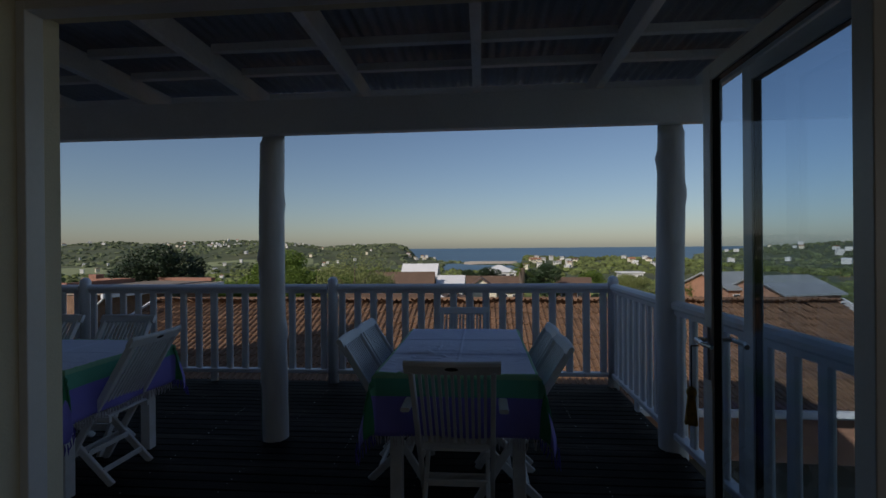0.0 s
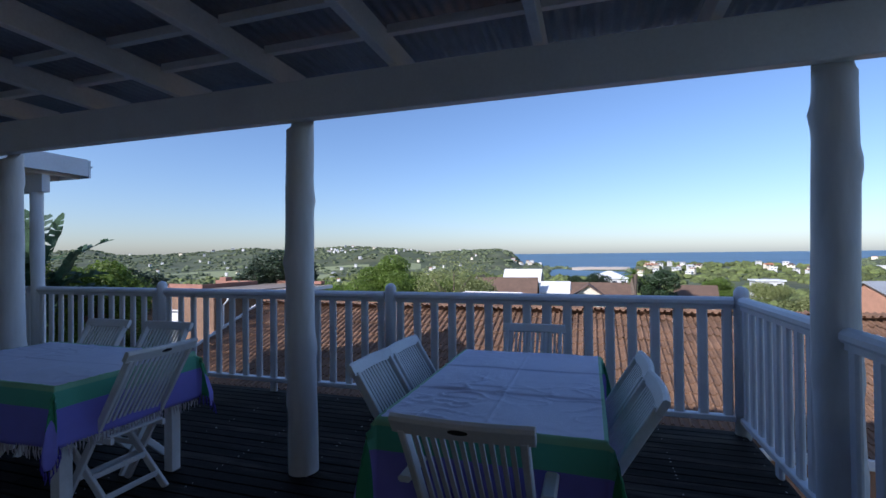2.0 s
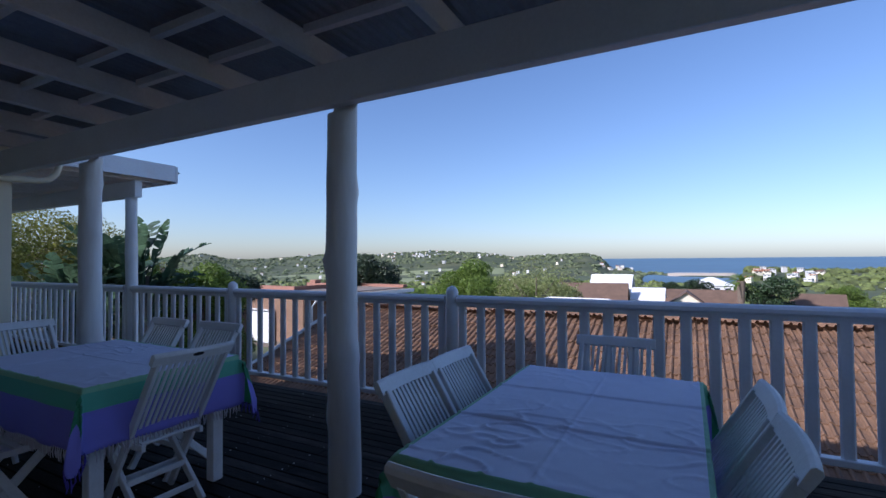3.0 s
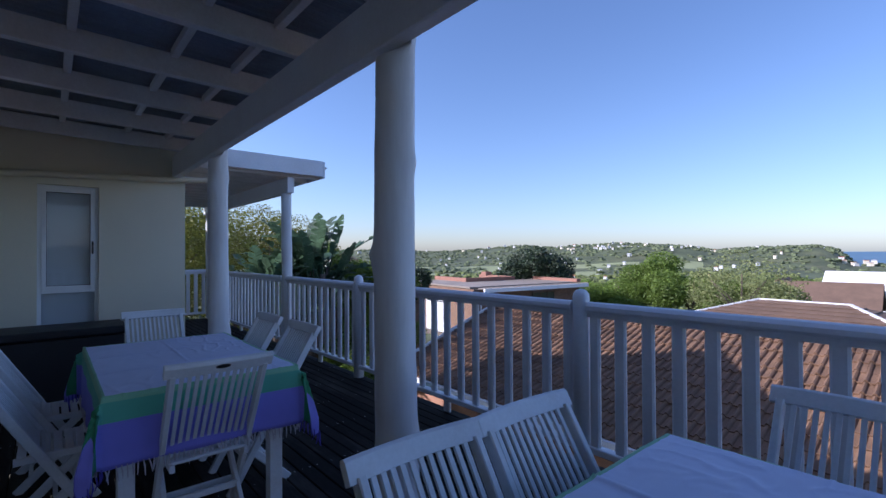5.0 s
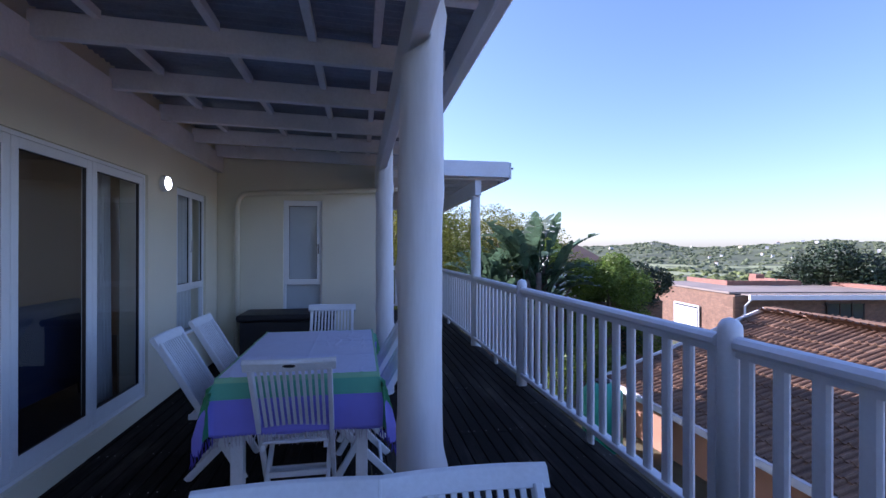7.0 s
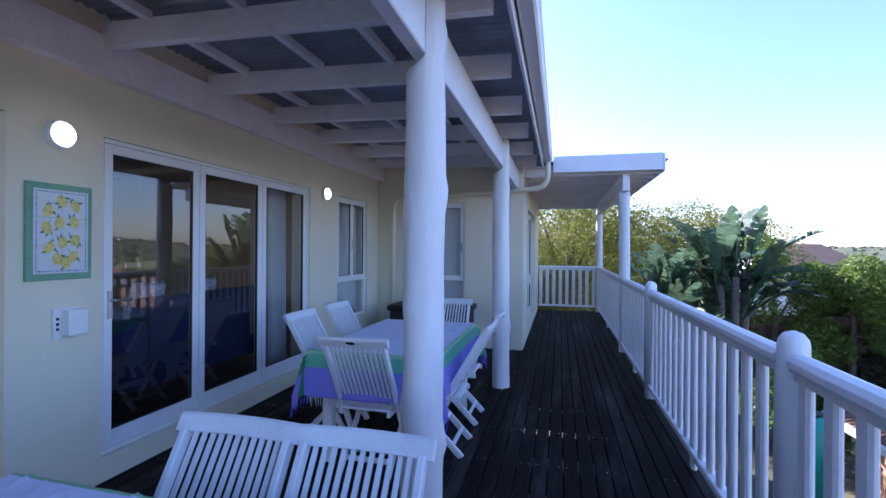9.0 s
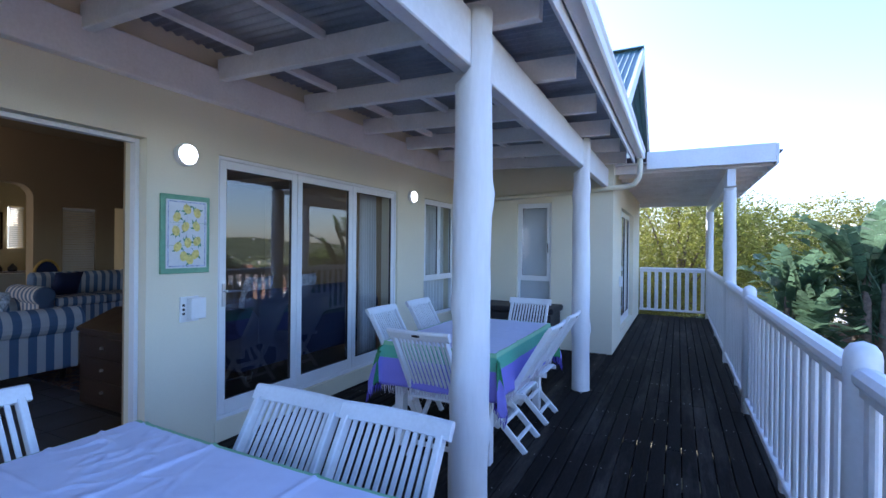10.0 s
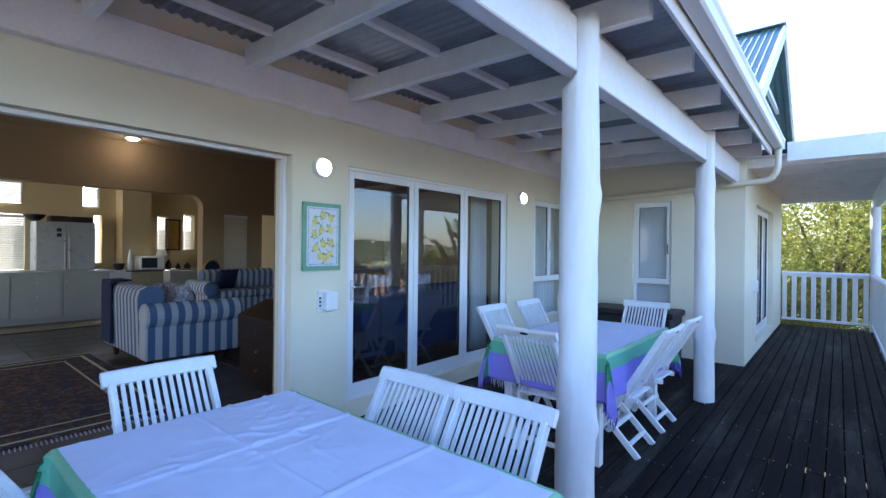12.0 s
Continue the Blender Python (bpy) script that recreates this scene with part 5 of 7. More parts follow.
for x, r, hgt, mm, nm, lb in ((-2.95, 0.06, 0.2, "black", "kettle", "black kettle on the dark kitchen worktop"), (-3.15, 0.05, 0.12, "darkwood", "canister", "brown canister on the dark kitchen worktop"), (-3.35, 0.07, 0.13, "black", "pot", "dark pot on the kitchen worktop"), (-2.2, 0.05, 0.42, "alu", "vase", "white tall vase on the kitchen worktop")):
    o = thing(nm, x, -4.9, 0.965, lb, nm)
    bm = B(); tube(bm, [(0, 0, 0), (0, 0, hgt * 0.1), (0, 0, hgt * 0.5), (0, 0, hgt * 0.85), (0, 0, hgt)], [r * 0.8, r, r * 1.05, r * 0.6, r * 0.3], 16); part("body", bm, M[mm], o, smooth=True)
    bm = B(); tube(bm, [(0, 0, hgt), (0, 0, hgt + 0.02)], [r * 0.28, r * 0.2], 10); part("lid", bm, M[mm], o)
fp = thing("picture", -3.3, -5.69, 1.76, "dark-framed brown painting on the kitchen wall", "picture")
bm = B(); rect_frame(bm, -0.17, 0.17, -0.38, 0.38, 0, 0.03, 0.035); part("frame", bm, M["darkwood"], fp)
bm = B(); box(bm, -0.135, 0, -0.345, 0.135, 0.012, 0.345); part("canvas", bm, M["gold"], fp)
# whitish blender, built with a lamp's outline; it gives no light
lp = thing("table_lamp", -2.86, -5.05, 0.965, "white blender on the kitchen worktop", "lamp")
bm = B(); tube(bm, [(0, 0, 0), (0, 0, 0.05), (0, 0, 0.25), (0, 0, 0.3)], [0.07, 0.05, 0.03, 0.012], 14); part("base", bm, M["metal"], lp, smooth=True)
bm = B(); tube(bm, [(0, 0, 0.3), (0, 0, 0.45)], [0.12, 0.07], 18); part("shade", bm, M["alu"], lp)
cl = thing("ceiling_light", -1.5, -2.3, 3.3, "lit round ceiling light under the tan ceiling", "lamp")
bm = B(); tube(bm, [(0, 0, -0.02), (0, 0, 0)], [0.13, 0.14], 20); part("rim", bm, M["metal"], cl)
bm = B(); tube(bm, [(0, 0, -0.05), (0, 0, -0.021)], [0.06, 0.1], 20); part("bulb", bm, M["lampwarm"], cl)


def blind(x0, x1, z0, z1, y, label="white slatted blind drawn over the kitchen window"):
    e = thing("slatted_blind", (x0 + x1) / 2, y, 0, label, "blind", "slatted blinds")
    h = (x1 - x0) / 2
    bm = B(); box(bm, -h, -0.02, z1 - 0.04, h, 0.02, z1); part("headrail", bm, M["alu"], e)
    first = None
    z = z0 + 0.02
    while z < z1 - 0.05:
        if first is None:
            bm = B()
            bar(bm, (-h, 0, 0), (h, 0, 0), 0.047, 0.002, up=(0, 0.9, 0.75))
            first = part("slat", bm, M["slat"], e)
            first.location = (0, 0, z)
        else:
            o = first.copy()
            scene.collection.objects.link(o)
            o.location = (0, 0, z)
        z += 0.042
    return e


blind(-0.58, 0.28, 1.0, 2.08, -5.66)
blind(-0.55, 0.3, 2.32, 2.74, -5.66)
blind(-1.82, -1.56, 2.3, 2.77, -5.66)
blind(-3.2, -2.98, 1.42, 2.19, -5.66)
blind(-3.8, -3.56, 1.42, 2.26, -5.66)
blind(-3.68, -3.2, 0.95, 2.12, -2.7, "white slatted blind half open over the window behind the far sofa")
lw = thing("oval_back_chair", -2.86, -2.4, FZ, "wooden chair with a dark oval upholstered back by the tan wall", "chair")
bm = B(); ring = [(0.17 * math.cos(t), 0, 0.85 + 0.24 * math.sin(t)) for t in np.linspace(0, 2 * math.pi, 25)]
tube(bm, ring, 0.022, 8, caps=False); part("back_frame", bm, M["gold"], lw, smooth=True)
bm = B(); tube(bm, [(0, -0.012, 0.85), (0, 0.012, 0.85)], 0.15, 24)
for v in bm.verts:
    v.co.z = 0.85 + (v.co.z - 0.85) * 1.45
part("backrest", bm, M["navy"], lw)
bm = B(); box(bm, -0.22, 0.0, 0.4, 0.22, 0.42, 0.48); part("seat", bm, M["navy"], lw, bevel=0.02)
for sx in (-0.19, 0.19):
    for sy in (0.03, 0.38):
        bm = B(); tube(bm, [(sx, sy, 0), (sx, sy, 0.4)], [0.014, 0.02], 8); part("leg", bm, M["gold"], lw)
bm = B(); bar(bm, (0, 0, 0.48), (0, 0, 0.62), 0.05, 0.03); part("back_support", bm, M["gold"], lw)

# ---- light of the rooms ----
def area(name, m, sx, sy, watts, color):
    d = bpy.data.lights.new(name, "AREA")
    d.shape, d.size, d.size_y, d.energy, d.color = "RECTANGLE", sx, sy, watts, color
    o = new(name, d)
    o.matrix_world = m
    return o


# two added fill lamps at unseen east openings, to brighten living room and kitchen
area("east_window_light", look((4.5, 0, 1.7), (0, 0, 1.0)), 2.8, 1.2, 10, (1.0, 0.95, 0.86))
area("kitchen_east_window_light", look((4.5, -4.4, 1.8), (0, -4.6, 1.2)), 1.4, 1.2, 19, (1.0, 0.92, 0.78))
pl = bpy.data.lights.new("ceiling_lamp_light", "POINT")
pl.energy, pl.color, pl.shadow_soft_size = 0.8, (1.0, 0.8, 0.55), 0.08
new("ceiling_lamp_light", pl).location = (-1.5, -2.3, 3.17)

# ---- land, sea and what stands on it ----
HILL = [(-110, .03), (-90, .02), (-75, .012), (-61, .0073), (-57.7, .012), (-55, .0165), (-53, .0078), (-50.8, .0045), (-44.5, .0105), (-40, .0178), (-36, .0125), (-34.3, .0155), (-29, .0203), (-25.4, .0178), (-21.6, .0128), (-19.2, .0056), (-15.8, .0101), (-10.4, .012), (-9.2, .0048), (-8.3, -.010), (-7, -.03), (60, -.03)]
NEAR = [(-8, -.1), (4.2, -.1), (4.9, -.02), (5.6, -.014), (8, -.0135), (10, -.017), (16, -.0150), (22, -.020), (24, -.018), (30, -.03), (60, -.05)]
EAST = [(20, -.04), (24, -.012), (30, .002), (36, .0095), (48, .014), (80, .02), (110, .02)]
BASE = [(0, -2.6), (8, -2.6), (15, -2.9), (30, -3.5), (60, -6.0), (100, -8.6), (200, -14), (400, -20), (520, -23), (700, -23.2), (1000, -23.2), (5000, -23.0)]


def lerp(table, x):
    return float(np.interp(x, [a for a, b in table], [b for a, b in table]))


def smooth_step(a, b, x):
    t = min(1, max(0, (x - a) / (b - a)))
    return t * t * (3 - 2 * t)


def land(az, r):
    """The ground's height at a bearing from +y (degrees, clockwise) and a distance."""
    z = lerp(BASE, r)
    x, y = r * math.sin(radians(az)), r * math.cos(radians(az))
    if r > 60:
        z += (noise.noise((x / 60, y / 60, 0)) * 1.6 + noise.noise((x / 200, y / 200, 3)) * 2.0) * smooth_step(60, 300, r) * (1 - smooth_step(-7, -4, az) * (1 - smooth_step(4.5, 6, az)))
    if az < 4:
        top = 1.5 + (lerp(HILL, az) + 0.0015) * 1400 - 4
        k = math.exp(-((r - 1400) / 420) ** 2)
        z = max(z, z * (1 - k) + top * k) if top > z else z
        k = math.exp(-((r - 900) / 160) ** 2) * 0.55 * smooth_step(-45, -20, az) * (1 - smooth_step(-9, -6.5, az))
        z += max(0, top + 22) * k
        k = math.exp(-((r - 820) / 50) ** 2) * math.exp(-((az + 6.9) / 1.5) ** 2)
        z += 9 * k
    if az > 3:
        top = 1.5 + lerp(NEAR, az) * 390 - 3.5
        k = math.exp(-((r - 390) / 110) ** 2)
        if top > z:
            z = z * (1 - k) + top * k
        if az > 20:
            top = 1.5 + lerp(EAST, az) * 1200 - 5
            k = math.exp(-((r - 1200) / 300) ** 2)
            if top > z:
                z = z * (1 - k) + top * k
            z -= 3 * math.exp(-((r - 480) / 90) ** 2) * smooth_step(24, 28, az)
    sea = smooth_step(-8.6, -7.4, az) * (1 - smooth_step(70, 80, az))
    if az > 4.5:
        sea *= smooth_step(560, 640, r) * (1 - smooth_step(20, 26, az) * (1 - smooth_step(1700, 1800, r)))
    else:
        sea *= smooth_step(860, 900, r)
    z -= 8 * sea
    lag = smooth_step(-4.6, -3.6, az) * (1 - smooth_step(4.3, 5.2, az)) * smooth_step(470, 500, r) * (1 - smooth_step(690 - 14 * az, 730 - 14 * az, r))
    z -= 4 * lag
    bar_ = smooth_step(-1.8, -1.2, az) * (1 - smooth_step(4.3, 4.9, az)) * smooth_step(720, 745, r) * (1 - smooth_step(850, 870, r))
    z = z * (1 - bar_) + -22.4 * bar_
    return z


azs = sorted({*np.arange(-180, 180, 6.0).round(2), *np.arange(-100, 75, 0.7).round(2)})
rs = [0, 8, 15, 25, 40, 60, 80, 100, 130, 160, 200, 240, 280, 320, 360, 400, 440, 480, 500, 540, 600, 660, 700, 730, 750, 800, 850, 870, 900, 1000, 1100, 1200, 1300, 1400, 1500, 1600, 1750, 2000, 2500, 3500, 4900]
verts, faces = [], []
for r in rs:
    for a in azs:
        verts.append((r * math.sin(radians(a)), r * math.cos(radians(a)), land(a, r)))
na = len(azs)
for i in range(len(rs) - 1):
    for j in range(na):
        k = (j + 1) % na
        faces.append((i * na + j, i * na + k, (i + 1) * na + k, (i + 1) * na + j)[::-1])
me = bpy.data.meshes.new("ground")
me.from_pydata(verts, [], faces)
me.materials.append(M["land"])
me.materials.append(M["sand"])
me.materials.append(M["yard"])
me.materials.append(M["grassland"])
for p in me.polygons:
    c = p.center
    r, a = math.hypot(c.x, c.y), math.degrees(math.atan2(c.x, c.y))
    p.use_smooth = True
    if 715 < r < 875 and -2.2 < a < 4.8:
        p.material_index = 1
    elif r < 20:
        p.material_index = 2
    elif 460 < r < 760 and a < -20 and noise.noise((c.x / 90, c.y / 40, 1)) > 0.0:
        p.material_index = 3
tagged(new("ground", me), kind="structure")
bm = B()
rim = [[bm.verts.new((q * math.sin(t), q * math.cos(t), z)) for t in np.linspace(0, 2 * math.pi, 65)[:-1]] for q, z in ((1300, -24), (4850, 0.0))]
bm.faces.new(rim[0])
for i in range(64):
    bm.faces.new((rim[0][i], rim[0][(i + 1) % 64], rim[1][(i + 1) % 64], rim[1][i]))
structure("sea", bm, M["water"])
surf = B()
rnd = random.Random(9)
for k in range(3):
    for i in range(24):
        a0 = -1.5 + i * 0.26
        r = 882 + k * 16 + rnd.uniform(-4, 4)
        if rnd.random() < 0.25:
            continue
        pts = [(rr * math.sin(radians(a)), rr * math.cos(radians(a)), -23.9) for rr, a in ((r, a0), (r, a0 + 0.27), (r + 5, a0 + 0.27), (r + 5, a0))]
        surf.faces.new([surf.verts.new(p) for p in pts])
structure("surf", surf, M["roofwhite"])


# far bushes and woods
def ico():
    bm = B()
    bmesh.ops.create_icosphere(bm, subdivisions=2, radius=1)
    vs = np.array([v.co[:] for v in bm.verts])
    fs = np.array([[v.index for v in f.verts] for f in bm.faces])
    bm.free()
    return vs, fs


IV, IF = ico()
rng = np.random.default_rng(5)


def clumps(name, places, material, squash=0.75):
    """Joined woods: one uneven clump a place (x, y, z, radius)."""
    places = np.array(places)
    n, k = len(places), len(IV)
    noise_r = 1 + 0.28 * (rng.random((n, k)) - 0.5) * 2
    stretch = rng.uniform(0.8, 1.25, (n, 1, 3)) * np.array([1, 1, squash])
    V = IV[None] * noise_r[..., None] * stretch * places[:, None, 3:4] + places[:, None, :3]
    F = (IF[None] + (np.arange(n) * k)[:, None, None]).reshape(-1, 3)
    me = bpy.data.meshes.new(name)
    me.from_pydata(V.reshape(-1, 3).tolist(), [], F.tolist())
    me.materials.append(material)
    return tagged(new(name, me), "scattered green scrub and trees covering the slopes of the valley", "vegetation", kind="stuff")


def scatter(n, r0, r1, a0, a1, s0, s1, keep=lambda a, r: True, power=1.0, seed=1):
    rnd = random.Random(seed)
    out = []
    while len(out) < n:
        r = r0 + (r1 - r0) * rnd.random() ** power
        a = rnd.uniform(a0, a1)
        if not keep(a, r):
            continue
        z = land(a, r)
        if z < -23.6:
            n -= 0.2
            continue
        s = rnd.uniform(s0, s1)
        out.append((r * math.sin(radians(a)), r * math.cos(radians(a)), z + s * 0.15, s))
    return out


def woods(a, r):
    x, y = r * math.sin(radians(a)) / 70, r * math.cos(radians(a)) / 70
    return noise.noise((x, y, 7)) > -0.22


def nothouse(a, r):
    return not (-16 < a < 5.2 and r < 100)


def meadow(x, y):
    r, a = math.hypot(x, y), math.degrees(math.atan2(x, y))
    return 460 < r < 760 and a < -20 and noise.noise((x / 90, y / 40, 1)) > 0.0


def woods_open(a, r):
    return not (690 < r < 900 and -2.6 < a < 5) and woods(a, r) and not meadow(r * math.sin(radians(a)), r * math.cos(radians(a)))


clumps("woods_near", scatter(2300, 62, 190, -64, 62, 0.8, 2.1, nothouse, 0.9, 11), M["bush_near"])
clumps("woods_middle", scatter(4400, 170, 600, -80, 66, 1.4, 3.2, woods_open, 0.9, 12), M["bush_near"])
clumps("woods_far", scatter(7500, 560, 1650, -95, 66, 1.9, 4.6, woods_open, 0.8, 13), M["bush_far"], 0.6)


def polar(a, r, z=0.0, ox=0.5, oy=4.0):
    return (ox + r * math.sin(radians(a)), oy + r * math.cos(radians(a)), z)


def crown_mesh(name, blobs, n, size, seed, flat=1.0, stalks=True):
    """Leaves: many small bent quads set on uneven blobs (x, y, z, radius)."""
    rg = np.random.default_rng(seed)
    V, F = [], []
    w = np.array([b[3] ** 2 for b in blobs])
    w /= w.sum()
    which = rg.choice(len(blobs), n, p=w)
    d = rg.normal(size=(n, 3))
    d /= np.linalg.norm(d, axis=1)[:, None]
    rr = rg.uniform(0.55, 1.08, n) ** 0.6
    bl = np.array(blobs)[which]
    P = bl[:, :3] + d * (bl[:, 3] * rr)[:, None] * np.array([1, 1, flat])
    P += rg.normal(size=(n, 3)) * size * 0.6
    a = rg.normal(size=(n, 3))
    a[:, 2] *= 0.5
    a /= np.linalg.norm(a, axis=1)[:, None]
    b = np.cross(a, d + rg.normal(size=(n, 3)) * 0.7)
    b /= np.linalg.norm(b, axis=1)[:, None] + 1e-9
    s = size * rg.uniform(0.6, 1.3, n)[:, None]
    q = np.stack([P - a * s, P + b * s * 0.45 + a * s * 0.1, P + a * s, P - b * s * 0.45 + a * s * 0.1], axis=1)
    F = np.arange(n * 4).reshape(-1, 4)
    me = bpy.data.meshes.new(name)
    me.from_pydata(q.reshape(-1, 3).tolist(), [], F.tolist())
    return me


def tree(name, x, y, zg, height, radius, material, label, seed, n=5000, leaf=0.09, flat=0.7, nblobs=14, limb=5, trunk_r=0.14, low=0.35):
    e = thing(name, x, y, zg, label, "tree")
    rnd = random.Random(seed)
    blobs = []
    for i in range(nblobs):
        t = rnd.uniform(0, 6.28)
        rr = radius * math.sqrt(rnd.random()) * 0.72
        zz = height * low + (height * (1 - low) - radius * 0.3) * rnd.random() ** 0.8
        edge = 1 - 0.5 * (rr / radius) ** 2
        blobs.append((rr * math.cos(t), rr * math.sin(t), zz * edge + height * 0.1, radius * rnd.uniform(0.26, 0.42)))
    bm = B()
    tube(bm, [(0, 0, -0.3), (0.03, 0.02, height * 0.2), (-0.04, 0.05, height * 0.45), (0, 0, height * 0.8)], [trunk_r * 1.3, trunk_r, trunk_r * 0.8, trunk_r * 0.25], 9)
    part("trunk", bm, M["trunk"], e, smooth=True)
    for i in range(limb):
        b = blobs[i * 2 % len(blobs)]
        bm = B()
        z0 = height * rnd.uniform(0.18, 0.4)
        tube(bm, [(0, 0, z0), (b[0] * 0.4, b[1] * 0.4, z0 + (b[2] - z0) * 0.55), (b[0] * 0.9, b[1] * 0.9, b[2])], [trunk_r * 0.6, trunk_r * 0.4, trunk_r * 0.12], 7)
        part("limb", bm, M["trunk"], e, smooth=True)
    me = crown_mesh("crown", blobs, n, leaf, seed, flat)
    me.materials.append(material)
    o = new("crown", me)
    o.parent = e
    return e


def g(x, y):
    return land(math.degrees(math.atan2(x, y)), math.hypot(x, y))


# trees near the veranda
tree("acacia_tree", -19.0, 6.6, g(-19, 6.6), 7.7, 4.5, M["leaf_acacia"], "feathery light green tree with thin crooked limbs beyond the deck's end", 21, 60000, 0.055, 0.8, 26, 11, 0.12, 0.2)
tree("acacia_tree", -21.5, 12.5, g(-21.5, 12.5), 6.9, 4.1, M["leaf_acacia"], "feathery light green tree with crooked limbs behind the banana palms", 22, 40000, 0.06, 0.8, 22, 9, 0.12, 0.2)
tree("acacia_tree", -18.5, 1.5, g(-18.5, 1.5), 7.0, 4.2, M["leaf_acacia"], "feathery light green tree beside the house", 29, 50000, 0.055, 0.8, 22, 9, 0.12, 0.2)
tree("acacia_tree", -16.2, 4.6, g(-16.2, 4.6), 4.6, 2.8, M["leaf_acacia"], "low feathery acacia with crooked limbs close beyond the deck's end", 30, 60000, 0.045, 0.85, 26, 9, 0.09, 0.12)
for x, y in ((-26, 2.5), (-27, 8.5)):
    tree("acacia_tree", x, y, g(x, y), 7.0, 4.8, M["leaf_acacia"], "light green acacia farther behind the deck's end", 70 + int(y), 34000, 0.085, 0.85, 24, 7, 0.12, 0.15)
tree("leafy_bush", -14.2, 7.4, g(-14.2, 7.4), 2.6, 1.6, M["leaf_dark"], "dark low shrub below the deck's end", 62, 7000, 0.07, 0.9, 12, 3, 0.06, 0.1)
tree("leafy_bush", -16.6, 15.3, g(-16.6, 15.3), 5.2, 2.0, M["leaf_mid"], "dense bright green bush behind the brick garden wall", 23, 22000, 0.065, 0.9, 18, 3, 0.1, 0.08)
tree("leafy_bush", -16.6, 13.1, g(-16.6, 13.1), 5.5, 1.7, M["leaf_mid"], "dense green bush with dark shaded hollows over the garden wall", 24, 16000, 0.065, 0.9, 16, 3, 0.1, 0.08)
tree("leafy_bush", -17.4, 16.8, g(-17.4, 16.8), 4.6, 1.7, M["leaf_dark"], "dark green rounded tree beside the brick house", 25, 18000, 0.07, 0.9, 16, 3, 0.1, 0.08)
tree("dark_round_tree", -22.6, 33.4, g(-22.6, 33.4), 6.2, 3.3, M["leaf_dark"], "large dark green round-crowned tree behind the flat-roofed brick house", 26, 34000, 0.1, 0.8, 30, 5, 0.2, 0.2)
x, y, _ = polar(-24.5, 45)
tree("broad_green_tree", x, y, g(x, y), 6.2, 3.7, M["leaf_mid"], "broad green tree standing behind the neighbouring tiled roof", 27, 24000, 0.11, 0.7, 22, 6, 0.2, 0.3)
for k, (a, r, hgt, rad, mt, s) in enumerate(((-29, 42, 4.0, 3.0, "leaf_mid", 31), (-32.5, 50, 4.4, 3.4, "leaf_mid", 32), (-21, 40, 4.9, 3.4, "leaf_mid", 33), (-17.8, 45, 4.9, 3.2, "leaf_light", 51), (-14.8, 41, 4.3, 2.8, "leaf_light", 52), (-34.5, 44, 3.9, 2.8, "leaf_mid", 39), (-12.5, 66, 5.5, 3.6, "leaf_mid", 34), (7.6, 56, 5.9, 2.4, "leaf_dark", 35), (13.5, 95, 5.4, 3.4, "leaf_mid", 36), (17.5, 84, 5.0, 3.8, "leaf_light", 37), (22.5, 50, 3.7, 3.6, "leaf_light", 38), (26, 47, 3.6, 3.2, "leaf_mid", 40), (0.5, 75, 6.2, 2.6, "leaf_dark", 41), (-2.0, 80, 6.0, 2.2, "leaf_dark", 42), (33, 50, 3.6, 4.4, "leaf_dark", 44))):
    x, y, _ = polar(a, r)
    tree("garden_tree", x, y, g(x, y), hgt, rad, M[mt], "green garden tree among the houses on the slope", s, 15000, 0.105, 0.7, 18, 4, 0.16, 0.3)
x, y, _ = polar(-16.6, 31)
tree("grey_green_tree", x, y, g(x, y), 5.2, 2.9, M["leaf_light"], "sparse grey-green tree with bare twigs behind the tiled roof", 43, 5000, 0.07, 0.75, 16, 16, 0.1, 0.3)


def banana_leaf(bm, base, direction, length, width, droop, rnd):
    """A long leaf on its stalk, folded along the rib and torn into strips."""
    d = Vector(direction).normalized()
    side = d.cross(Vector((0, 0, 1))).normalized()
    pts, n = [], 16
    for i in range(n + 1):
        f = i / n
        pts.append(Vector(base) + d * length * f + Vector((0, 0, -droop * f * f * length)) + Vector((d.x, d.y, 0)) * droop * f * f * length * 0.5)
    tube(bm, pts[:9], [0.03 - 0.002 * i for i in range(9)], 6)
    s0 = 6
    for sgn in (-1, 1):
        i = s0
        while i < n:
            f0, f1 = (i - s0) / (n - s0), (i + 1 - s0) / (n - s0)
            w0 = width * math.sin(math.pi * min(1, 0.12 + f0 * 0.86)) ** 0.6
            w1 = width * math.sin(math.pi * min(1, 0.12 + f1 * 0.86)) ** 0.6
            tear = rnd.uniform(0.0, 0.06) if rnd.random() < 0.5 else 0.0
            lift = rnd.uniform(-0.25, 0.3)
            o0 = side * sgn * w0 + Vector((0, 0, w0 * (0.25 + lift)))
            o1 = side * sgn * w1 + Vector((0, 0, w1 * (0.25 + lift)))
            a, b = pts[i], pts[i + 1] + (pts[i] - pts[i + 1]) * tear * 3
            bm.faces.new([bm.verts.new(p) for p in (a, b, b + o1, a + o0)])
            i += 1


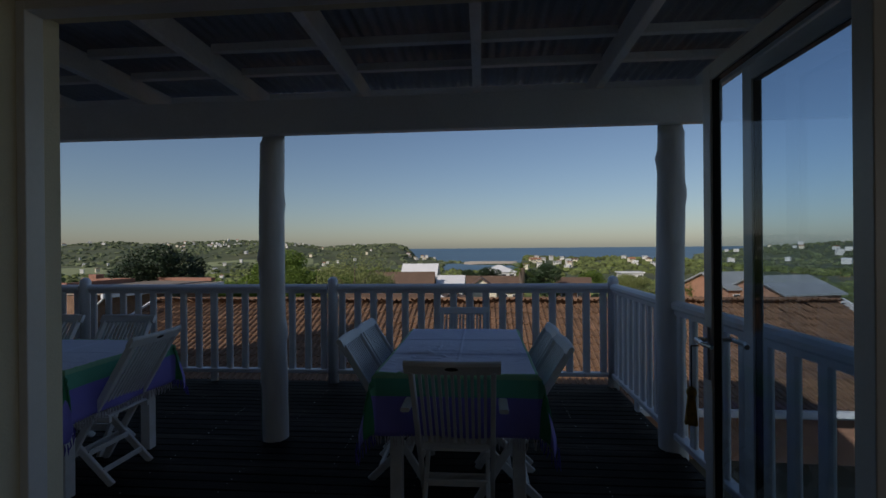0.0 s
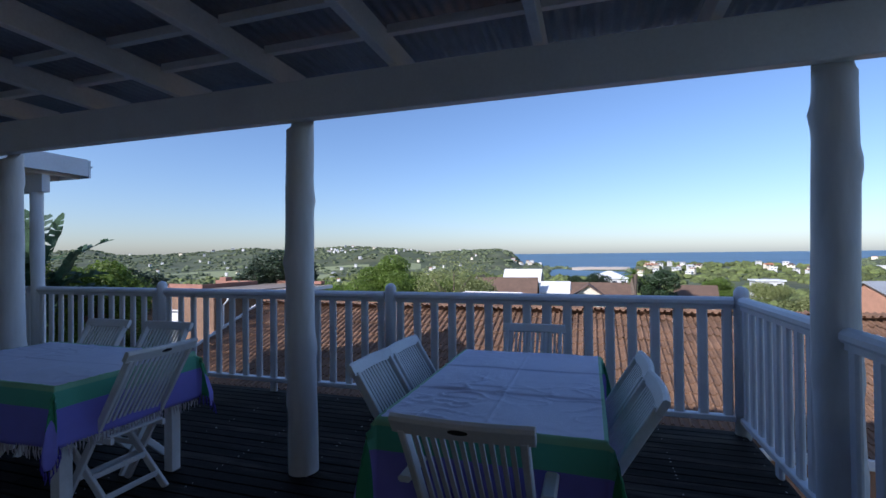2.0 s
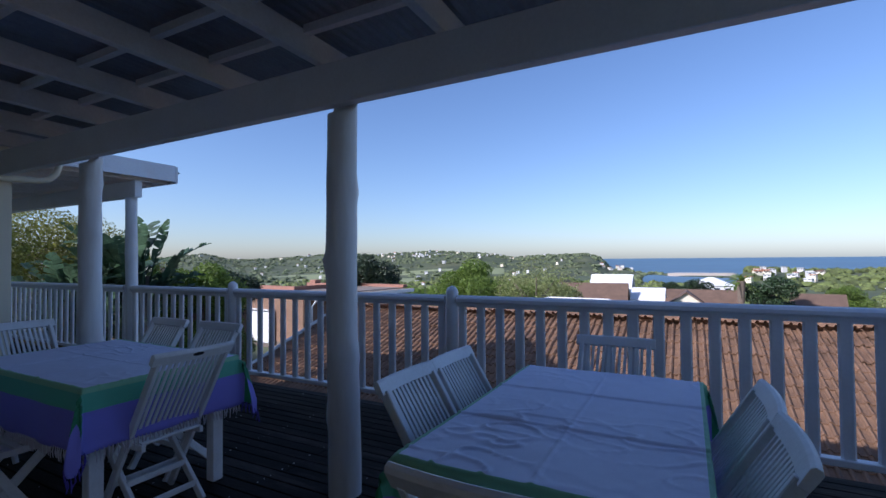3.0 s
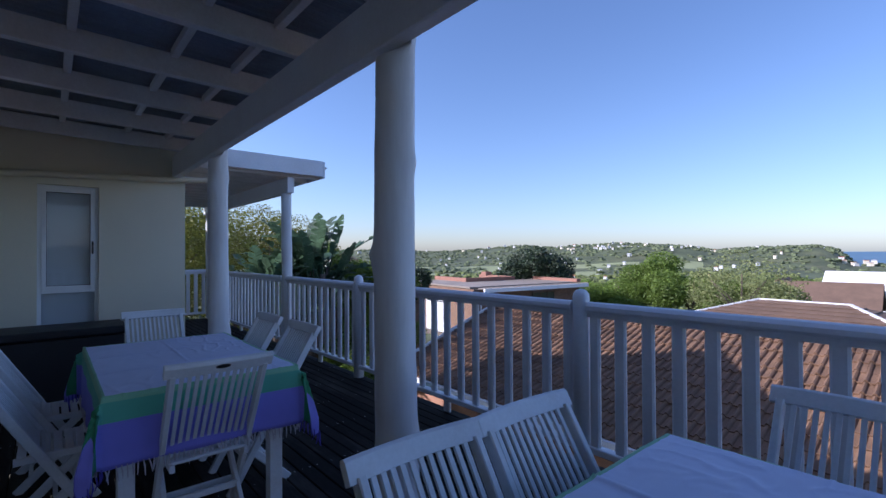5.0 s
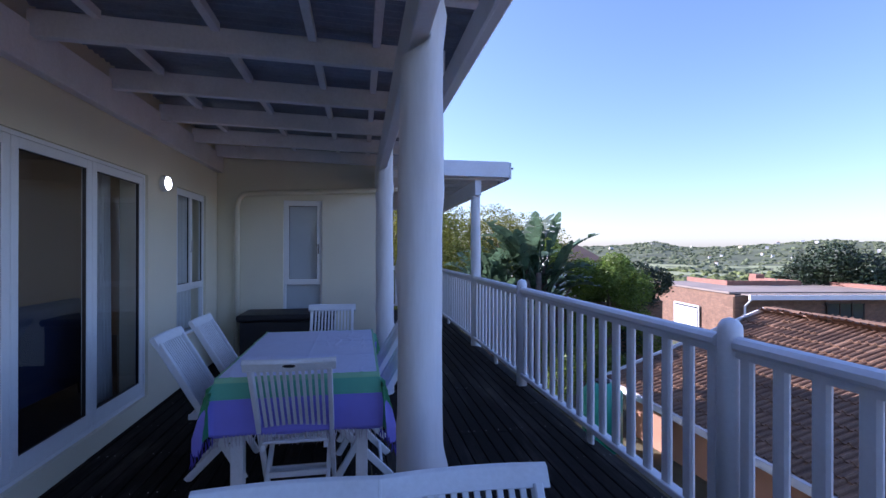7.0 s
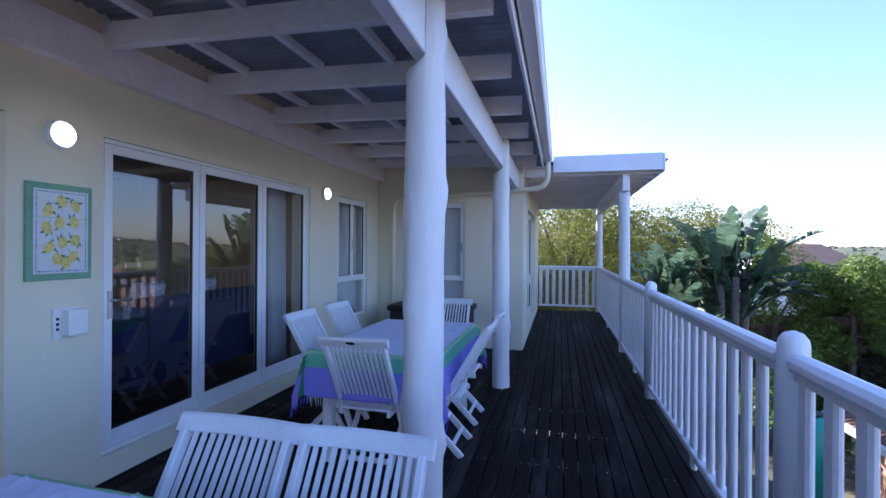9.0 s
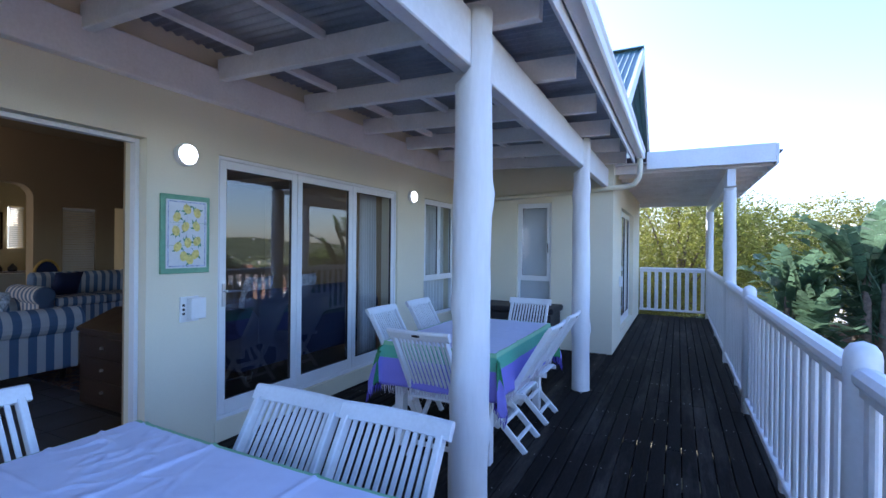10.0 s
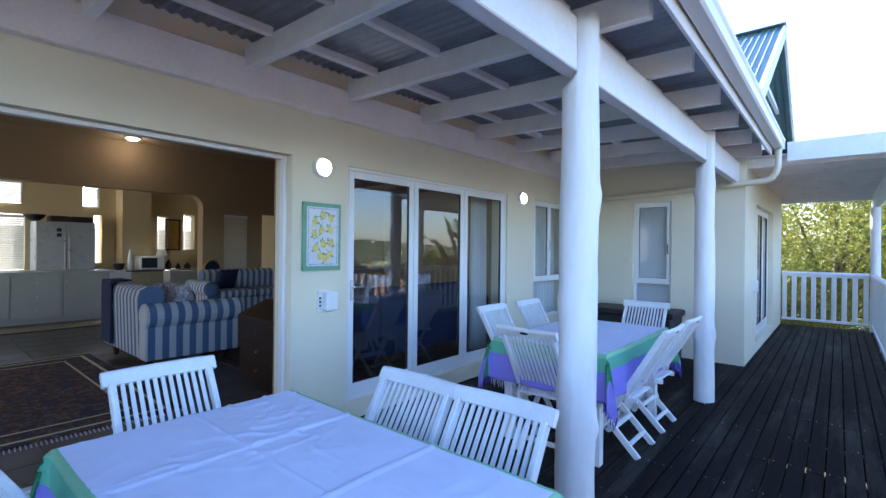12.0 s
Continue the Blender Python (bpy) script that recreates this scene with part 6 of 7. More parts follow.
def banana_clump(x, y, stems, height, seed):
    zg = g(x, y)
    rnd = random.Random(seed)
    for k in range(stems):
        t = 2.4 * k + seed
        px, py = x + 0.4 * math.cos(t) * (k > 0), y + 0.35 * math.sin(t) * (k > 0)
        e = thing("banana_palm", px, py, zg, "tall wild banana palm with large torn glossy leaves", "palm", "wild banana palms")
        H = height * rnd.uniform(0.72, 1.0)
        bm = B()
        tube(bm, [(0, 0, -0.2), (0.02, 0, H * 0.3), (0, 0.03, H * 0.62)], [0.14, 0.12, 0.08], 9)
        part("trunk", bm, M["trunk"], e, smooth=True)
        fan = rnd.uniform(0, 3.14)
        m = 14
        for i in range(m):
            f = (i / (m - 1) - 0.5) * 2
            lean = f * 0.6
            dx = math.sin(lean)
            d = Vector((dx * math.cos(fan), dx * math.sin(fan), math.cos(lean))) + Vector((rnd.uniform(-.25, .25), rnd.uniform(-.25, .25), 0))
            bm = B()
            banana_leaf(bm, (0, 0, H * (0.38 + 0.2 * rnd.random())), d, H * rnd.uniform(0.34, 0.47), 0.23 + 0.1 * rnd.random(), 0.12 + 0.4 * abs(f), rnd)
            part("leaf", bm, M["leaf_palm"], e, fix=False)


banana_clump(-12.5, 10.5, 5, 6.6, 3)
banana_clump(-12.1, 9.15, 4, 6.3, 8)
tree("leafy_bush", -10.9, 11.3, g(-10.9, 11.3), 2.6, 1.5, M["leaf_mid"], "low green shrubs round the feet of the banana palms", 61, 5000, 0.08, 0.9, 10, 3, 0.06, 0.1)


# houses
def house(name, x, y, zb, w, d, wall_h, roof_h, turn, wall, roof, label, kind_="gable", windows=3, over=0.3, chimney=False):
    e = thing(name, x, y, zb, label, "house", turn=turn)
    bm = B(); box(bm, -w / 2, -d / 2, -3, w / 2, d / 2, wall_h)
    if kind_ == "gable":
        a = [bm.verts.new(p) for p in ((-w / 2, -d / 2, wall_h), (-w / 2, d / 2, wall_h), (-w / 2, 0, wall_h + roof_h))]
        b = [bm.verts.new(p) for p in ((w / 2, -d / 2, wall_h), (w / 2, d / 2, wall_h), (w / 2, 0, wall_h + roof_h))]
        bm.faces.new(a), bm.faces.new(b[::-1])
    part("wall", bm, M[wall], e)
    bm = B()
    W_, D_, t = w / 2 + over, d / 2 + over, 0.14
    z = wall_h - over * roof_h / (d / 2)
    if kind_ == "gable":
        pr = [(-D_, z), (0, wall_h + roof_h), (D_, z), (D_, z + t), (0, wall_h + roof_h + t), (-D_, z + t)]
        r = [[bm.verts.new((xx, p, q)) for p, q in pr] for xx in (-W_, W_)]
        for i in range(6):
            bm.faces.new((r[0][i], r[0][(i + 1) % 6], r[1][(i + 1) % 6], r[1][i]))
        bm.faces.new(r[0]), bm.faces.new(r[1][::-1])
    elif kind_ == "hip":
        lo = [bm.verts.new(p) for p in ((-W_, -D_, z), (W_, -D_, z), (W_, D_, z), (-W_, D_, z))]
        hi = [bm.verts.new(p) for p in ((-max(0.1, W_ - D_), 0, wall_h + roof_h), (max(0.1, W_ - D_), 0, wall_h + roof_h))]
        bm.faces.new(lo[::-1])
        bm.faces.new((lo[0], lo[1], hi[1], hi[0])), bm.faces.new((lo[2], lo[3], hi[0], hi[1]))
        bm.faces.new((lo[1], lo[2], hi[1])), bm.faces.new((lo[3], lo[0], hi[0]))
    else:
        box(bm, -W_, -D_, wall_h, W_, D_, wall_h + 0.25)
    part("roof", bm, M[roof], e)
    for i in range(windows):
        xx = -w / 2 + w * (i + 0.5) / windows
        s = min(0.8, w / windows * 0.28)
        wn = new("window")
        wn.parent = e
        bm = B(); box(bm, xx - s, -d / 2 - 0.04, wall_h * 0.38, xx + s, -d / 2 - 0.01, wall_h * 0.8); part("pane", bm, M["darkglass"], wn)
        bm = B(); rect_frame(bm, xx - s - 0.06, xx + s + 0.06, wall_h * 0.38 - 0.06, wall_h * 0.8 + 0.06, -d / 2 - 0.06, -d / 2 - 0.015, 0.06); part("frame", bm, M["roofwhite"], wn)
    if chimney:
        bm = B(); box(bm, w * 0.2, -0.3, wall_h, w * 0.2 + 0.5, 0.3, wall_h + roof_h + 0.7); part("chimney", bm, M[wall], e)
    return e


def house_at(a, r, ztop, w, d, wall_h, roof_h, wall, roof, label, kind_="gable", turn=0, windows=3, chimney=False):
    x, y, _ = polar(a, r)
    return house("house", x, y, ztop - wall_h - roof_h, w, d, wall_h, roof_h, turn, wall, roof, label, kind_, windows, chimney=chimney)


house_at(-7.8, 56, -0.5, 3.9, 3.4, 2.6, 1.2, "housewhite", "roofwhite", "small white house with a pale steep roof behind a brown-roofed one", windows=2)
house_at(-9.8, 50, -1.2, 6.0, 5.0, 2.3, 2.0, "housewhite", "roofbrown", "brown-roofed house with white gable edges below the deck", turn=3)
house_at(-13.2, 52, -1.0, 3.0, 5.0, 2.3, 1.9, "housewhite", "roofbrown", "narrow brown-roofed house with a white edge", turn=90, windows=1)
house_at(-3.9, 52, -1.75, 2.6, 4.0, 2.4, 0.9, "housewhite", "roofwhite", "small house with a pale metal roof", turn=0, windows=2)
house_at(1.4, 58, -2.2, 7.2, 5.2, 2.2, 1.6, "housecream", "roofbrown", "cream single-storey house with a brown roof", turn=-4, windows=5)
house_at(-0.1, 55.4, -2.2, 3.0, 3.6, 2.2, 1.3, "housecream", "roofbrown", "cream gabled wing of the brown-roofed house", turn=90, windows=1)
house_at(2.2, 92, -1.9, 6.2, 5.5, 2.6, 1.2, "housewhite", "roofwhite", "white two-storey house with a pale hipped roof near the lagoon", "hip", 0, 4)
house_at(11.2, 62, -2.6, 4.0, 4.5, 2.3, 1.2, "housebrick", "roofbrown", "brick house with a brown roof among bushes", "gable", -8, 2)
house_at(17.5, 110, -3.9, 4.6, 4.0, 2.3, 0.4, "housewhite", "roofwhite", "low white-roofed house among bushes", "flat", 0, 3)
house_at(32.5, 44, -1.0, 4.8, 5.5, 2.5, 1.1, "housebrick", "roofgrey", "orange-brick house with a grey metal roof", "gable", 14, 2)
house_at(27.5, 46, -0.9, 4.0, 5.5, 2.5, 1.1, "housebrick", "roofgrey", "brick house with a pale grey roof beyond the deck", "gable", 14, 2)
house_at(-66, 42, 1.9, 8.5, 6.0, 2.6, 1.3, "housewhite", "roofbrown", "white-edged brown-tiled house behind the garden", "gable", -66, 2)
rnd = random.Random(77)
made = 0
kinds = (("housewhite", "rooforange"), ("housewhite", "roofwhite"), ("housecream", "rooforange"), ("housewhite", "roofgrey"), ("housecream", "roofbrown"), ("housewhite", "roofwhite"), ("housewhite", "roofgrey"))
for a0, a1, r0, r1, n, s in ((-36, -9.5, 1020, 1290, 60, 4.6), (-50, -12, 620, 1000, 40, 3.6), (-9.0, -5.2, 780, 830, 10, 6), (5.2, 12, 290, 375, 18, 3.5), (15.5, 21, 320, 375, 9, 3.8), (24, 38, 700, 1150, 18, 8), (-40, -15, 280, 600, 14, 3.8), (-62, -40, 1100, 1400, 8, 7)):
    for i in range(n):
        a, r = rnd.uniform(a0, a1), rnd.uniform(r0, r1)
        z = land(a, r)
        if z < -23:
            continue
        k = kinds[rnd.randrange(len(kinds))]
        q = rnd.uniform(0.7, 1.25) * s
        lift = (2.6 if 5 < a < 22 else 1.5) if r < 600 else 3.5
        house("house", r * math.sin(radians(a)), r * math.cos(radians(a)), z + lift, q, q * 0.6, q * 0.3, q * rnd.choice((0.1, 0.16, 0.12)), -a + rnd.uniform(-35, 35), k[0], k[1],
              "far %s house with a %s roof on the wooded slope" % ("white" if k[0] == "housewhite" else "cream", {"rooforange": "red", "roofwhite": "white", "roofgrey": "grey", "roofbrown": "brown"}[k[1]]), rnd.choice(("gable", "hip", "flat")), 0 if r > 600 else 2)

# date palm beyond the roofs
x, y, _ = polar(5.0, 54)
e = thing("date_palm", x, y, g(x, y), "date palm with a rough trunk and drooping fronds between the houses", "palm")
zt = -0.9 - g(x, y)
bm = B(); tube(bm, [(0, 0, -0.3), (0, 0, zt * 0.5), (0, 0, zt)], [0.34, 0.28, 0.4], 10); part("trunk", bm, M["trunk"], e)
rnd = random.Random(2)
for i in range(26):
    t, el = rnd.uniform(0, 6.28), rnd.uniform(-0.5, 1.3)
    d = Vector((math.cos(t) * math.cos(el), math.sin(t) * math.cos(el), math.sin(el)))
    bm = B()
    s = d.cross(Vector((0, 0, 1))).normalized()
    for j in range(8):
        f0, f1 = j / 8, (j + 1) / 8
        p0 = Vector((0, 0, zt)) + d * 1.5 * f0 + Vector((0, 0, -0.7 * f0 * f0))
        p1 = Vector((0, 0, zt)) + d * 1.5 * f1 + Vector((0, 0, -0.7 * f1 * f1))
        for sg in (-1, 1):
            bm.faces.new([bm.verts.new(p) for p in (p0, p1, p1 + s * sg * 0.22 * (1 - f1 * 0.7) + Vector((0, 0, -0.1)))])
    part("frond", bm, M["leaf_mid"], e, fix=False)

# flat-roofed brick house
bh = thing("brick_house", 0, 0, 0, "flat-roofed red-brick house with a white gutter, a parapet and a chimney", "house")
HX0, HX1, HY0, HY1, HT = -26.2, -18.2, 21.4, 30.2, -0.62
GB = -4.2
bh.matrix_basis = Matrix.Translation((-18.67, 23.0, 0)) @ pose(0, 0, 0, 0, 0, -8) @ Matrix.Translation((-HX1, -HY0, 0))
bm = B(); box(bm, HX0, HY0 + 0.055, GB, HX1 - 0.055, HY1, HT - 0.05); part("wall", bm, M["mortar"], bh)
bm = B(); box(bm, HX0 - 0.2, HY0 - 0.02, HT, HX1 - 0.3, HY1 + 0.2, HT + 0.1); box(bm, HX1 - 0.29, HY0 + 0.5, HT - 0.03, HX1 + 0.45, HY1 + 0.2, HT + 0.03); part("roof", bm, M["flatroof"], bh)
bm = B()
for i in range(44):
    box(bm, HX1 + 0.3, HY0 + 0.55 + i * 0.2, HT + 0.03, HX1 + 0.46, HY0 + 0.65 + i * 0.2, HT + 0.06)
tagged(part("roof_ribs", bm, M["flatroof"], bh), kind="stuff")
bm = B(); box(bm, HX1 + 0.46, HY0 + 0.4, HT - 0.2, HX1 + 0.6, HY1 + 0.3, HT + 0.02); part("gutter", bm, M["alu"], bh)
bm = B(); tube(bm, [(HX1 + 0.5, HY0 + 0.5, HT - 0.2), (HX1 + 0.15, HY0 + 0.45, HT - 0.55), (HX1 + 0.12, HY0 + 0.45, GB)], 0.05, 10); part("downpipe", bm, M["alu"], bh)
bm = B()
box(bm, HX0 - 0.5, HY0 + 2.6, HT + 0.1, HX0 + 3.6, HY0 + 2.8, HT + 0.36); box(bm, HX0 + 3.4, HY0 + 2.8, HT + 0.1, HX0 + 3.6, HY0 + 7, HT + 0.36); box(bm, HX0 - 0.5, HY0 + 6.8, HT + 0.1, HX0 + 3.4, HY0 + 7, HT + 0.36); box(bm, HX0 + 3.7, HY1 - 0.2, HT + 0.1, HX1, HY1 + 0.2, HT + 0.3)
part("parapet", bm, M["redparapet"], bh)
bm = B(); box(bm, HX0 + 3.2, HY0 + 4.2, HT + 0.5, HX0 + 3.75, HY0 + 4.7, HT + 0.75); part("chimney", bm, M["redparapet"], bh)
wn = new("window"); wn.parent = bh
bm = B(); box(bm, HX0 + 2.9, HY0 - 0.06, HT - 2.8, HX0 + 5.2, HY0 - 0.02, HT - 0.95); part("pane", bm, M["darkglass"], wn)
bm = B(); rect_frame(bm, HX0 + 2.8, HX0 + 5.3, HT - 2.9, HT - 0.87, HY0 - 0.08, HY0 - 0.03, 0.08); part("frame", bm, M["roofwhite"], wn)
gd = new("garage_door"); gd.parent = bh
bm = B()
for i in range(9):
    box(bm, HX0 + 2.95, HY0 - 0.1, HT - 2.82 + i * 0.2, HX0 + 5.15, HY0 - 0.065, HT - 2.635 + i * 0.2)
part("slats", bm, M["roofwhite"], gd)
wn = new("window"); wn.parent = bh
bm = B(); box(bm, HX1 + 0.002, HY0 + 4.6, HT - 1.3, HX1 + 0.03, HY0 + 6.4, HT - 0.45); part("pane", bm, M["darkglass"], wn)
bm = B()
for y_ in (4.55, 5.2, 5.8, 6.4):
    box(bm, HX1 + 0.031, HY0 + y_, HT - 1.35, HX1 + 0.06, HY0 + y_ + 0.05, HT - 0.4)
part("frame", bm, M["darkwood"], wn)


def brick_wall(parent, origin, along, length, z0, z1, kind, holes=(), name="bricks", bl=0.22, bh_=0.073, joint=0.012, first=0, part_limit=0):
    """A face of stretcher-bond bricks in front of a mortar wall: nearest rows as single parts, the rest joined."""
    o, d = Vector(origin), Vector(along).normalized()
    nrm = Vector((d.y, -d.x, 0))
    rnd = random.Random(len(parent.name) + int(length))
    bm = B()
    shared = None
    made_ = 0
    rows_ = int((z1 - z0) / (bh_ + joint))
    for r in range(rows_):
        z = z1 - (r + 1) * (bh_ + joint)
        s = -(bl + joint) / 2 * (r % 2)
        while s < length:
            a, b = max(0, s), min(length, s + bl)
            s += bl + joint
            if b - a < 0.03 or any(h[0] < (a + b) / 2 < h[1] and h[2] < z < h[3] for h in holes):
                continue
            out = rnd.uniform(0.004, 0.012)
            if made_ < part_limit and b - a > bl - 0.001:
                if shared is None:
                    sb = B()
                    box(sb, -bl / 2, -0.045, 0, bl / 2, 0.01, bh_)
                    ob = part("brick", sb, M["brick"], parent)
                    shared = ob.data
                else:
                    ob = new("brick", shared)
                    ob.parent = parent
                c = o + d * (a + b) / 2 + nrm * (-out * 0.3)
                ob.matrix_basis = Matrix.Translation((c.x, c.y, z)) @ pose(0, 0, 0, 0, 0, math.degrees(math.atan2(d.y, d.x)))
                made_ += 1
                continue
            p0, p1 = o + d * a, o + d * b
            q0, q1 = p0 + nrm * out, p1 + nrm * out
            v = [bm.verts.new(p) for p in ((q0.x, q0.y, z), (q1.x, q1.y, z), (q1.x, q1.y, z + bh_), (q0.x, q0.y, z + bh_), (p0.x - nrm.x * .02, p0.y - nrm.y * .02, z), (p1.x - nrm.x * .02, p1.y - nrm.y * .02, z), (p1.x - nrm.x * .02, p1.y - nrm.y * .02, z + bh_), (p0.x - nrm.x * .02, p0.y - nrm.y * .02, z + bh_))]
            for f in ((0, 1, 2, 3), (4, 5, 1, 0), (3, 2, 6, 7), (4, 0, 3, 7), (1, 5, 6, 2)):
                bm.faces.new([v[i] for i in f])
    ob = part(name, bm, M["brick"], parent)
    return tagged(ob, kind="stuff")


brick_wall(bh, (HX0, HY0 + 0.05, 0), (1, 0, 0), HX1 - HX0, -3.4, HT - 0.02, 0, holes=[(2.8, 5.3, HT - 2.95, HT - 0.9)])
brick_wall(bh, (HX1 - 0.05, HY0, 0), (0, 1, 0), HY1 - HY0, -3.4, HT - 0.1, 0, holes=[(4.5, 6.45, HT - 1.35, HT - 0.4)])
gw = thing("garden_wall", -3.4, 0, -0.45, "red-brick garden wall standing behind the palms", "wall")
bm = B(); box(bm, -13.75, 9.5, -3.2, -13.555, 18.0, -0.2); part("core", bm, M["mortar"], gw)
brick_wall(gw, (-13.55, 9.5, 0), (0, 1, 0), 8.5, -2.9, -0.2, 0, part_limit=280)

# neighbour's tiled house
nb = thing("tiled_house", 0, 0, 0, "single-storey house with a brown concrete-tiled roof just below the deck", "house")
NX0, NX1, NY, NR, ZE, ZR = -9.8, 10.4, 11.4, 15.9, -1.6, -0.08
sl = math.hypot(NR - NY, ZR - ZE)
ang = math.degrees(math.atan2(ZR - ZE, NR - NY))
bm = B(); box(bm, NX0 + 0.25, NY + 0.45, -4.5, NX1 - 0.25, NR + 3.6, ZE - 0.05); part("wall", bm, M["housebrick"], nb)
bm = B()
v = [bm.verts.new(p) for p in ((NX0 + .05, NY + 0.02, ZE - 0.06), (NX1 - .05, NY + 0.02, ZE - 0.06), (NX1 - .05, NR, ZR - 0.06), (NX0 + .05, NR, ZR - 0.06), (NX0 + .05, 2 * NR - NY, ZE - 0.06), (NX1 - .05, 2 * NR - NY, ZE - 0.06))]
bm.faces.new((v[0], v[1], v[2], v[3])), bm.faces.new((v[3], v[2], v[5], v[4])), bm.faces.new((v[0], v[3], v[4])), bm.faces.new((v[1], v[5], v[2])), bm.faces.new((v[0], v[4], v[5], v[1]))
part("underlay", bm, M["darkwood"], nb, fix=True)
for p, q in (((NX0, NY - 0.02), (NX0, NR)), ((NX0, 2 * NR - NY), (NX0, NR)), ((NX1, NY - 0.02), (NX1, NR))):
    bm = B()
    bar(bm, (p[0], p[1], ZE - 0.02), (q[0], q[1], ZR), 0.05, 0.2)
    part("barge_board", bm, M["roofwhite"], nb)
bm = B(); box(bm, NX0, NY - 0.1, ZE - 0.14, NX1, NY - 0.012, ZE - 0.02); part("gutter", bm, M["roofwhite"], nb)
bm = B(); box(bm, NX0, NY - 0.01, ZE - 0.2, NX1, NY + 0.01, ZE - 0.03); part("fascia", bm, M["roofwhite"], nb)
bm = B()
for i in range(45):
    tube(bm, [(NX0 + i * 0.44, NR, ZR + 0.015 + 0.012 * (i % 2)), (NX0 + (i + 1) * 0.44, NR, ZR + 0.02)], [0.1, 0.1], 8)
part("ridge_tiles", bm, M["rooftile"], nb)
# hipped wing behind it
hw = house("tiled_house", -4.4, 27.6, -4.0, 12, 9, 2.0, 1.4, -4, "housebrick", "roofbrown", "brown-tiled hipped house with pale ridge lines behind the tiled house", "hip", 0)
bm = B()
for sx in (-1, 1):
    bar(bm, (sx * 6.3, -4.8, 1.93), (sx * 1.5, 0, 3.42), 0.12, 0.05)
bar(bm, (-1.5, 0, 3.42), (1.5, 0, 3.42), 0.12, 0.05)
part("ridge_lines", bm, M["roofwhite"], hw)
bm = B()
for i in range(1, 13):
    f = i / 13
    y_, z_, h_ = 4.8 * (1 - f), 1.925 + 1.493 * f, 6.3 - 4.8 * f
    bar(bm, (-h_, -y_, z_), (h_, -y_, z_), 0.1, 0.03)
    bar(bm, (h_, -y_, z_), (h_, y_, z_), 0.1, 0.03)
tagged(part("tile_courses", bm, M["roofbrown"], hw), kind="stuff")
gr = thing("green_roofed_shed", -8.2, 22.6, -3.3, "small shed with a pale green sheet roof", "shed")
bm = B(); box(bm, -1.4, -1, 0, 1.4, 1, 2.15); part("wall", bm, M["housecream"], gr)
bm = B(); box(bm, -1.5, -1.1, 2.155, 1.5, 1.1, 2.22); part("roof", bm, M["green"], gr)

# yard things seen through the balusters
tk = thing("water_tank", -8.6, 10.6, -2.75, "green plastic water tank beside the tiled house", "tank")
bm = B(); tube(bm, [(0, 0, 0), (0, 0, 1.2), (0, 0, 1.35), (0, 0, 1.4)], [0.42, 0.42, 0.3, 0.14], 20)
M["tankgreen"] = mat("green_plastic", (0.02, 0.33, 0.22), 0.4, grain=0.05, bump=0.05)
part("body", bm, M["tankgreen"], tk, smooth=True)
bm = B(); tube(bm, [(0, 0, 1.4), (0, 0, 1.44)], 0.16, 16); part("lid", bm, M["black"], tk)

# ---- many small pieces ----
# roof tiles
tile_bm = B()
prof = [(-0.15, 0.004), (-0.138, 0.04), (-0.115, 0.052), (-0.09, 0.034), (-0.075, 0.004), (0.0, 0.002), (0.012, 0.04), (0.035, 0.052), (0.06, 0.034), (0.075, 0.004), (0.152, 0.006)]
L_, Wt, ex = 0.39, 0.3, 0.335
lo = [tile_bm.verts.new((a, 0, b + 0.03)) for a, b in prof]
hi = [tile_bm.verts.new((a, L_, b - 0.002)) for a, b in prof]
un = [tile_bm.verts.new((a, 0, b + 0.006)) for a, b in prof]
for i in range(len(prof) - 1):
    tile_bm.faces.new((lo[i], lo[i + 1], hi[i + 1], hi[i]))
    tile_bm.faces.new((un[i], un[i + 1], lo[i + 1], lo[i]))
tile_me = bpy.data.meshes.new("tile")
bmesh.ops.recalc_face_normals(tile_bm, faces=tile_bm.faces)
tile_bm.to_mesh(tile_me)
tile_bm.free()
tile_me.materials.append(M["rooftile"])
tv = np.array([v.co[:] for v in tile_me.vertices])
tf = [tuple(p.vertices) for p in tile_me.polygons]
cols_n = int((NX1 - NX0) / Wt)
V, F, k = [], [], 0
rnd = random.Random(6)
for side in (0, 1):
    for r in range(int(sl / ex) + 1):
        for c in range(cols_n):
            s = r * ex - 0.03
            m = Matrix.Translation((NX0 + 0.15 + c * Wt + rnd.uniform(-.003, .003), NY, ZE)) @ pose(0, 0, 0, ang + rnd.uniform(-.3, .3), 0, 0) @ Matrix.Translation((0, s, -0.03))
            if side:
                m = Matrix.Translation((0, 2 * NR, 0)) @ Matrix.Diagonal((1, -1, 1, 1)) @ m
            if not side and k < 300 and -5.6 < NX0 + c * Wt < 4.6 and 0 < r < 10:
                ob = new("tile", tile_me)
                ob.parent = nb
                ob.matrix_basis = m
                k += 1
            else:
                b0 = len(V)
                mm = np.array(m)
                V += (tv @ mm[:3, :3].T + mm[:3, 3]).tolist()
                F += [tuple(i + b0 for i in f) for f in tf]
me = bpy.data.meshes.new("roof_tiles")
me.from_pydata(V, [], F)
me.materials.append(M["rooftile"])
o = new("roof_tiles", me)
o.parent = nb
tagged(o, kind="stuff")

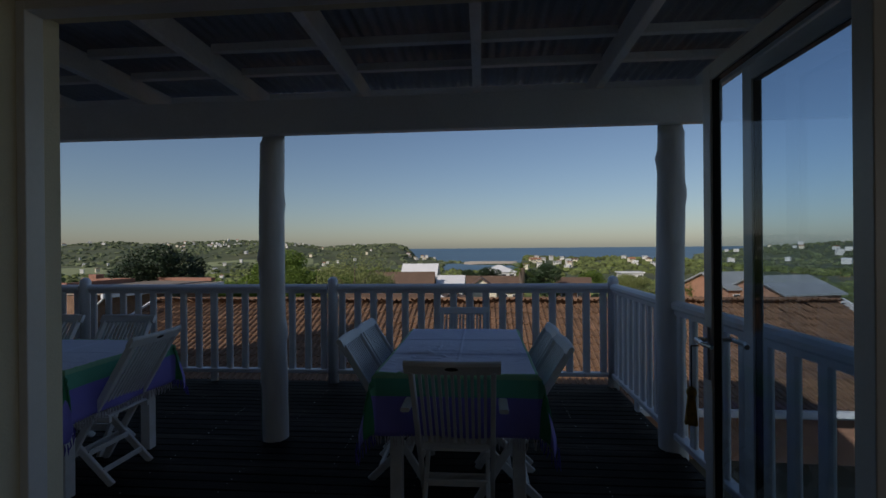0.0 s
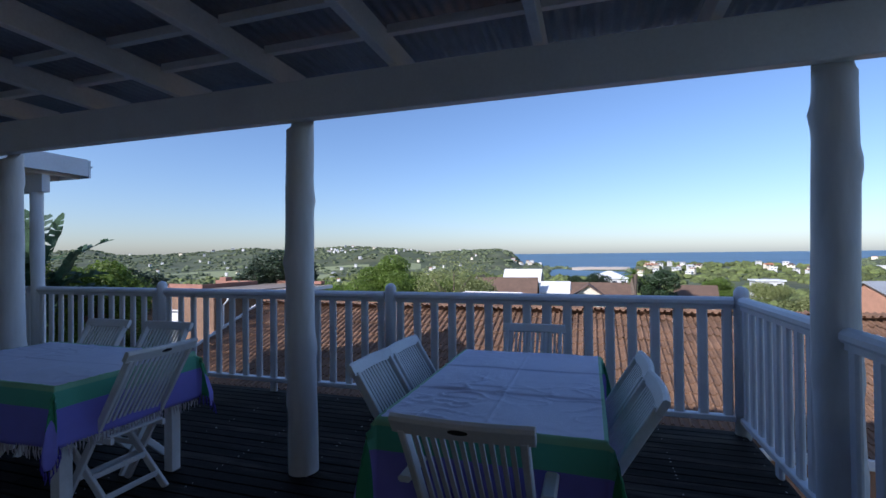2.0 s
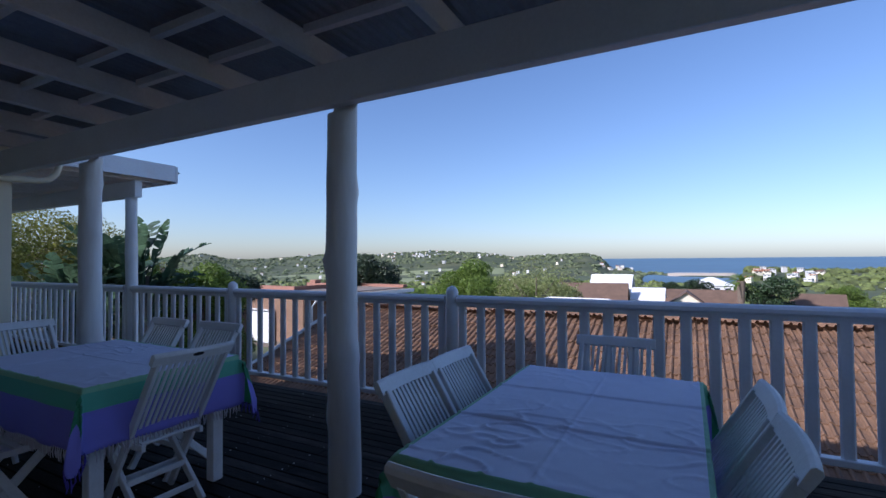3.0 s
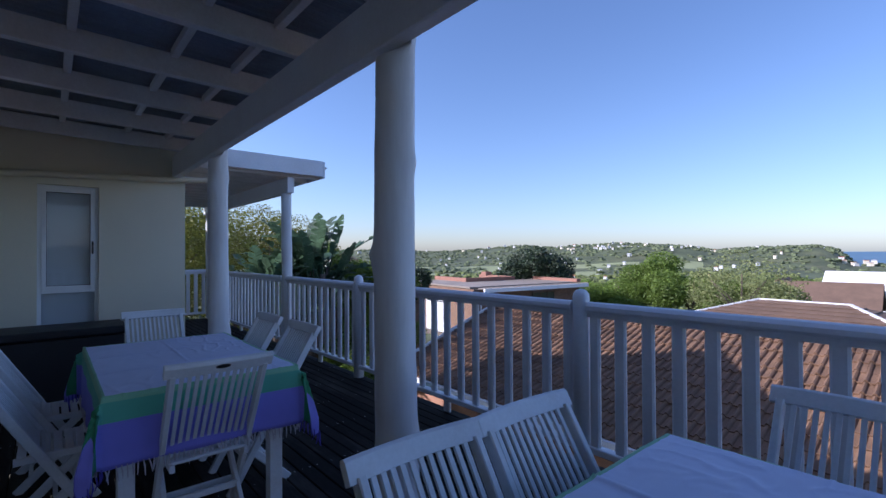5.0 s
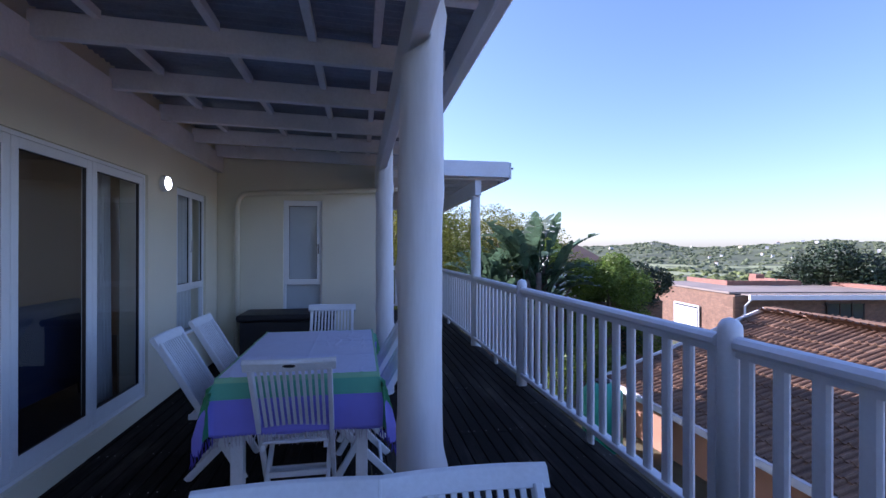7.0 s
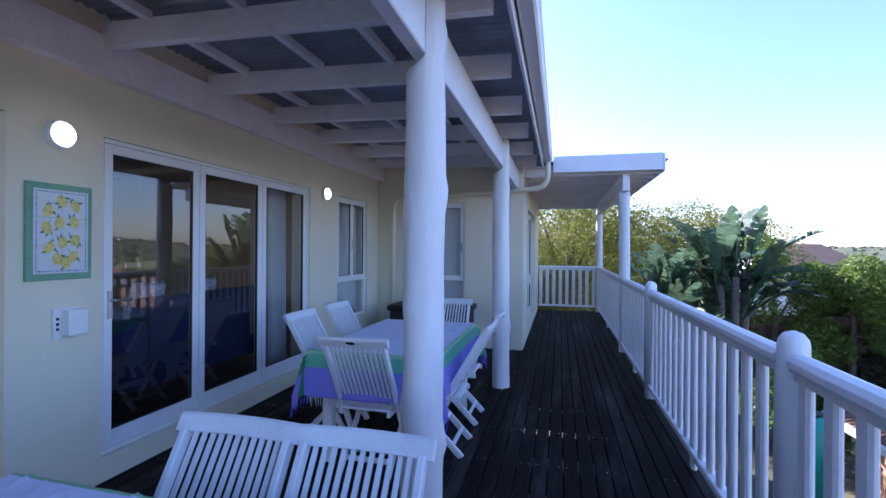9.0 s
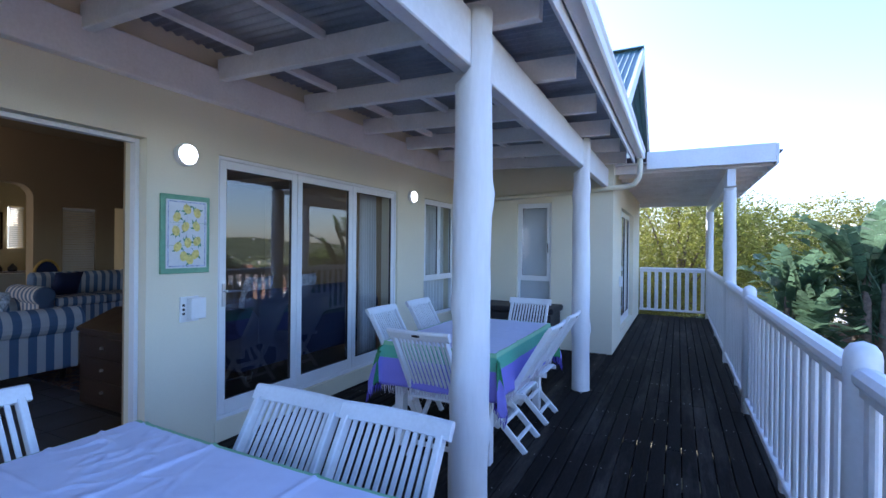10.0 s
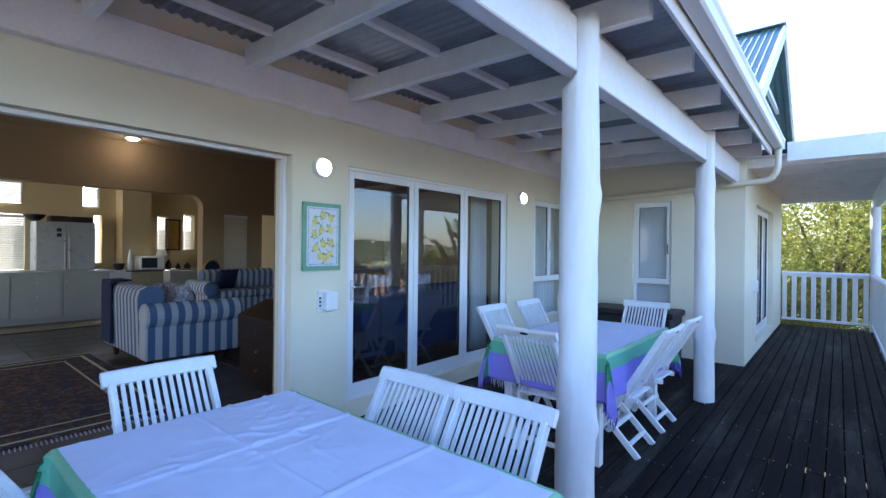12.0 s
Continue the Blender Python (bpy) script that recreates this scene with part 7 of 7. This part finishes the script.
# deck boards
rnd = random.Random(12)
pitch = 0.104
row = 0
y = RY + 0.06 - 0.096
while y > WY - 0.085:
    x = DX1 + 0.008
    left = DX0 if y > EY - 0.02 else WX + 0.004
    first_len = (1.2, 2.4, 3.6)[row % 3]
    if EY - 0.092 < y <= EY - 0.02:
        for a, b in ((DX0, -8.6), (-8.6, WX + 0.002)):
            bm = B()
            bar(bm, (a + 0.002, (EY + 0.003 + y + 0.096) / 2, -0.017), (b - 0.002, (EY + 0.003 + y + 0.096) / 2, -0.017), y + 0.093 - EY, 0.032, e=0.004)
            tagged(part("deck_board", bm, M["deck"], deck), kind="")
    while x > left + 0.05:
        ln = first_len if first_len else 3.6
        first_len = 0
        a = max(left, x - ln)
        ya, yb_ = max(y, WY + 0.003 if left > DX0 else EY + 0.003), y + 0.096
        if yb_ - ya > 0.004:
            bm = B()
            bar(bm, (a + 0.002, (ya + yb_) / 2, -0.017 + rnd.uniform(-.0012, .0012)), (x - 0.002, (ya + yb_) / 2, -0.017 + rnd.uniform(-.0012, .0012)), yb_ - ya, 0.032, e=0.004)
            tagged(part("deck_board", bm, M["deck"], deck), kind="")
        x = a
    y -= pitch
    row += 1

# worn nail heads at the joists
bm = B()
y = RY + 0.06 - 0.096
while y > WY:
    for i, x in enumerate(np.arange(DX0 + 0.12, DX1, 0.6)):
        if y < EY and x < WX + 0.05:
            continue
        for dy in (0.022, 0.074):
            if rnd.random() < 0.5:
                s = rnd.uniform(0.0015, 0.0042)
                box(bm, x - s, y + dy - s, -0.0005, x + s, y + dy + s, 0.0008)
    y -= pitch
tagged(part("nail_heads", bm, M["metal"]), "small pale nail heads along the deck boards", "nails", kind="stuff")

# floor tiles inside the room
tm = None
for i in range(14):
    for j in range(14):
        x, y = -2.6 + i * 0.4, 3.17 - j * 0.4
        if tm is None:
            bm = B()
            box(bm, -0.196, -0.196, -0.011, 0.196, 0.196, 0)
            ob = part("floor_tile", bm, M["floortile"], floor_in)
            tm = ob.data
        else:
            ob = new("floor_tile", tm)
            ob.parent = floor_in
        ob.location = (x, y, FZ)
structure("floor_screed", boxes((-7.5, -5.7, FZ - 0.011, -2.81, WY - 0.28, FZ - 0.002), (3.01, -5.7, FZ - 0.011, 4.6, WY - 0.28, FZ - 0.002), (-2.8, -5.7, FZ - 0.011, 3.0, -2.07, FZ - 0.002)), M["floortile"])
